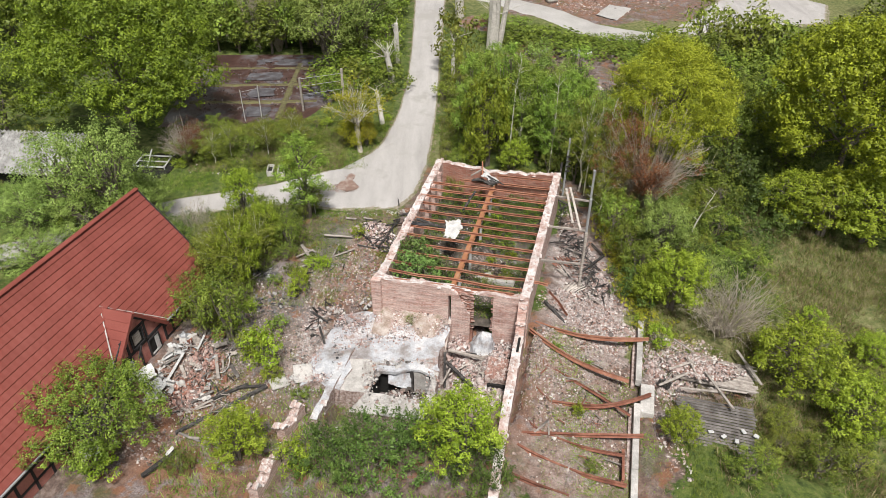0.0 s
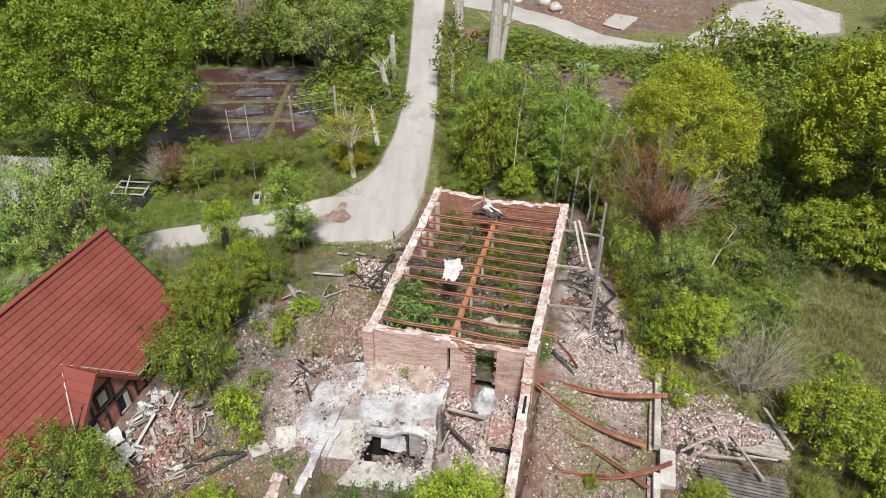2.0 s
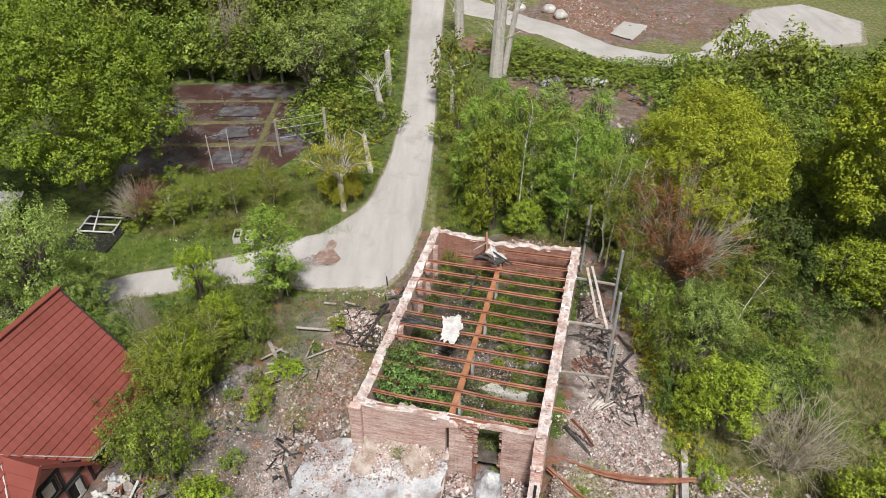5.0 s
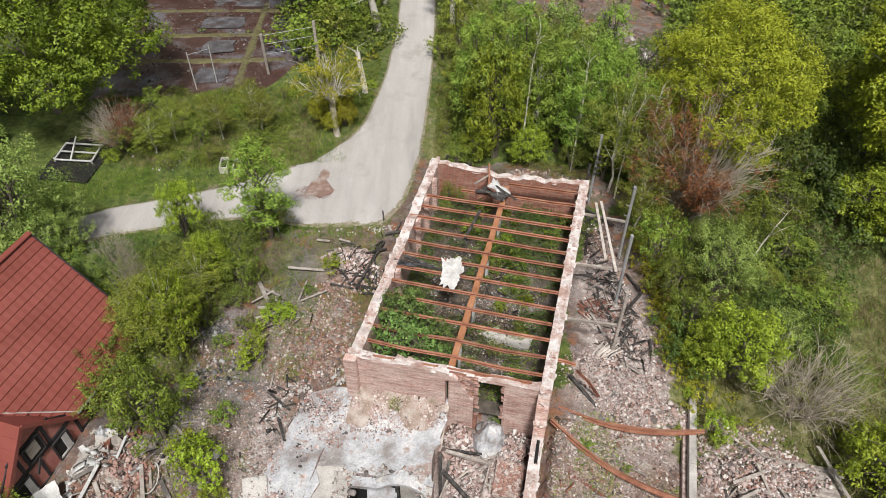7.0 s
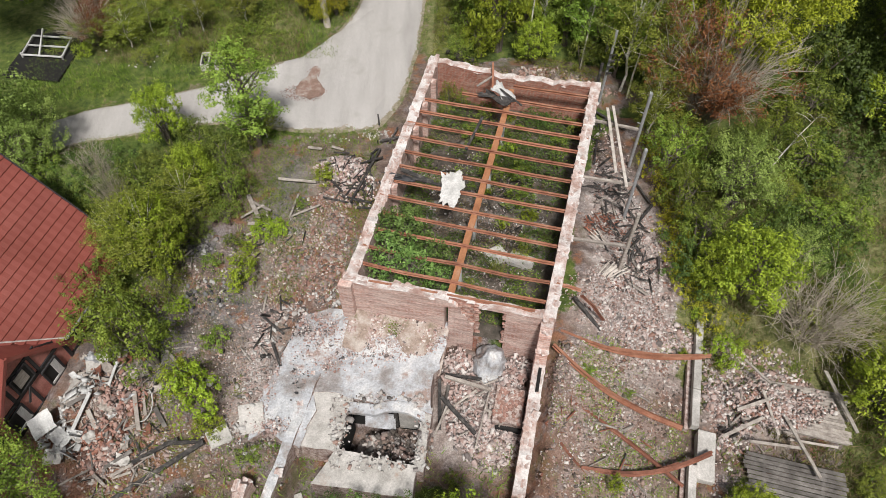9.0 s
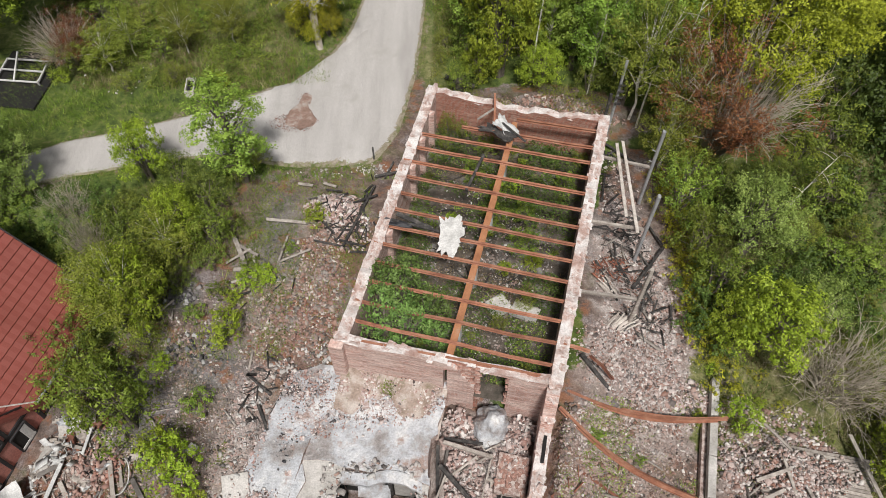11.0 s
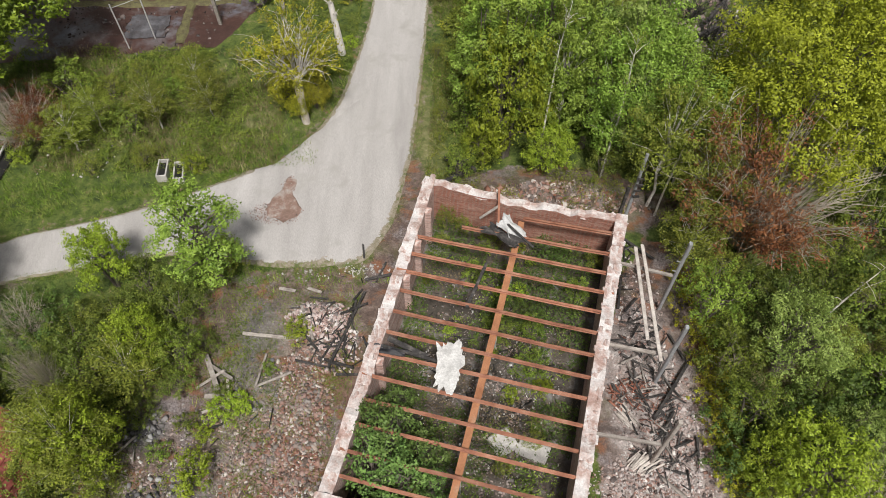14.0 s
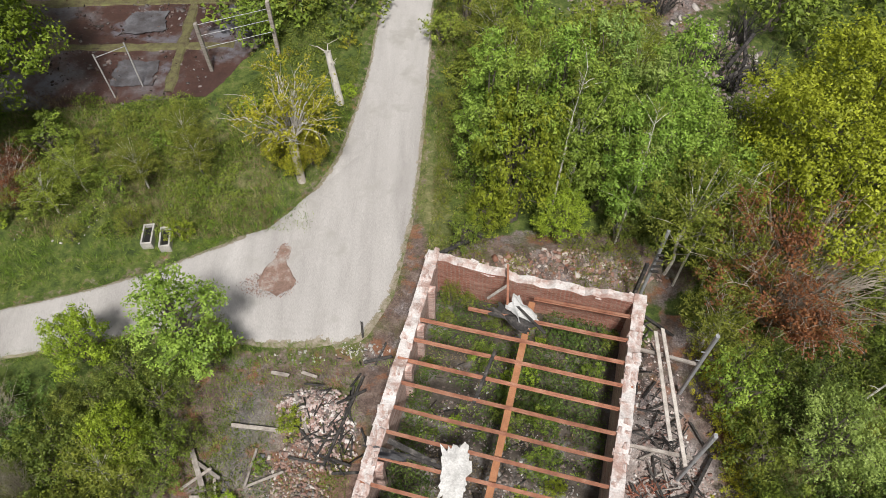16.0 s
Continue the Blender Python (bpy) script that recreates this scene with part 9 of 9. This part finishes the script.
tufts("grass", 90000, (-9.5, 1.5, 49.5, 78), 111, "low grass fringing the lane", L["grass"], (0.06, 0.18), keep=near_edge((LANE_W[:-2], LANE_E[:-3]), 0.3))
tufts("dry_stalks", 40000, (-9.5, 1.5, 43, 62), 112, "dry fringe along the lane", L["straw"], (0.05, 0.16), keep=near_edge((LANE_W[:-2], LANE_E), 0.32))
tufts("grass", 90000, (-20, -7, 42, 51), 113, "low grass fringing the side track", L["grass"], (0.06, 0.18), keep=near_edge((TRACK_N[3:], TRACK_S[4:]), 0.3))
tufts("grass", 90000, (-24, -1, 43, 58), 91, "tall meadow grass beside the lane", L["grass"], (0.1, 0.3), keep=off_road)
tufts("grass", 90000, (11.5, 32, 20, 50), 92, "rough grass on the east slope", L["grass"], (0.12, 0.35))
tufts("grass", 30000, (-14, -3.2, 33, 44), 93, "thin grass on the bare yard", L["grass"], (0.08, 0.25), keep=lambda x, y: (x < -4.5 + 0.24 * (y - 33)))
tufts("grass", 20000, (-14, 3, 18, 27), 94, "rough grass before the cellar", L["grass"], (0.1, 0.4))
tufts("grass", 16000, (-1.6, 1.6, 43.5, 66), 95, "grass verge along the lane", L["grass"], (0.1, 0.3), keep=lambda x, y: x > -0.3 - 0.05 * np.maximum(0, 52 - y) ** 1.3)
tufts("grass", 6000, (4.5, 11, 20, 31), 96, "sparse weeds between the fallen beams", L["grass"], (0.06, 0.2))
tufts("dry_stalks", 26000, (-15, -3.4, 22, 43), 97, "dry brown stalks over the yard", L["straw"], (0.06, 0.22), keep=lambda x, y: (x < -4.6 + 0.24 * (y - 33)) & ((x < -8) | (y > 33)))
tufts("dry_stalks", 90000, (13.5, 32, 20, 48), 98, "dry stalks on the east slope", L["straw"], (0.12, 0.4))
tufts("dry_stalks", 30000, (-23, -8, 49.5, 59), 99, "dry stalks in the meadow", L["straw"], (0.1, 0.35), keep=off_road)
tufts("dry_stalks", 24000, (-1.6, 1.8, 44.5, 72), 145, "dry stalks along the verge of the lane", L["straw"], (0.08, 0.28), keep=lambda x, y: x > -0.3 - 0.05 * np.maximum(0, 54 - y) ** 1.25)
tufts("dry_stalks", 5000, (4.5, 11, 20, 31), 100, "dry stalks between the fallen beams", L["straw"], (0.06, 0.2))
